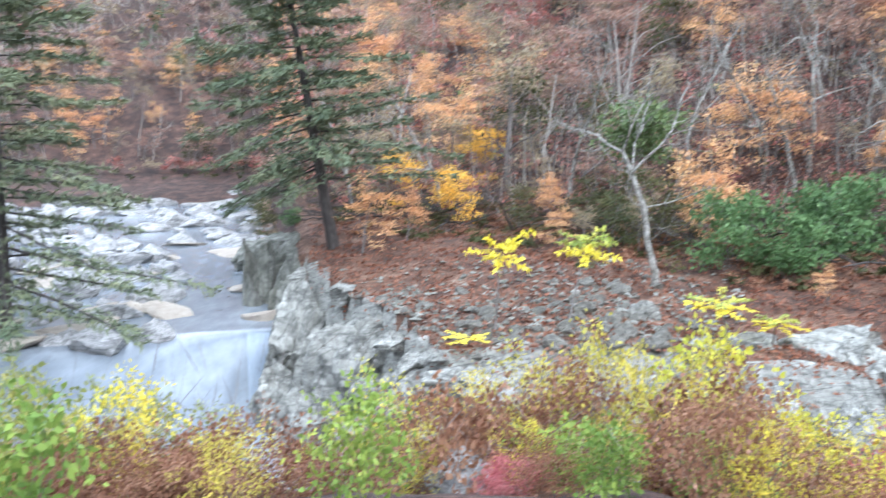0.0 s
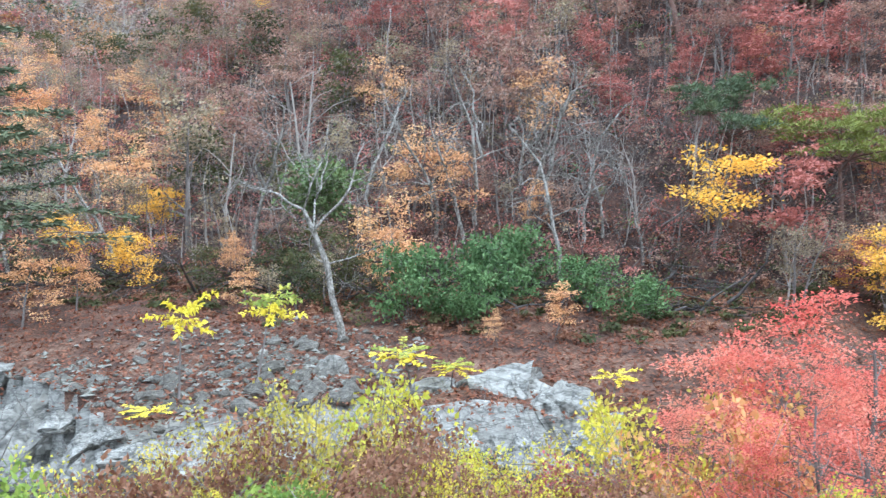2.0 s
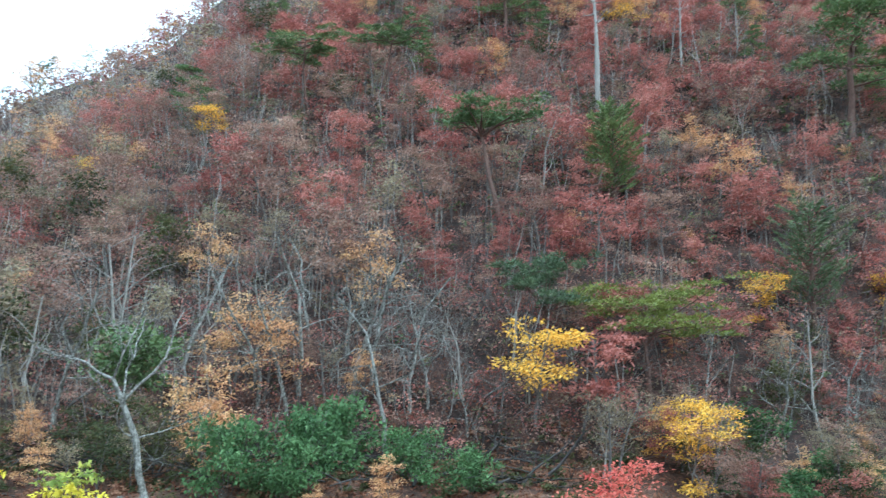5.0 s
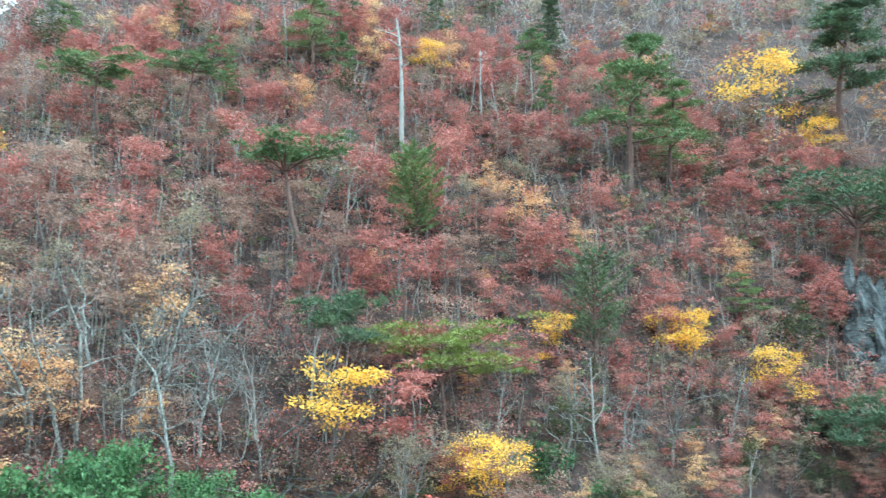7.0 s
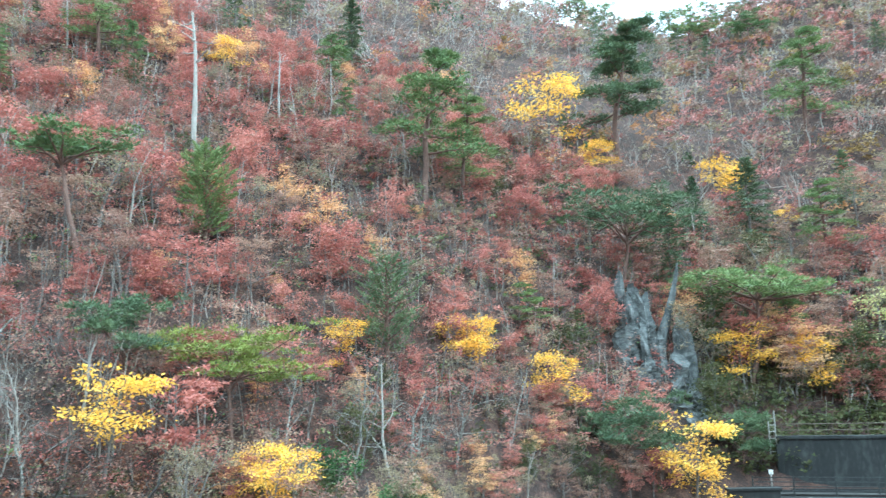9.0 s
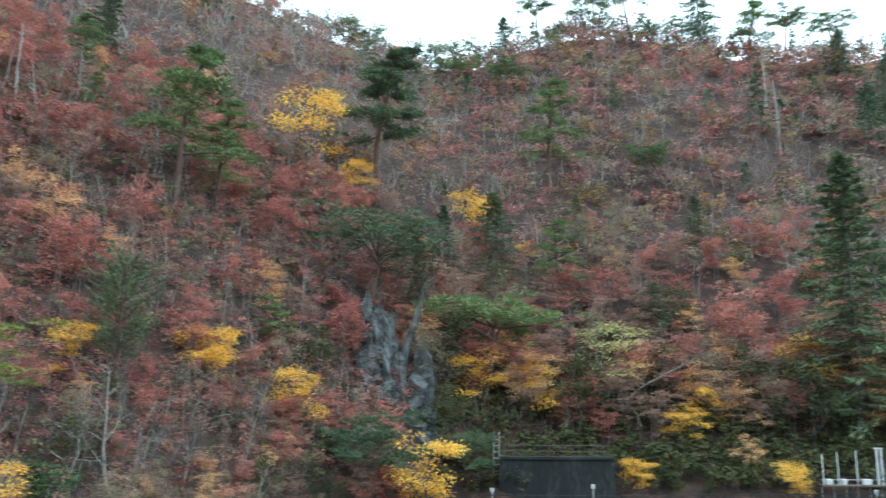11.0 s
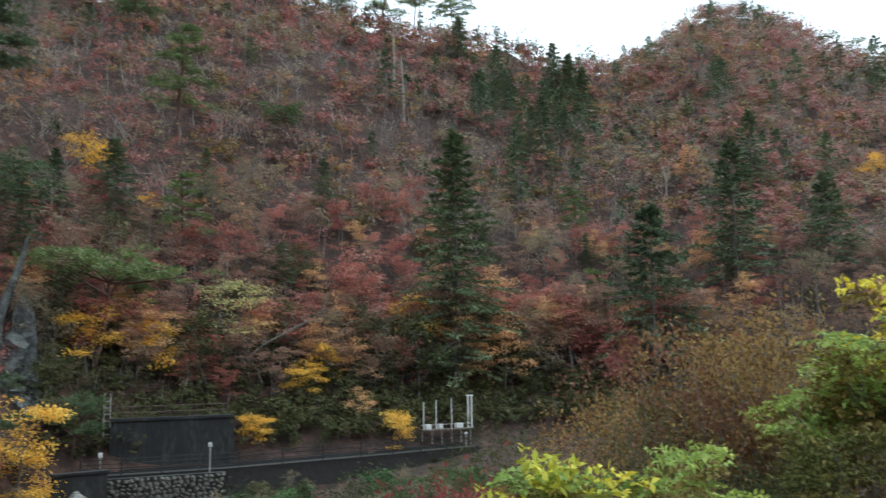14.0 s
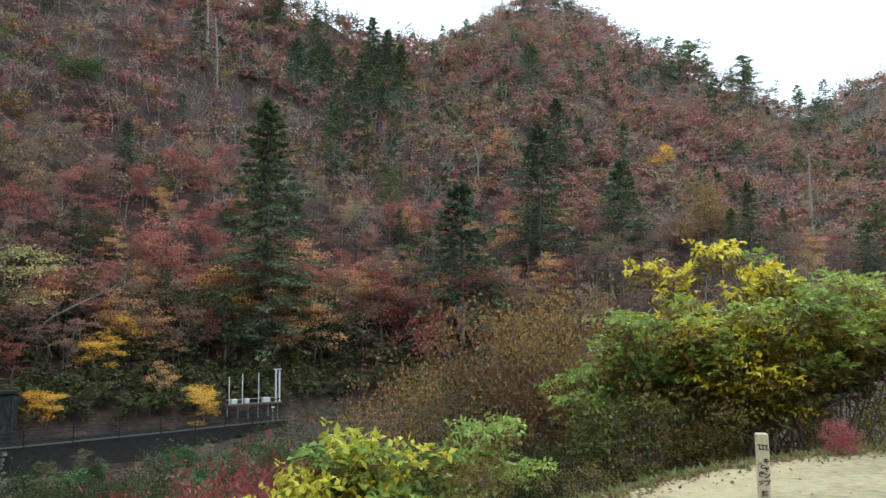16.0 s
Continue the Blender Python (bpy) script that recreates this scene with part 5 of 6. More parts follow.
# loose stones over the terrace
for k in range(220):
    a, d = rng.uniform(-8, 17), rng.triangular(21.5, 32, 23.0)
    x, y = polar(a, d)
    s = rng.uniform(0.1, 0.3) * rng.choice((1, 1, 1.6)) * (1.2 if 0 < a < 10 and d < 26 else 1)
    ob = boulder(PEBBLES, rng, x, y, float(ground_z(x, y)) + 0.02, s * 0.85, s * 0.7, s * 0.65, "loose_stone", "angular grey stone among fallen leaves", "loose stones")
# rubble too small to count
nrng = np.random.default_rng(43)
rubs, rubf = [], []
octa_v = np.array([(1, 0, 0), (0, 1, 0), (-1, 0, 0), (0, -1, 0), (0, 0, 1), (0, 0, -1)], float)
octa_f = np.array([(0, 1, 4), (1, 2, 4), (2, 3, 4), (3, 0, 4), (1, 0, 5), (2, 1, 5), (3, 2, 5), (0, 3, 5)])
for k in range(1500):
    x, y = polar(nrng.uniform(-9.5, 20), nrng.triangular(21.5, 24.5, 34))
    size = nrng.uniform(0.04, 0.15)
    v = octa_v * nrng.uniform(0.5, 1.3, (6, 3)) * size * np.array([1.2, 1.0, 0.6]) + nrng.normal(size=(6, 3)) * size * 0.2
    rubs.append(v + np.array([x, y, float(ground_z(x, y)) + size * 0.1]))
    rubf.append(octa_f + 6 * k)
tagged(new("rubble", mesh_of("rubble", np.concatenate(rubs), np.concatenate(rubf), WETROCK, False)), "angular grey rubble lying among fallen leaves", "stones", kind="stuff")
# dark fallen boughs along the foot of the slope
wood = Wood()
for k in range(190):
    a = rng.uniform(-9, 40)
    d = float(np.interp(a, LAND[:, 0], LAND[:, 5])) + rng.triangular(-6, 3, -2.5)
    x, y = polar(a, d)
    t, size = rng.gauss(0, 0.5) + (3.14 if rng.random() < 0.5 else 0), rng.uniform(1.2, 3.6)
    bough = wander(rng, Vector((x, y, float(ground_z(x, y)) + rng.uniform(0.0, 0.35))), Vector((math.cos(t), math.sin(t), rng.uniform(0.0, 0.4))), size, 4, 0.2, -0.04)
    r = rng.uniform(0.03, 0.075)
    wood.limb(bough, [r, r * 0.85, r * 0.7, r * 0.5, r * 0.2], 4)
    for q in (1, 2, 2, 3, 3):
        twig = wander(rng, bough[q], bough[q] - bough[q - 1] + Vector((rng.gauss(0, 0.6), rng.gauss(0, 0.6), rng.gauss(0.15, 0.4))), size * rng.uniform(0.2, 0.45), 2, 0.25)
        wood.limb(twig, [r * 0.45, r * 0.3, r * 0.1], 3)
tagged(new("fallen_boughs", wood.mesh("fallen_boughs", WETBARK)), "dark fallen boughs heaped along the slope's foot", "branches", kind="stuff")
# dark crag on the slope: upright fissured slabs
def slab_mesh(name, seed, mat):
    """An upright slab of rock, one unit high: angular section, stepped ledges and a slanting broken top."""
    rng = random.Random(seed)
    bm = bmesh.new()
    n = rng.choice((6, 7, 8))
    turns = sorted(6.283 * (k + rng.uniform(-0.3, 0.3)) / n for k in range(n))
    reach = [rng.uniform(0.65, 1.05) for _ in range(n)]
    slant, way = rng.uniform(0.12, 0.3), rng.uniform(0, 6.28)
    rings, wide, shift = [], 1.0, Vector((0, 0))
    heights = [0.0]
    while heights[-1] < 0.97:
        heights.append(heights[-1] + rng.choice((0.02, 0.09, 0.14, 0.18)))
    for h in heights:
        ring = []
        for t, r in zip(turns, reach):
            q = wide * r * rng.uniform(0.9, 1.06)
            x, y = math.cos(t) * q * 0.5 + shift.x, math.sin(t) * q * 0.5 + shift.y
            ring.append(bm.verts.new((x, y, h * (1 - slant * math.cos(t - way)) + rng.uniform(-0.015, 0.015))))
        rings.append(ring)
        wide *= rng.choice((1.0, 0.99, 0.97, 0.8))
        shift += Vector((rng.gauss(0, 0.025), rng.gauss(0, 0.025)))
    for lower, upper in zip(rings, rings[1:]):
        for k in range(n):
            bm.faces.new((lower[k], lower[(k + 1) % n], upper[(k + 1) % n], upper[k]))
    bm.faces.new(rings[-1])
    bmesh.ops.triangulate(bm, faces=bm.faces[:])
    bmesh.ops.subdivide_edges(bm, edges=bm.edges[:], cuts=1, use_grid_fill=True)
    for v in bm.verts:
        p = Vector((v.co.x * 7, v.co.y * 7, v.co.z * 2.2)) + Vector((seed, 0, 0))
        k = 1 + 0.16 * noise.noise(p) - 0.22 * max(0.0, 1 - abs(noise.noise(p * 0.8 + Vector((0, 9, 0)))) / 0.12)
        v.co.x, v.co.y = v.co.x * k, v.co.y * k
    me = bpy.data.meshes.new(name)
    bm.to_mesh(me)
    bm.free()
    me.materials.append(mat)
    return me


CRAGS = [slab_mesh("crag", 440 + i, DARKROCK) for i in range(6)]
for k in range(40):
    u = rng.uniform(-1, 1)
    back = rng.uniform(-2.6, 2.4)
    x, y = 77.6 + back, 21.9 + 4.1 * u
    tall = max(1.2, (6.6 + 0.7 * back - 4.6 * abs(u - 0.1)) * rng.choice((0.35, 0.5, 0.7, 0.85, 1.0)))
    boulder([CRAGS[k % 6]], rng, x, y, float(ground_z(x, y)) - 0.5, rng.uniform(1.5, 3.2), rng.uniform(1.3, 2.6), tall, "crag", "dark fissured crag on the wooded slope", "crags", rng.uniform(0, 360))


# ---- plants of the near banks ----
def compound_leaf(nrng, cs, ws, start, way, length, pairs, droop=0.25):
    """Leaflets in pairs along an arching stalk."""
    side = Vector((-way.y, way.x, 0))
    side = side.normalized() if side.length > 0.01 else Vector((1, 0, 0))
    p = start.copy()
    for k in range(pairs):
        s = (k + 1) / pairs
        p = p + (way + Vector((0, 0, -droop * 2 * s))).normalized() * (length / pairs)
        if s < 0.18:
            continue
        for lr in (-1, 1):
            cs.append(tuple(p))
            ws.append(tuple(side * lr + way * 0.55 + Vector((0, 0, -0.25))))
    return p


def ailanthus(name, label, category, seed, height, tips_n, length, pairs, leaflet, mat, stems=1, clear=0.6, spread=0.25, top_mat=None, group=""):
    """Stems that end in rosettes of long feathered leaves."""
    rng, nrng = random.Random(seed), np.random.default_rng(seed)
    wood, low, lw, cs, ws = Wood(), [], [], [], []
    heads = []
    for s in range(stems):
        t = 6.283 * s / max(stems, 1) + rng.uniform(-0.5, 0.5)
        lean = spread * rng.uniform(0.5, 1.2) if stems > 1 else 0.06
        stem = wander(rng, Vector((0, 0, -0.3)), Vector((math.cos(t) * lean, math.sin(t) * lean, 1)), height * rng.uniform(0.6, 1.0) + 0.3, 5, 0.07)
        wood.limb(stem, [height * 0.016 * (1 - 0.15 * k) / math.sqrt(stems) * 1.3 for k in range(6)], 5)
        heads.append((stem[-1], (stem[-1] - stem[-2]).normalized()))
        if stems > 1:
            for b in range(5):
                i = rng.choice((4, 4, 5, 5))
                v = rng.uniform(0, 6.283)
                tw = wander(rng, stem[i], Vector((math.cos(v), math.sin(v), rng.uniform(0.3, 0.9))), height * rng.uniform(0.1, 0.26), 3, 0.12, 0.04)
                wood.limb(tw, [height * 0.005, height * 0.004, height * 0.003, height * 0.002], 4)
                heads.append((tw[-1], (tw[-1] - tw[-2]).normalized()))
                
    for at, _ in heads:
        for k in range(tips_n):
            t = 2.4 * k + rng.uniform(-0.3, 0.3)
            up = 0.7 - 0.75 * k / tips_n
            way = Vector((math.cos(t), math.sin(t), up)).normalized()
            # upper and lower leaves are split so each can take its own material
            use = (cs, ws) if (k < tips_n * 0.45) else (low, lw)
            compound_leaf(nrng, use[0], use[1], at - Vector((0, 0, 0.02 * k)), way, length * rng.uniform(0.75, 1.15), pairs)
    ob = thing(name, label, category, group)
    part("stem", wood.mesh(name + "_stem", BARK), ob)
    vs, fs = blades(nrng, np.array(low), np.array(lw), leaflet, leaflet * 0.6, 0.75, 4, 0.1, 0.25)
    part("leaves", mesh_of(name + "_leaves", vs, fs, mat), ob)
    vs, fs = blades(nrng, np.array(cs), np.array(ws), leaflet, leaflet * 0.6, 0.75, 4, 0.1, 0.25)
    part("young_leaves", mesh_of(name + "_upper_leaves", vs, fs, top_mat or mat), ob, "upper leaves of the rosette")
    return ob


def bush(name, label, seed, leafmat, leaf, per, height=1.6, stems=7, forks=(6, 4), bark=BARK, cloud=0.13, flat=0.35, clear=0.15, spread=0.35, category="bush", corners=4, keep=1.0, angle=(25, 60)):
    return broadleaf(name, label, category, seed, height, leafmat, per, leaf, bark, spread, 2, forks, clear, (0.45, 0.5), angle, 0.03, 0.14, flat, 0.7, corners, 0.012, stems=stems, cloud=cloud, lite=True, keep=keep)


# east, north, height, width
MIXBUSH_AT = [(-4.01, 8.06, 2.0, 1.57), (-2.91, 8.52, 1.5, 1.3), (-3.6, 7.2, 1.35, 1.2), (-4.4, 7.4, 1.7, 1.2)]
# east, north, height, width
LIMEBUSH_AT = [(-3.33, 7.82, 1.72, 0.63), (-0.84, 9.46, 1.79, 0.83), (3.0, 11.1, 2.98, 1.92), (3.82, 7.59, 1.42, 1.14), (3.99, 8.07, 1.53, 0.96), (3.97, 6.95, 1.09, 0.7), (5.57, 7.7, 2.25, 0.95)]
# east, north, height, width
TANBUSH_AT = [(-2.36, 7.64, 1.01, 1.39), (-2.08, 6.16, 0.53, 0.78), (-1.94, 6.1, 0.5, 0.73), (2.98, 10.07, 2.01, 1.05), (0.41, 8.99, 1.67, 1.08)]
# east, north, height, width
DRYBUSH_AT = [(-3.09, 6.28, 0.84, 0.94), (-1.5, 6.84, 0.5, 0.94), (-2.44, 5.48, 0.5, 0.8), (-1.18, 7.91, 0.79, 0.59), (-0.58, 8.98, 1.36, 1.21), (-0.85, 7.45, 0.5, 1.1), (0.32, 9.99, 1.45, 1.07), (1.72, 7.81, 0.65, 1.29), (3.11, 7.37, 1.08, 1.18), (3.28, 6.74, 0.82, 0.9), (0.85, 6.95, 0.52, 0.75), (1.77, 10.86, 2.19, 1.47), (3.32, 8.36, 1.43, 1.21), (3.5, 9.37, 1.54, 1.14), (4.5, 6.61, 1.26, 1.07), (1.45, 10.4, 1.92, 1.41), (2.82, 9.07, 1.3, 1.27)]
# east, north, height, width
YELBUSH_AT = [(-2.78, 6.97, 1.09, 0.75), (-0.17, 8.5, 0.97, 0.46), (0.5, 10.99, 1.81, 1.18), (3.22, 10.52, 2.3, 1.18), (2.23, 11.79, 2.96, 0.96), (3.36, 8.89, 1.47, 1.4), (4.84, 8.75, 1.83, 0.54), (5.83, 8.13, 2.69, 1.34), (11.26, -14.04, 2.65, 1.08), (0.94, 10.96, 2.25, 1.1), (2.06, 11.31, 2.98, 1.31), (2.82, 11.15, 3.06, 1.08), (3.48, 9.37, 1.71, 1.0)]
# east, north, height, width
CRIMBUSH_AT = [(0.59, 6.97, 0.5, 0.52), (4.92, 8.12, 1.6, 0.83), (8.38, -9.81, 0.5, 0.35)]
# east, north, height, width
VINE_AT = [(1.26, 8.41, 0.92, 1.08), (2.41, 7.1, 0.75, 0.95), (8.25, -3.61, 1.36, 1.21)]
# east, north, height, width
MAPLE_AT = [(7.6, 8.3, 3.6, 3.4), (7.6, 6.66, 3.5, 2.9), (6.35, 5.95, 2.3, 1.9), (5.9, 7.3, 1.9, 1.7)]
# east, north, height, width
SUMAC_AT = [(10.85, -3.7, 3.44, 2.5), (10.51, -3.03, 2.81, 1.6), (10.06, -2.73, 2.5, 1.0)]
# east, north, height, width
GREENSUMAC_AT = [(10.6, -4.3, 2.85, 1.1), (11.96, -6.27, 3.1, 1.2)]
# east, north, height, width
YELTIER_AT = [(12.6, -12.24, 5.75, 0.8), (11.79, -11.06, 3.85, 0.9), (11.36, -11.5, 3.3, 0.75)]
# east, north, height, width
AIL_AT = [(13.5, -10.5, 5.2, 3.3), (12.69, -12.05, 5.67, 4.92), (11.06, -12.91, 4.18, 3.87), (11.33, -15.26, 4.7, 3.82)]
# east, north, height, width
LOWMAPLE_AT = [(11.5, -9.0, 2.8, 2.4)]
# east, north, height, width
AMBERMAPLE_AT = [(11.0, -10.05, 2.15, 2.0)]
# east, north, height, width
OLIVE_AT = [(17.24, -11.15, 7.9, 1.8), (17.35, -8.9, 7.1, 1.7), (14.7, -14.38, 5.9, 2.1), (13.33, -15.67, 5.2, 2.1), (13.43, -13.54, 4.2, 2.0), (15.76, -7.6, 5.8, 1.6), (21.36, -10.94, 6.32, 3.05), (15.89, -10.42, 6.46, 3.05), (16.32, -9.72, 7.05, 2.54), (20.11, -8.93, 6.97, 2.95), (20.22, -10.97, 7.12, 3.54), (17.93, -10.94, 7.64, 2.81), (24.97, -7.24, 7.35, 3.48), (20.88, -6.94, 6.8, 2.95), (13.9, -7.93, 3.82, 1.71), (10.5, -5.8, 1.95, 1.61), (12.18, -13.25, 2.59, 1.45), (10.35, -7.01, 1.29, 1.0), (12.37, -10.14, 3.33, 2.14), (13.61, -13.25, 4.13, 2.8)]
# east, north, height, width
BROWNB_AT = [(16.72, -10.09, 7.9, 1.9), (16.18, -9.0, 7.2, 1.5), (14.97, -13.35, 5.7, 2.1), (13.97, -15.1, 5.6, 2.1), (14.82, -11.98, 5.0, 1.8), (12.54, -14.38, 3.6, 2.0), (25.64, -11.26, 6.99, 4.12), (20.08, -13.15, 7.07, 3.21), (22.34, -8.77, 6.83, 3.21), (17.67, -9.37, 6.84, 2.95), (17.89, -11.0, 7.54, 3.23)]
# east, north, height, width
DARKBUSH_AT = [(12.74, -7.96, 3.04, 1.4), (13.22, -9.07, 3.24, 1.5), (12.68, -7.06, 2.62, 1.2), (11.08, -6.85, 1.66, 1.2), (11.52, -8.02, 1.92, 1.2), (13.42, -6.71, 3.34, 1.1), (44.79, -4.36, 4.9, 4.4), (48.0, -0.08, 5.5, 5.4), (35.74, -4.28, 5.7, 4.0), (45.91, -2.88, 4.81, 4.6)]
# east, north, height, width
CRIMLOW_AT = [(14.7, -2.98, 5.23, 2.61), (12.87, -1.8, 3.62, 1.74), (18.38, -4.82, 7.23, 3.31)]
# east, north, height, width
TWIGB_AT = [(23.68, -3.88, 7.36, 2.89), (27.8, -3.36, 6.86, 2.62), (1.23, 10.93, 2.6, 1.18), (2.51, 11.22, 3.21, 1.15)]
# east, north, height, width
AMBER_AT = [(6.08, 7.43, 2.44, 0.77)]

DRYBUSH = [bush("dry_bush", "bush of dry curled reddish-brown leaves on the bank", 500 + i, DRYLEAF, 0.085, 8, forks=(5, 4), corners=4, cloud=0.1, keep=0.6) for i in range(2)]
TANBUSH = [bush("withered_bush", "withered tan-brown mounded bush on the bank", 505, DRYLEAF, 0.085, 8, 1.2, 7)]
YELBUSH = [bush("yellow_bush", "shrub with bright yellow autumn leaves on the bank", 510 + i, LEMONLEAF, 0.085, 13, 2.3, 7, forks=(6, 5), cloud=0.11, keep=0.24) for i in range(2)]
LIMEBUSH = [bush("lime_bush", "shrub with yellow-green leaves on the bank", 520 + i, VIVIDLEAF, 0.085, 13, 2.3, 7, forks=(6, 5), cloud=0.11, keep=0.24) for i in range(2)]
VINE = [bush("green_bush", "broad-leaved green climber over the bank", 530 + i, VINELEAF, 0.11, 9, 1.3, 6, (5, 4), cloud=0.1, keep=0.4) for i in range(2)]
CRIMBUSH = [bush("crimson_bush", "small crimson-leaved bush on the bank", 540, MAUVELEAF, 0.07, 12)]
AMBER = [bush("amber_bush", "bush of mixed orange and yellow-green leaves beside the maple", 547, AMBERLEAF, 0.09, 7, 1.8, 7, forks=(5, 4), cloud=0.1)]
CRIMLOW = [bush("dull_red_bush", "spreading dull red bush below the lot", 545, DULLRED, 0.055, 20, 2.0, 9, cloud=0.16, corners=3)]
OLIVE = [broadleaf("olive_bush", "tall shrub with small olive and tan leaves", "bush", 550 + i, (6.0, 4.5)[i], (TANLEAF, DARKOLIVE)[i], 12, (0.085, 0.075)[i], BARK, 0.18, 2, (9, 6), 0.15, (0.34, 0.5), (35, 75), 0.03, 0.14, 0.35, 0.7, 3, 0.01, stems=5, cloud=0.24, keep=0.55) for i in range(2)]
BROWNB = [broadleaf("brown_bush", "tall shrub with sparse russet leaves", "bush", 560 + i, 6.5, (UMBERLEAF, DRYLEAF, UMBERLEAF)[i], 20, 0.105, BARK, 0.16, 2, (9, 6), 0.2, (0.32, 0.5), (35, 75), 0.03, 0.14, 0.35, 0.7, 4, 0.01, stems=6, cloud=0.2, keep=0.3) for i in range(3)]
# the hollow's shade is put into these bushes' leaf colour
DARKBUSH = [bush("dark_bush", "green leafy bush on the bank with shade put into its leaf colour", 555 + i, DARKOLIVE, 0.08, 24, 2.2, 7, angle=(40, 80), cloud=0.22, corners=3) for i in range(2)]
TWIGB = [broadleaf("twiggy_bush", "leafless twiggy purple-grey bush", "bush", 570, 2.5, None, 0, 0.1, TWIG, 0.4, 3, (6, 5, 3), 0.1, stems=6, girth=0.008)]
MIXBUSH = [bush("mixed_bush", "leafy bush of olive green and straw-yellow leaves on the bank", 580, STRAWLEAF, 0.09, 16, 2.0, 7, forks=(6, 5), cloud=0.13, keep=0.5)]
MAPLE = [broadleaf("crimson_maple", "spreading maple with brilliant red and salmon leaves", "tree", 590 + i, 4.5, CRIMSONLEAF, 52, 0.06, BARK, 0.5, 3, (8, 5, 4), 0.3, (0.6, 0.5, 0.5), (45, 75), 0.0, 0.14, 0.55, 0.25, 4, 0.016, cloud=0.16, lean=0.1, keep=0.6) for i in range(2)]
# amber and olive leaves, darkened for the overhanging ailanthus's shade
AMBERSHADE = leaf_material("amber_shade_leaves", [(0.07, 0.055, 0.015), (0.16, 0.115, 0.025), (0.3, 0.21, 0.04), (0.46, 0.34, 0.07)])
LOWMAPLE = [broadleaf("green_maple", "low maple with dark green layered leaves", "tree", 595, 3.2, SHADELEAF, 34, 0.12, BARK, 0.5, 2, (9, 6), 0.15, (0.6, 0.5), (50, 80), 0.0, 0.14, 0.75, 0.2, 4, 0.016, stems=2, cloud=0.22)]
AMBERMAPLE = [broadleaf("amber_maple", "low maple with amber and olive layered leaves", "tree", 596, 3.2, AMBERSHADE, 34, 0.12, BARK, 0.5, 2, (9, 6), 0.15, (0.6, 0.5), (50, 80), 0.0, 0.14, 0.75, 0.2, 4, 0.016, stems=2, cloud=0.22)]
# green brightened for skylight on the crown tops; pairs with the darkened lower leaves
LITGREEN = leaf_material("lit_green_leaves", [(0.14, 0.22, 0.062), (0.26, 0.365, 0.09), (0.42, 0.5, 0.115), (0.66, 0.64, 0.135)], thin=0.35)
SUMAC = [ailanthus("sumac_bush", "sumac bush with large green leaves turning yellow", "bush", 600, 2.4, 14, 0.36, 6, 0.13, FRESHLEAF, 10, 0.4, 0.55, VIVIDLEAF)]
GREENSUMAC = [ailanthus("sumac_bush", "small sumac bush with fresh green feathered leaves", "bush", 601, 2.4, 9, 0.36, 6, 0.13, LOWSHADE, 7, 0.4, 0.5, LITGREEN)]
AIL = [ailanthus("ailanthus_tree", "bushy tree with tiers of green and yellow feathered leaves", "tree", 610 + i, 4.5, 12, 0.46, 8, 0.125, LOWSHADE, 12, 0.4, 0.5, LITGREEN) for i in range(3)]
YELTIER = [ailanthus("yellow_ailanthus", "slender ailanthus with a tier of clear yellow leaves", "tree", 620, 4.0, 10, 0.42, 7, 0.13, LOWSHADE, 5, 0.4, 0.3, SAPLEAF)]
rng = random.Random(77)
for family, spots in ((DRYBUSH, DRYBUSH_AT), (TANBUSH, TANBUSH_AT), (YELBUSH, YELBUSH_AT), (LIMEBUSH, LIMEBUSH_AT), (VINE, VINE_AT), (CRIMBUSH, CRIMBUSH_AT), (CRIMLOW, CRIMLOW_AT), (AMBER, AMBER_AT), (OLIVE, OLIVE_AT),
                      (BROWNB, BROWNB_AT), (DARKBUSH, DARKBUSH_AT), (TWIGB, TWIGB_AT), (MIXBUSH, MIXBUSH_AT), (MAPLE, MAPLE_AT), (LOWMAPLE, LOWMAPLE_AT), (AMBERMAPLE, AMBERMAPLE_AT), (SUMAC, SUMAC_AT), (GREENSUMAC, GREENSUMAC_AT), (AIL, AIL_AT), (YELTIER, YELTIER_AT)):
    for x, y, h, w in spots:
        fit_in(family, rng, x, y, h, w * 1.15)

# pale stones on the near bank
for a, d, s in ((1.4, 8.6, 0.5), (3.2, 9.6, 0.45), (-6.5, 11.5, 0.6), (12.5, 10.5, 0.4), (18.5, 11.2, 0.45), (9.0, 12.0, 0.5)):
    x, y = polar(a, d)
    boulder(MIDROCKS, rng, x, y, float(ground_z(x, y)) + 0.3, s, s * 0.8, s * 1.2, "bank_stone", "pale stone showing among the bank's bushes", "bank stones")
# mixed tangle between the named bushes
for k in range(52):
    a, d = rng.uniform(-34, 62), rng.uniform(5.4, 11.5)
    x, y = polar(a, d)
    family = rng.choice((DRYBUSH, DRYBUSH, DRYBUSH, YELBUSH, YELBUSH, VINE, LIMEBUSH, TANBUSH))
    h = rng.uniform(0.6, 1.25)
    fit_in(family, rng, x, y, h, h * rng.uniform(0.7, 1.1))
for k in range(34):
    a, d = rng.uniform(92, 128), rng.uniform(9.5, 40)
    e = float(np.interp(a, LAND[:, 0], LAND[:, 1]))
    x, y = polar(a, max(d, e + 2.5))
    family = rng.choice((OLIVE, BROWNB, TWIGB, OLIVE, OLIVE))
    h = rng.uniform(0.9, 2.2)
    fit_in(family, rng, x, y, h, h * rng.uniform(0.8, 1.2))
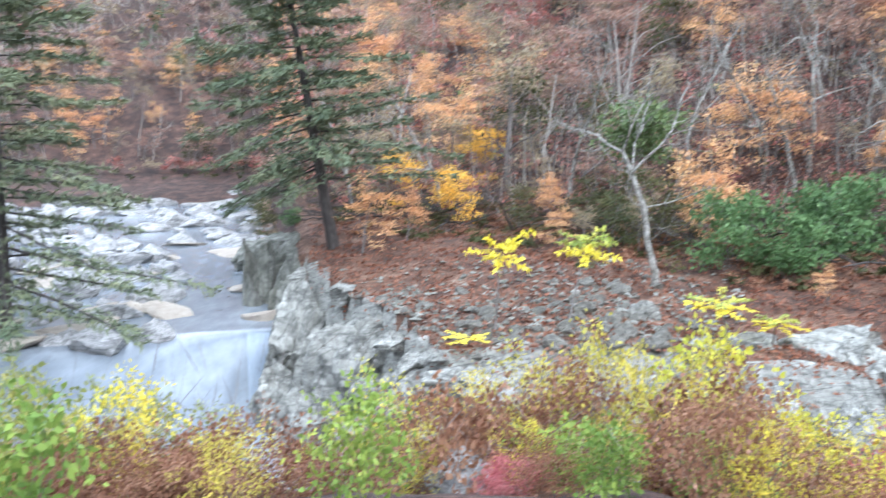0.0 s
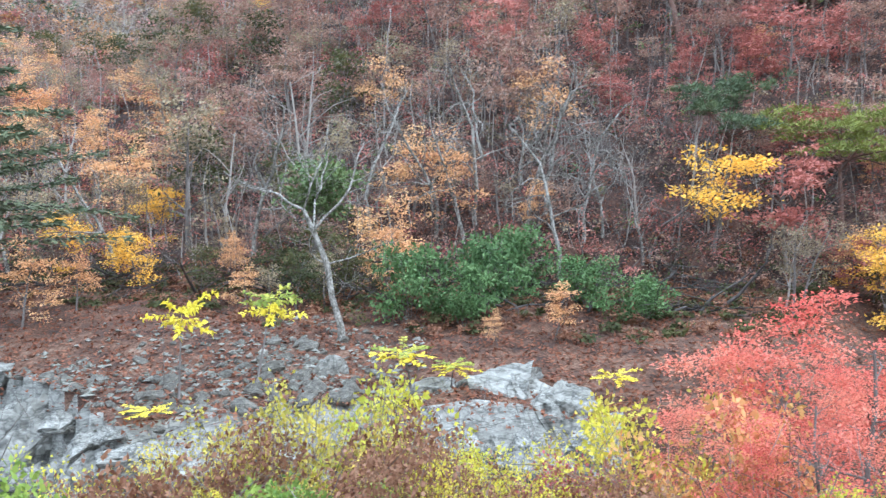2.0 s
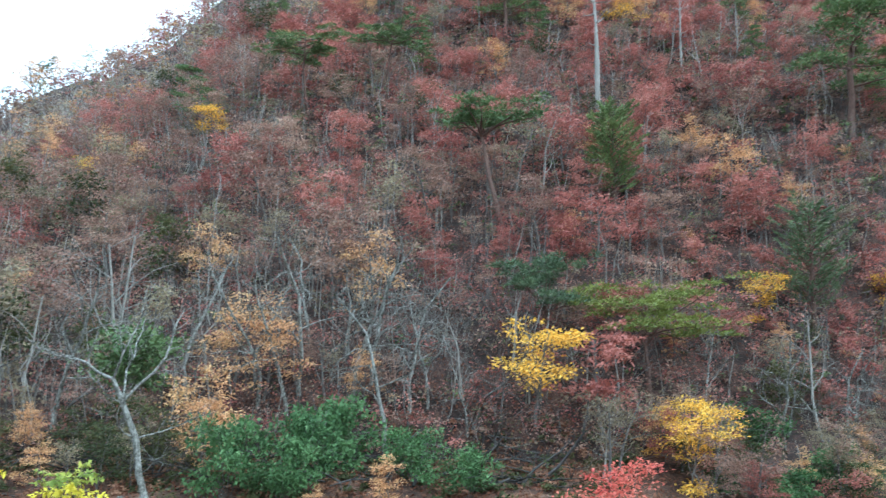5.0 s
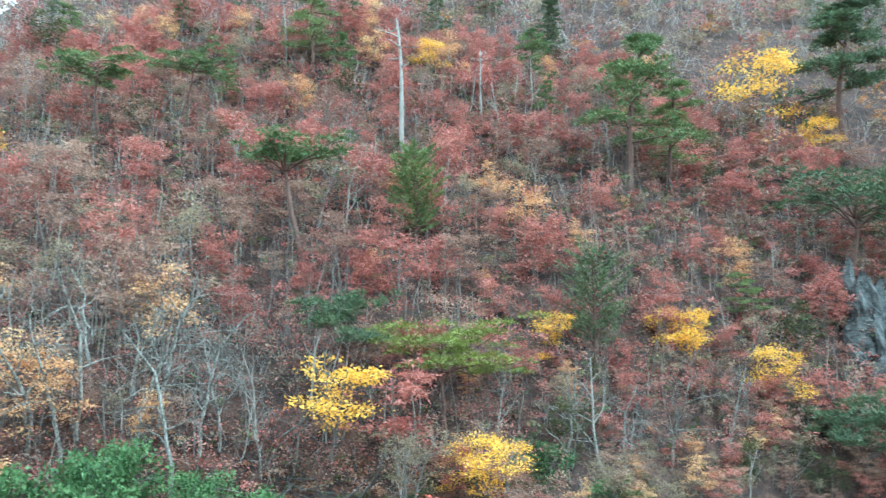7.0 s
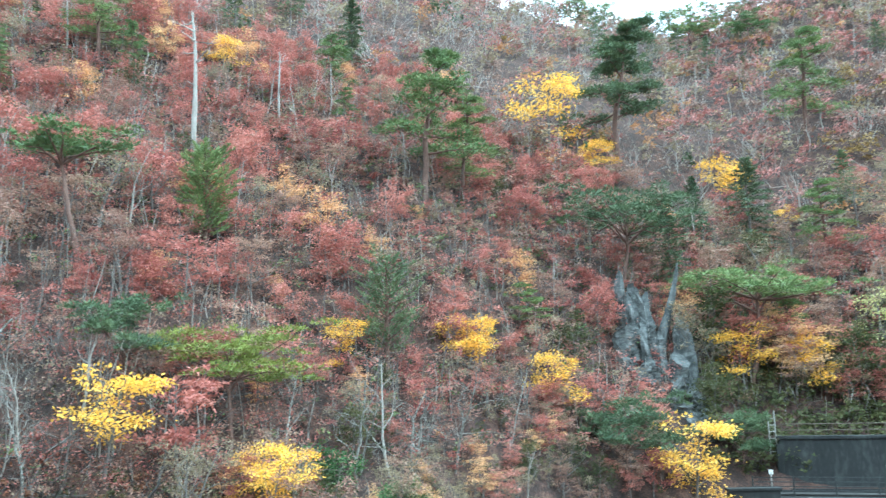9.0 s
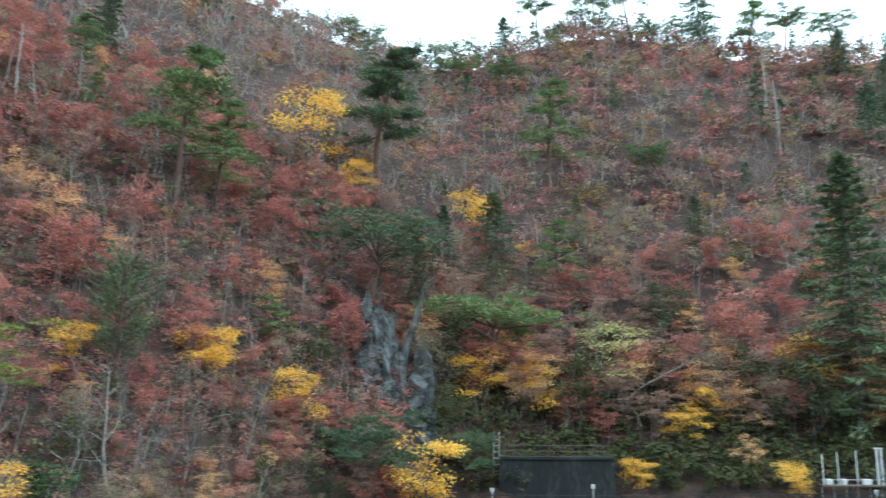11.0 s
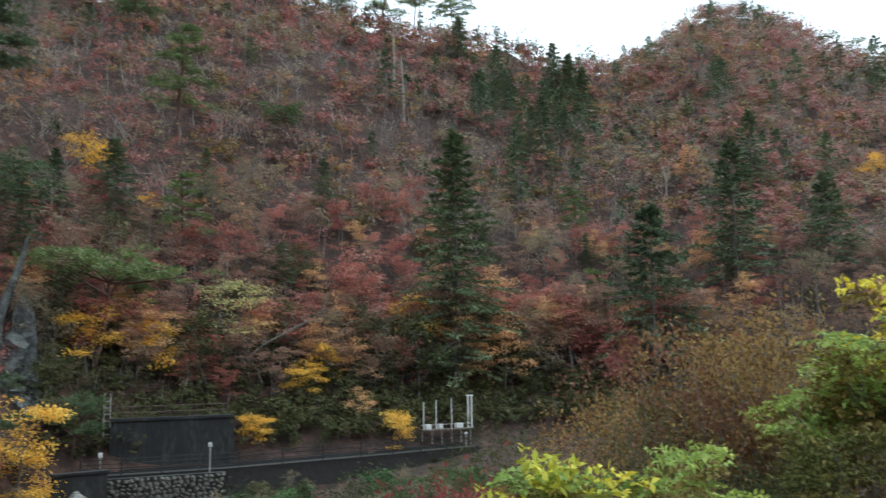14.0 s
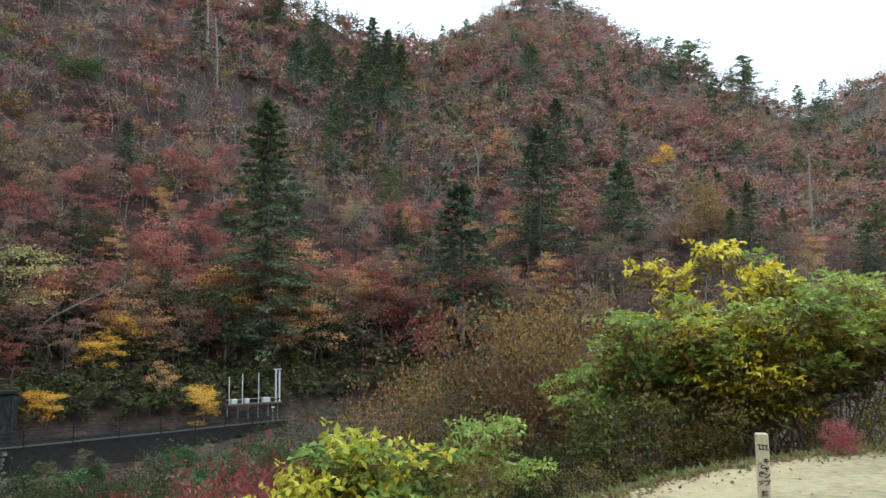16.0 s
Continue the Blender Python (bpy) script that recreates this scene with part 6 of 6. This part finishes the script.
# dry stalks and stems sticking out of the bank's bushes
nrng = np.random.default_rng(93)
sa, sd = np.radians(nrng.uniform(-34, 60, 1500)), nrng.uniform(5.5, 12.5, 1500)
sx, sy = sd * np.sin(sa), sd * np.cos(sa)
sc = np.stack([sx, sy, ground_z(sx, sy) + nrng.uniform(0.2, 1.1, 1500)], 1)
vs, fs = blades(nrng, sc, np.array([0, 0, 1.4]) + nrng.normal(size=sc.shape) * 0.5, 0.5, 0.006, 0.0, 4)
tagged(new("dry_stalks", mesh_of("dry_stalks", vs, fs, BARK)), "dry grey stalks standing among the bank's bushes", "stalks", kind="stuff")
# grey rock beside the stream below the railway
for a, d, z, s in ((79.6, 58, -7.2, 1.7), (80.6, 57, -7.8, 1.5), (78.6, 59, -7.6, 1.6)):
    x, y = polar(a, d)
    boulder(ROCKS, rng, x, y, z - 0.6, s, s, s * 1.6, "stream_rock", "tall grey rock beside the stream", "stream rocks")


# ---- single plants of the terrace ----
rng = random.Random(88)
# two layered conifers by the stream
for k, (x, y, h, lean) in enumerate(((-5.0, 38.3, 17.5, 9), (-17.0, 32.0, 20, -1))):
    ob = fir("tall spreading conifer with mossy layered boughs beside the stream", 700 + k, h, 0.4, 104, 230, 0.34, MOSSNEEDLE, 0.18 if k == 0 else 0.12, 0.25, WETBARK)
    stand(ob, x, y)
    ob.matrix_basis = ob.matrix_basis @ pose(0, 0, 0, 0, -lean, 0)
# forked white-barked tree at the terrace's edge
wood, trng, tips = Wood(), random.Random(713), []
bole = [Vector((0.05, 0, -0.5)), Vector((0.0, 0.05, 0.5)), Vector((-0.28, 0.1, 1.5)), Vector((-0.42, 0.05, 2.6)), Vector((-0.85, 0, 3.7)), Vector((-1.15, 0.1, 4.4))]
wood.limb(bole, [0.15, 0.12, 0.105, 0.1, 0.085, 0.06], 8)
twiggy = dict(levels=3, forks=(0, 7, 6), clear=0.2, ratio=(0.5, 0.5, 0.55), angle=(25, 65), lift=0.02, bend=0.3, steps=(6, 6, 4, 2, 1))
for k, way, long, r in ((5, (-0.75, 0.1, 0.75), 2.6, 0.06), (4, (0.5, -0.1, 1.0), 2.9, 0.065), (4, (0.15, 0.5, 1.0), 3.0, 0.05), (5, (0.05, -0.4, 1.0), 2.4, 0.05), (3, (0.9, 0.2, 0.55), 1.9, 0.04), (3, (-0.9, -0.3, 0.6), 1.7, 0.035), (2, (0.9, -0.2, 0.35), 1.3, 0.03), (4, (-1.0, 0.2, 0.25), 1.9, 0.035)):
    branching(trng, wood, bole[k], Vector(way), long * 1.3, r, 1, tips, twiggy)
ob = thing("white_barked_tree", "leafless crooked tree with mottled white bark on the terrace", "tree")
part("trunk", wood.mesh("white_barked_trunk", WHITEBARK), ob)
stand(ob, 6.93, 27.2, 1.0, -14)
# evergreen rhododendron thicket
RHODO = [broadleaf("rhododendron", "large glossy green rhododendron bush beneath bare trees", "bush", 720 + i, 3.4, GREENLEAF, 40, 0.22, BARK, 0.45, 2, (6, 4), 0.12, (0.5, 0.5), (30, 65), 0.02, 0.12, 0.5, 0.5, 4, 0.014, stems=4, cloud=0.27, keep=0.3) for i in range(2)]
RHODO_AT = [(10.1, 29.2, 3.2, 3.0), (11.6, 28.0, 2.6, 2.6), (12.9, 29.2, 3.4, 3.0), (16.6, 27.6, 2.4, 2.6), (18.4, 26.6, 2.1, 2.4), (15.4, 31.0, 3.6, 3.2)]
for x, y, h, w in RHODO_AT:
    fit_in(RHODO, rng, x, y, h, w)
stand(broadleaf("evergreen_tree", "small round-headed dark evergreen tree", "tree", 730, 7.4, PINENEEDLE, 30, 0.2, BARK, 0.4, 2, (11, 7), 0.5, (0.24, 0.5), cloud=0.42, keep=0.6, bend=0.3), 8.4, 37.0)
for family, a, d, h in ((DARKWOOD, 11.2, 33, 2.8), (DARKWOOD, 14.4, 34, 3.0), (DARKWOOD, 12.4, 35, 3.2), (DARKWOOD, 9.8, 37, 2.8), (BROWN, 9.6, 32, 2.2), (ORANGE, 8.2, 34, 2.3), (DARKWOOD, 5.2, 38, 2.4), (BROWN, 13.2, 33, 2.4), (ORANGE, 17.5, 35, 4.4), (ORANGE, 18.6, 34, 4.0)):
    fit_in(family, rng, *polar(a, d), h)
# yellow saplings with feathered leaves
SAPLING = [ailanthus("yellow_sapling", "slim sapling topped by a rosette of yellow feathered leaves", "sapling", 740 + i, 2.4, (9, 14, 13)[i], 0.95, 16, 0.16, SAPLEAF, 1, group="yellow saplings", top_mat=(SAPLEAF, LIMELEAF, LIMELEAF)[i]) for i in range(3)]
for k, (x, y, h) in enumerate(((1.5, 24.1, 4.15), (3.55, 23.9, 3.3), (7.7, 22.3, 1.8), (0.75, 22.6, 0.7), (8.9, 22.3, 1.6), (12.6, 19.6, 1.6))):
    proto = SAPLING[(0, 1, 2, 0, 1, 0)[k]]
    hh = h / 2.6
    if k < 3:
        stand(proto, x, y, 1.0, 40 * k, tall=hh)
    else:
        plant(proto, x, y, 0.75, 70 * k, hh)
# fallen leaves on the terrace
nrng = np.random.default_rng(91)
fa, fd = np.radians(nrng.uniform(-9, 52, 30000)), nrng.uniform(21.8, 44, 30000)
fx, fy = fd * np.sin(fa), fd * np.cos(fa)
fc = np.stack([fx, fy, ground_z(fx, fy) + nrng.uniform(0.01, 0.07, 30000)], 1)
vs, fs = blades(nrng, fc, nrng.normal(size=fc.shape) * np.array([1, 1, 0.2]), 0.14, 0.11, 0.75, 3)
tagged(new("fallen_leaves", mesh_of("fallen_leaves", vs, fs, FALLENLEAF)), "fallen russet leaves strewn over the stony terrace", "leaves", kind="stuff")


# low brush and dry shrubs on the terrace and along the slope's foot
for name, label, mat, seed, count, leaf in (("terrace_brush", "low dry brown brush along the slope's foot", DRYLEAF, 341, 330, 0.12), ("terrace_scrub", "low dark evergreen scrub along the slope's foot", DARKOLIVE, 342, 260, 0.14)):
    brng = np.random.default_rng(seed)
    ba = brng.uniform(-8, 46, count)
    bd = np.interp(ba, LAND[:, 0], LAND[:, 5]) - brng.triangular(-3, 1, 9, count)
    bx, by = bd * np.sin(np.radians(ba)), bd * np.cos(np.radians(ba))
    bs = brng.uniform(0.25, 0.8, count)
    vs, fs = domes(brng, np.stack([bx, by, ground_z(bx, by) + bs * 0.25], 1), bs, bs * 0.7, 80, np.full(count, leaf), 0.7, 0.5, 8, 0.2, 0.1, 0.8)
    tagged(new(name, mesh_of(name, vs, fs, mat)), label, "undergrowth", kind="stuff")
# and over the lower slope
fa = np.radians(nrng.uniform(-5, 100, 16000))
fd = np.interp(np.degrees(fa), LAND[:, 0], LAND[:, 5]) + nrng.uniform(0, 34, 16000)
fx, fy = fd * np.sin(fa), fd * np.cos(fa)
fc = np.stack([fx, fy, ground_z(fx, fy) + nrng.uniform(0.02, 0.12, 16000)], 1)
vs, fs = blades(nrng, fc, nrng.normal(size=fc.shape) * np.array([1, 1, 0.4]), 0.17, 0.13, 0.6, 3)
tagged(new("slope_leaves", mesh_of("slope_leaves", vs, fs, FALLENLEAF)), "fallen russet leaves lying thick on the lower slope", "leaves", kind="stuff")


# ---- railway on the far bank ----
def box(bm, size, at, turn=0.0, bevel=0.0):
    r = bmesh.ops.create_cube(bm, size=1, matrix=pose(*at, 0, 0, turn) @ Matrix.Diagonal((*size, 1)))
    if bevel:
        edges = {e for v in r["verts"] for e in v.link_edges}
        bmesh.ops.bevel(bm, geom=list(edges), offset=bevel, segments=1, affect="EDGES")


def rod(bm, p, q, r, sides=8):
    p, q = Vector(p), Vector(q)
    m = Matrix.Translation((p + q) / 2) @ (q - p).to_track_quat("Z", "Y").to_matrix().to_4x4()
    bmesh.ops.create_cone(bm, cap_ends=True, segments=sides, radius1=r, radius2=r, depth=(q - p).length, matrix=m)


def piece(name, build, mat, parent, label=""):
    bm = bmesh.new()
    build(bm)
    me = bpy.data.meshes.new(name)
    bm.to_mesh(me)
    bm.free()
    me.materials.append(mat)
    return part(name, me, parent, label)


RAIL_Z = -6.6
WALL_A, WALL_B = Vector((*polar(81.2, 78.2), 0)), Vector((*polar(88.3, 79.6), 0))
along = (WALL_B - WALL_A).normalized()
wall_turn = math.degrees(math.atan2(along.y, along.x))
wall_len = (WALL_B - WALL_A).length
mid = (WALL_A + WALL_B) / 2
back = Vector((-along.y, along.x, 0))
back = back if back.dot(mid) > 0 else -back

portal = tagged(new("tunnel_wall"), "stained concrete wall beside the railway, darkened for shade, with a coping", "wall", kind="structure")
piece("face", lambda bm: box(bm, (wall_len, 0.6, 4.4), (mid.x, mid.y, RAIL_Z + 1.8), wall_turn, 0.03), CONCRETE, portal)
piece("coping", lambda bm: box(bm, (wall_len + 0.4, 0.9, 0.28), (mid.x, mid.y, RAIL_Z + 4.16), wall_turn, 0.03), CONCRETE, portal)
for s in (-0.5, 0.5):
    e = mid + along * (wall_len * s) + back * 1.6
    piece("wing", lambda bm, e=e: box(bm, (0.5, 4.0, 4.0), (e.x, e.y, RAIL_Z + 1.6), wall_turn, 0.03), CONCRETE, portal)

railing = thing("railing", "rusty pipe railing along the top of the concrete wall", "railing")
for k in range(8):
    p = WALL_A + along * (0.3 + k * (wall_len - 0.6) / 7)
    piece("post", lambda bm, p=p: rod(bm, (p.x, p.y, RAIL_Z + 4.3), (p.x, p.y, RAIL_Z + 5.3), 0.04), RUST, railing)
for h in (4.75, 5.25):
    a0, b0 = WALL_A + along * 0.2, WALL_B - along * 0.2
    piece("rail", lambda bm, h=h: rod(bm, (a0.x, a0.y, RAIL_Z + h), (b0.x, b0.y, RAIL_Z + h), 0.035), RUST, railing)
ladder = thing("ladder", "pale steel ladder rails at the end of the wall", "ladder")
for s in (-0.7, -0.2):
    p = WALL_A + along * s
    piece("stile", lambda bm, p=p: rod(bm, (p.x, p.y, RAIL_Z + 2.8), (p.x, p.y, RAIL_Z + 6.4), 0.05), PIPE, ladder)
for k in range(6):
    p, q = WALL_A + along * -0.7, WALL_A + along * -0.2
    piece("rung", lambda bm, k=k: rod(bm, (p.x, p.y, RAIL_Z + 3 + 0.55 * k), (q.x, q.y, RAIL_Z + 3 + 0.55 * k), 0.03, 6), PIPE, ladder)

# trackside: ballast shelf, rails, cable runs on posts
TRACK = [Vector((*polar(a, d), 0)) for a, d in ((79.5, 75.2), (88, 76.6), (97.5, 83.2), (104, 90.8))]
BALLAST = noise_material("dark_ballast", [(0.3, (0.015, 0.014, 0.013)), (0.7, (0.06, 0.055, 0.05))], 3, 6, 0.95, 0.8)


def strip(bm, pts, half, z0, z1, shift=0.0):
    """A ribbon with thickness that follows the track."""
    rows = []
    for k, p in enumerate(pts):
        w = (pts[min(k + 1, len(pts) - 1)] - pts[max(k - 1, 0)]).normalized()
        nrm = Vector((-w.y, w.x, 0))
        nrm = nrm if nrm.dot(p) > 0 else -nrm
        q = p + nrm * shift
        rows.append([bm.verts.new((*(q + nrm * s).xy, z)) for s, z in ((-half, z0), (half, z0), (half, z1), (-half, z1))])
    for r, s in zip(rows, rows[1:]):
        for i in range(4):
            bm.faces.new((r[i], r[(i + 1) % 4], s[(i + 1) % 4], s[i]))
    bm.faces.new(rows[0])
    bm.faces.new(rows[-1][::-1])
    bmesh.ops.recalc_face_normals(bm, faces=bm.faces)


track = tagged(new("railway"), "single railway track on a ballast shelf along the far bank", "railway", kind="structure")
piece("ballast", lambda bm: strip(bm, TRACK, 1.7, RAIL_Z - 2.2, RAIL_Z, 0.6), BALLAST, track)
for s in (0.3, 1.37):
    piece("rail", lambda bm, s=s: strip(bm, TRACK, 0.035, RAIL_Z, RAIL_Z + 0.18, s), BLACK, track)
fence = thing("cable_fence", "row of dark cables on short posts beside the track", "fence")
for h in (0.25, 0.6, 0.95, 1.3):
    piece("cable", lambda bm, h=h: strip(bm, TRACK, 0.04, RAIL_Z + h, RAIL_Z + h + 0.07, -1.7), BLACK, fence)
for k in range(12):
    s = k / 11 * (len(TRACK) - 1)
    i = min(int(s), len(TRACK) - 2)
    p = TRACK[i].lerp(TRACK[i + 1], s - i) * 0.978
    piece("post", lambda bm, p=p: box(bm, (0.12, 0.12, 1.5), (p.x, p.y, RAIL_Z + 0.7), 0, 0.01), BLACK, fence)
for a, d, h in ((80.6, 74.0, 1.7), (87.1, 74.6, 2.1), (103.6, 89.6, 1.3)):
    x, y = polar(a, d)
    m = thing("track_marker", "white trackside marker board on a thin post", "sign", "track markers")
    piece("post", lambda bm: rod(bm, (x, y, RAIL_Z - 0.5), (x, y, RAIL_Z + h), 0.06), PIPE, m)
    piece("board", lambda bm: box(bm, (0.32, 0.08, 0.36), (x, y, RAIL_Z + h), -a, 0.01), WHITE, m)

# rubble retaining wall below the track
rng = random.Random(97)
rubble = tagged(new("rubble_wall"), "old retaining wall of rough pale stones below the railway", "wall", kind="structure")
RW_A, RW_B = Vector((*polar(80.6, 72.6), 0)), Vector((*polar(88.1, 73.9), 0))
rw = (RW_B - RW_A).normalized()
rw_turn = math.degrees(math.atan2(rw.y, rw.x))
rmid = (RW_A + RW_B) / 2
piece("core", lambda bm: box(bm, ((RW_B - RW_A).length, 0.8, 4.6), (rmid.x, rmid.y, RAIL_Z - 2.35), rw_turn), CONCRETE, rubble)
STONES = [rock_mesh("stone", 460 + i, (0.34, 0.2, 0.26), TERRACESTONE, 2, 0.18) for i in range(4)]
front = Vector((-rw.y, rw.x, 0))
front = front if front.dot(rmid) < 0 else -front
for row in range(12):
    u = rng.uniform(0, 0.3)
    while u < (RW_B - RW_A).length - 0.2:
        p = RW_A + rw * u + front * 0.42
        st = part("stone", rng.choice(STONES), rubble)
        s = rng.uniform(0.5, 0.9)
        st.matrix_basis = pose(p.x, p.y, RAIL_Z - 0.25 - row * 0.34 + rng.uniform(-0.08, 0.08), 0, rng.uniform(-25, 25), rw_turn) @ Matrix.Diagonal((s, 1, s, 1))
        u += rng.uniform(0.36, 0.58)
# concrete ledge beside the rubble wall
ledge = tagged(new("retaining_ledge"), "low concrete retaining wall with a pale weathered coping", "wall", kind="structure")
LE_A, LE_B = Vector((*polar(78.0, 69.6), 0)), Vector((*polar(81.0, 70.8), 0))
le = (LE_B - LE_A).normalized()
le_turn, lmid = math.degrees(math.atan2(le.y, le.x)), (LE_A + LE_B) / 2
piece("face", lambda bm: box(bm, ((LE_B - LE_A).length, 0.6, 4.2), (lmid.x, lmid.y, -8.05), le_turn, 0.03), CONCRETE, ledge)
piece("coping", lambda bm: box(bm, ((LE_B - LE_A).length + 0.2, 0.85, 0.22), (lmid.x, lmid.y, -5.83), le_turn, 0.03), CONCRETE, ledge)
# drain outlet in a dark concrete block
drain = thing("drain_outlet", "dark concrete culvert block with a round pipe mouth", "culvert")
dx, dy = polar(87.9, 70.5)
piece("block", lambda bm: box(bm, (2.6, 1.6, 1.9), (dx, dy, -9.2), rw_turn, 0.04), CONCRETE, drain)
piece("pipe", lambda bm: rod(bm, (dx - 0.9, dy, -9.3), (dx + 0.4, dy, -9.3), 0.55, 20), BLACK, drain)

# signal stage with slim masts and cabinets
stage = thing("signal_stage", "raised steel signal stage with slim masts beside the track", "signal equipment")
SX, SY = polar(102.2, 97.5)
sway = Vector((*polar(104.0, 92.6), 0)) - Vector((*polar(100.6, 89.6), 0))
s0 = Vector((*polar(100.6, 89.6), 0))
SZ = -4.95
deck = s0 + sway * 0.5
st_turn = math.degrees(math.atan2(sway.y, sway.x))
piece("deck", lambda bm: box(bm, (sway.length, 1.4, 0.15), (deck.x, deck.y, SZ), st_turn, 0.02), RUST, stage)
for k in range(6):
    p = s0 + sway * (0.03 + 0.188 * k)
    piece("leg", lambda bm, p=p: rod(bm, (p.x, p.y, SZ - 2.2), (p.x, p.y, SZ), 0.06), PIPE, stage)
for f, h in ((0.06, 2.9), (0.3, 3.15), (0.6, 3.25), (0.93, 3.45), (1.0, 3.35)):
    p = s0 + sway * f
    piece("mast", lambda bm, p=p, h=h: rod(bm, (p.x, p.y, SZ), (p.x, p.y, SZ + h), 0.055 if f < 0.9 else 0.1), WHITE, stage)
p = s0 + sway * 0.96
piece("crossarm", lambda bm: box(bm, (0.9, 0.12, 0.12), (p.x, p.y, SZ + 3.45), st_turn, 0.01), WHITE, stage)
for f, w in ((0.14, 0.6), (0.38, 0.4), (0.74, 0.8)):
    p = s0 + sway * f
    piece("cabinet", lambda bm, p=p, w=w: box(bm, (w, 0.5, 0.5), (p.x, p.y, SZ + 0.36), st_turn, 0.03), WHITE, stage)
p, q = s0, s0 + sway
piece("handrail", lambda bm: rod(bm, (p.x, p.y, SZ + 0.55), (q.x, q.y, SZ + 0.55), 0.035), PIPE, stage)

# arching dead branch over the slope
wood = Wood()
bx, by, bz = 93.0, 1.0, 2.0
arch = [Vector((bx, by + 0.9, bz + 0.2)), Vector((bx, by + 0.2, bz + 0.9)), Vector((bx - 0.5, by - 1.4, bz + 2.2)), Vector((bx - 0.8, by - 3.4, bz + 3.3)), Vector((bx - 1, by - 5.6, bz + 4.4)), Vector((bx - 1, by - 7.4, bz + 5.6))]
wood.limb(arch, [0.06, 0.1, 0.1, 0.085, 0.06, 0.025], 6)
wood.limb([arch[1], Vector((bx, by - 1.0, bz - 0.6)), Vector((bx, by - 1.6, bz - 2.6)), Vector((bx, by - 1.9, bz - 4.2))], [0.11, 0.09, 0.07, 0.03], 5)
for k, (i, v) in enumerate(((2, (0, -1, 1.4)), (3, (0.2, -1, 0.3)), (3, (0, -0.5, 1.6)), (4, (0, -1, 0.2)), (4, (0, -0.3, 1)), (2, (0, 0.3, 1)), (5, (0, -1, 0.6)), (5, (0, -1, -0.2)), (3, (0, -1, -0.5)))):
    tw = wander(rng, arch[i], Vector(v), rng.uniform(1.4, 2.8), 4, 0.2)
    wood.limb(tw, [0.05, 0.045, 0.035, 0.02, 0.01], 4)
    for q in (1, 2, 3, 3):
        sub_twig = wander(rng, tw[q], Vector(v) + Vector((rng.gauss(0, 0.6), rng.gauss(0, 0.8), rng.gauss(0, 0.8))), rng.uniform(0.6, 1.4), 3, 0.25)
        wood.limb(sub_twig, [0.03, 0.025, 0.018, 0.008], 3)
ob = thing("arching_dead_tree", "bleached dead tree arching sideways over the slope", "tree")
part("trunk", wood.mesh("arching_trunk", WHITEBARK), ob)

# ---- the lot: marker stake and verge ----
stake = thing("marker_stake", "short pale wooden stake with painted black characters", "stake")
kx, ky = 0.317 + 6.5 * math.sin(radians(134.9)), -0.494 + 6.5 * math.cos(radians(134.9))
piece("post", lambda bm: box(bm, (0.085, 0.085, 1.05), (kx, ky, 0.345), -134.8 + 6, 0.008), POSTWOOD, stake)
turn_m = pose(kx, ky, 0, 0, 0, -134.8 + 6)
for k, (u, z, w, h) in enumerate(((-0.028, 0.795, 0.02, 0.008), (-0.026, 0.78, 0.008, 0.026), (-0.018, 0.763, 0.018, 0.007), (0.004, 0.792, 0.018, 0.008), (0.0, 0.775, 0.007, 0.028), (0.006, 0.762, 0.018, 0.007), (0.03, 0.79, 0.016, 0.008), (0.028, 0.773, 0.007, 0.026), (0.034, 0.76, 0.016, 0.007))):
    c = turn_m @ Vector((u * 0.85, -0.0445, z))
    piece("bar", lambda bm, c=c, w=w, h=h: box(bm, (w, 0.004, h), (c.x, c.y, c.z), -134.8 + 6), INK, stake, "painted black character stroke" if k == 0 else "")
for words, u, top, tall in (("キャンプ", 0.022, 0.715, 0.05), ("たき火", -0.02, 0.69, 0.058), ("禁止", 0.0, 0.5, 0.06)):
    for k, sign in enumerate(words):
        letter = bpy.data.curves.new("character", "FONT")
        letter.body, letter.size, letter.extrude = sign, 0.046, 0.001
        letter.align_x, letter.offset = "CENTER", 0.0016
        letter.materials.append(INK)
        o = part("character", letter, stake)
        o.matrix_basis = turn_m @ pose(u * 0.85, -0.0435, top - tall * (k + 1), 90, 0, 0)
nrng = np.random.default_rng(95)
ga = np.radians(nrng.uniform(112, 150, 9000))
edge = np.interp(np.degrees(ga), LAND[:, 0], LAND[:, 1])
gd = edge + nrng.normal(size=9000) * 0.45 + 0.45
gx, gy = gd * np.sin(ga), gd * np.cos(ga)
gc = np.stack([gx, gy, ground_z(gx, gy) - 0.02], 1)
vs, fs = blades(nrng, gc, np.array([0, 0, 1.0]) + nrng.normal(size=gc.shape) * 0.9, 0.11, 0.04, 0.6, 4)
tagged(new("verge_grass", mesh_of("verge_grass", vs, fs, WEED)), "fringe of short green weeds along the lot", "grass", kind="stuff")
la, ld = np.radians(nrng.uniform(114, 150, 4200)), nrng.uniform(7, 14, 4200)
ld[150:] = np.interp(np.degrees(la[150:]), LAND[:, 0], LAND[:, 1]) - np.abs(nrng.normal(size=4050)) * 0.55 + 0.4
lx, ly = ld * np.sin(la), ld * np.cos(la)
lc = np.stack([lx, ly, ground_z(lx, ly) + 0.012], 1)
vs, fs = blades(nrng, lc, nrng.normal(size=lc.shape) * np.array([1, 1, 0.25]), 0.05, 0.035, 0.85, 4)
tagged(new("lot_leaves", mesh_of("lot_leaves", vs, fs, DRYLEAF)), "dry brown leaves scattered on the dirt lot", "leaves", kind="stuff")
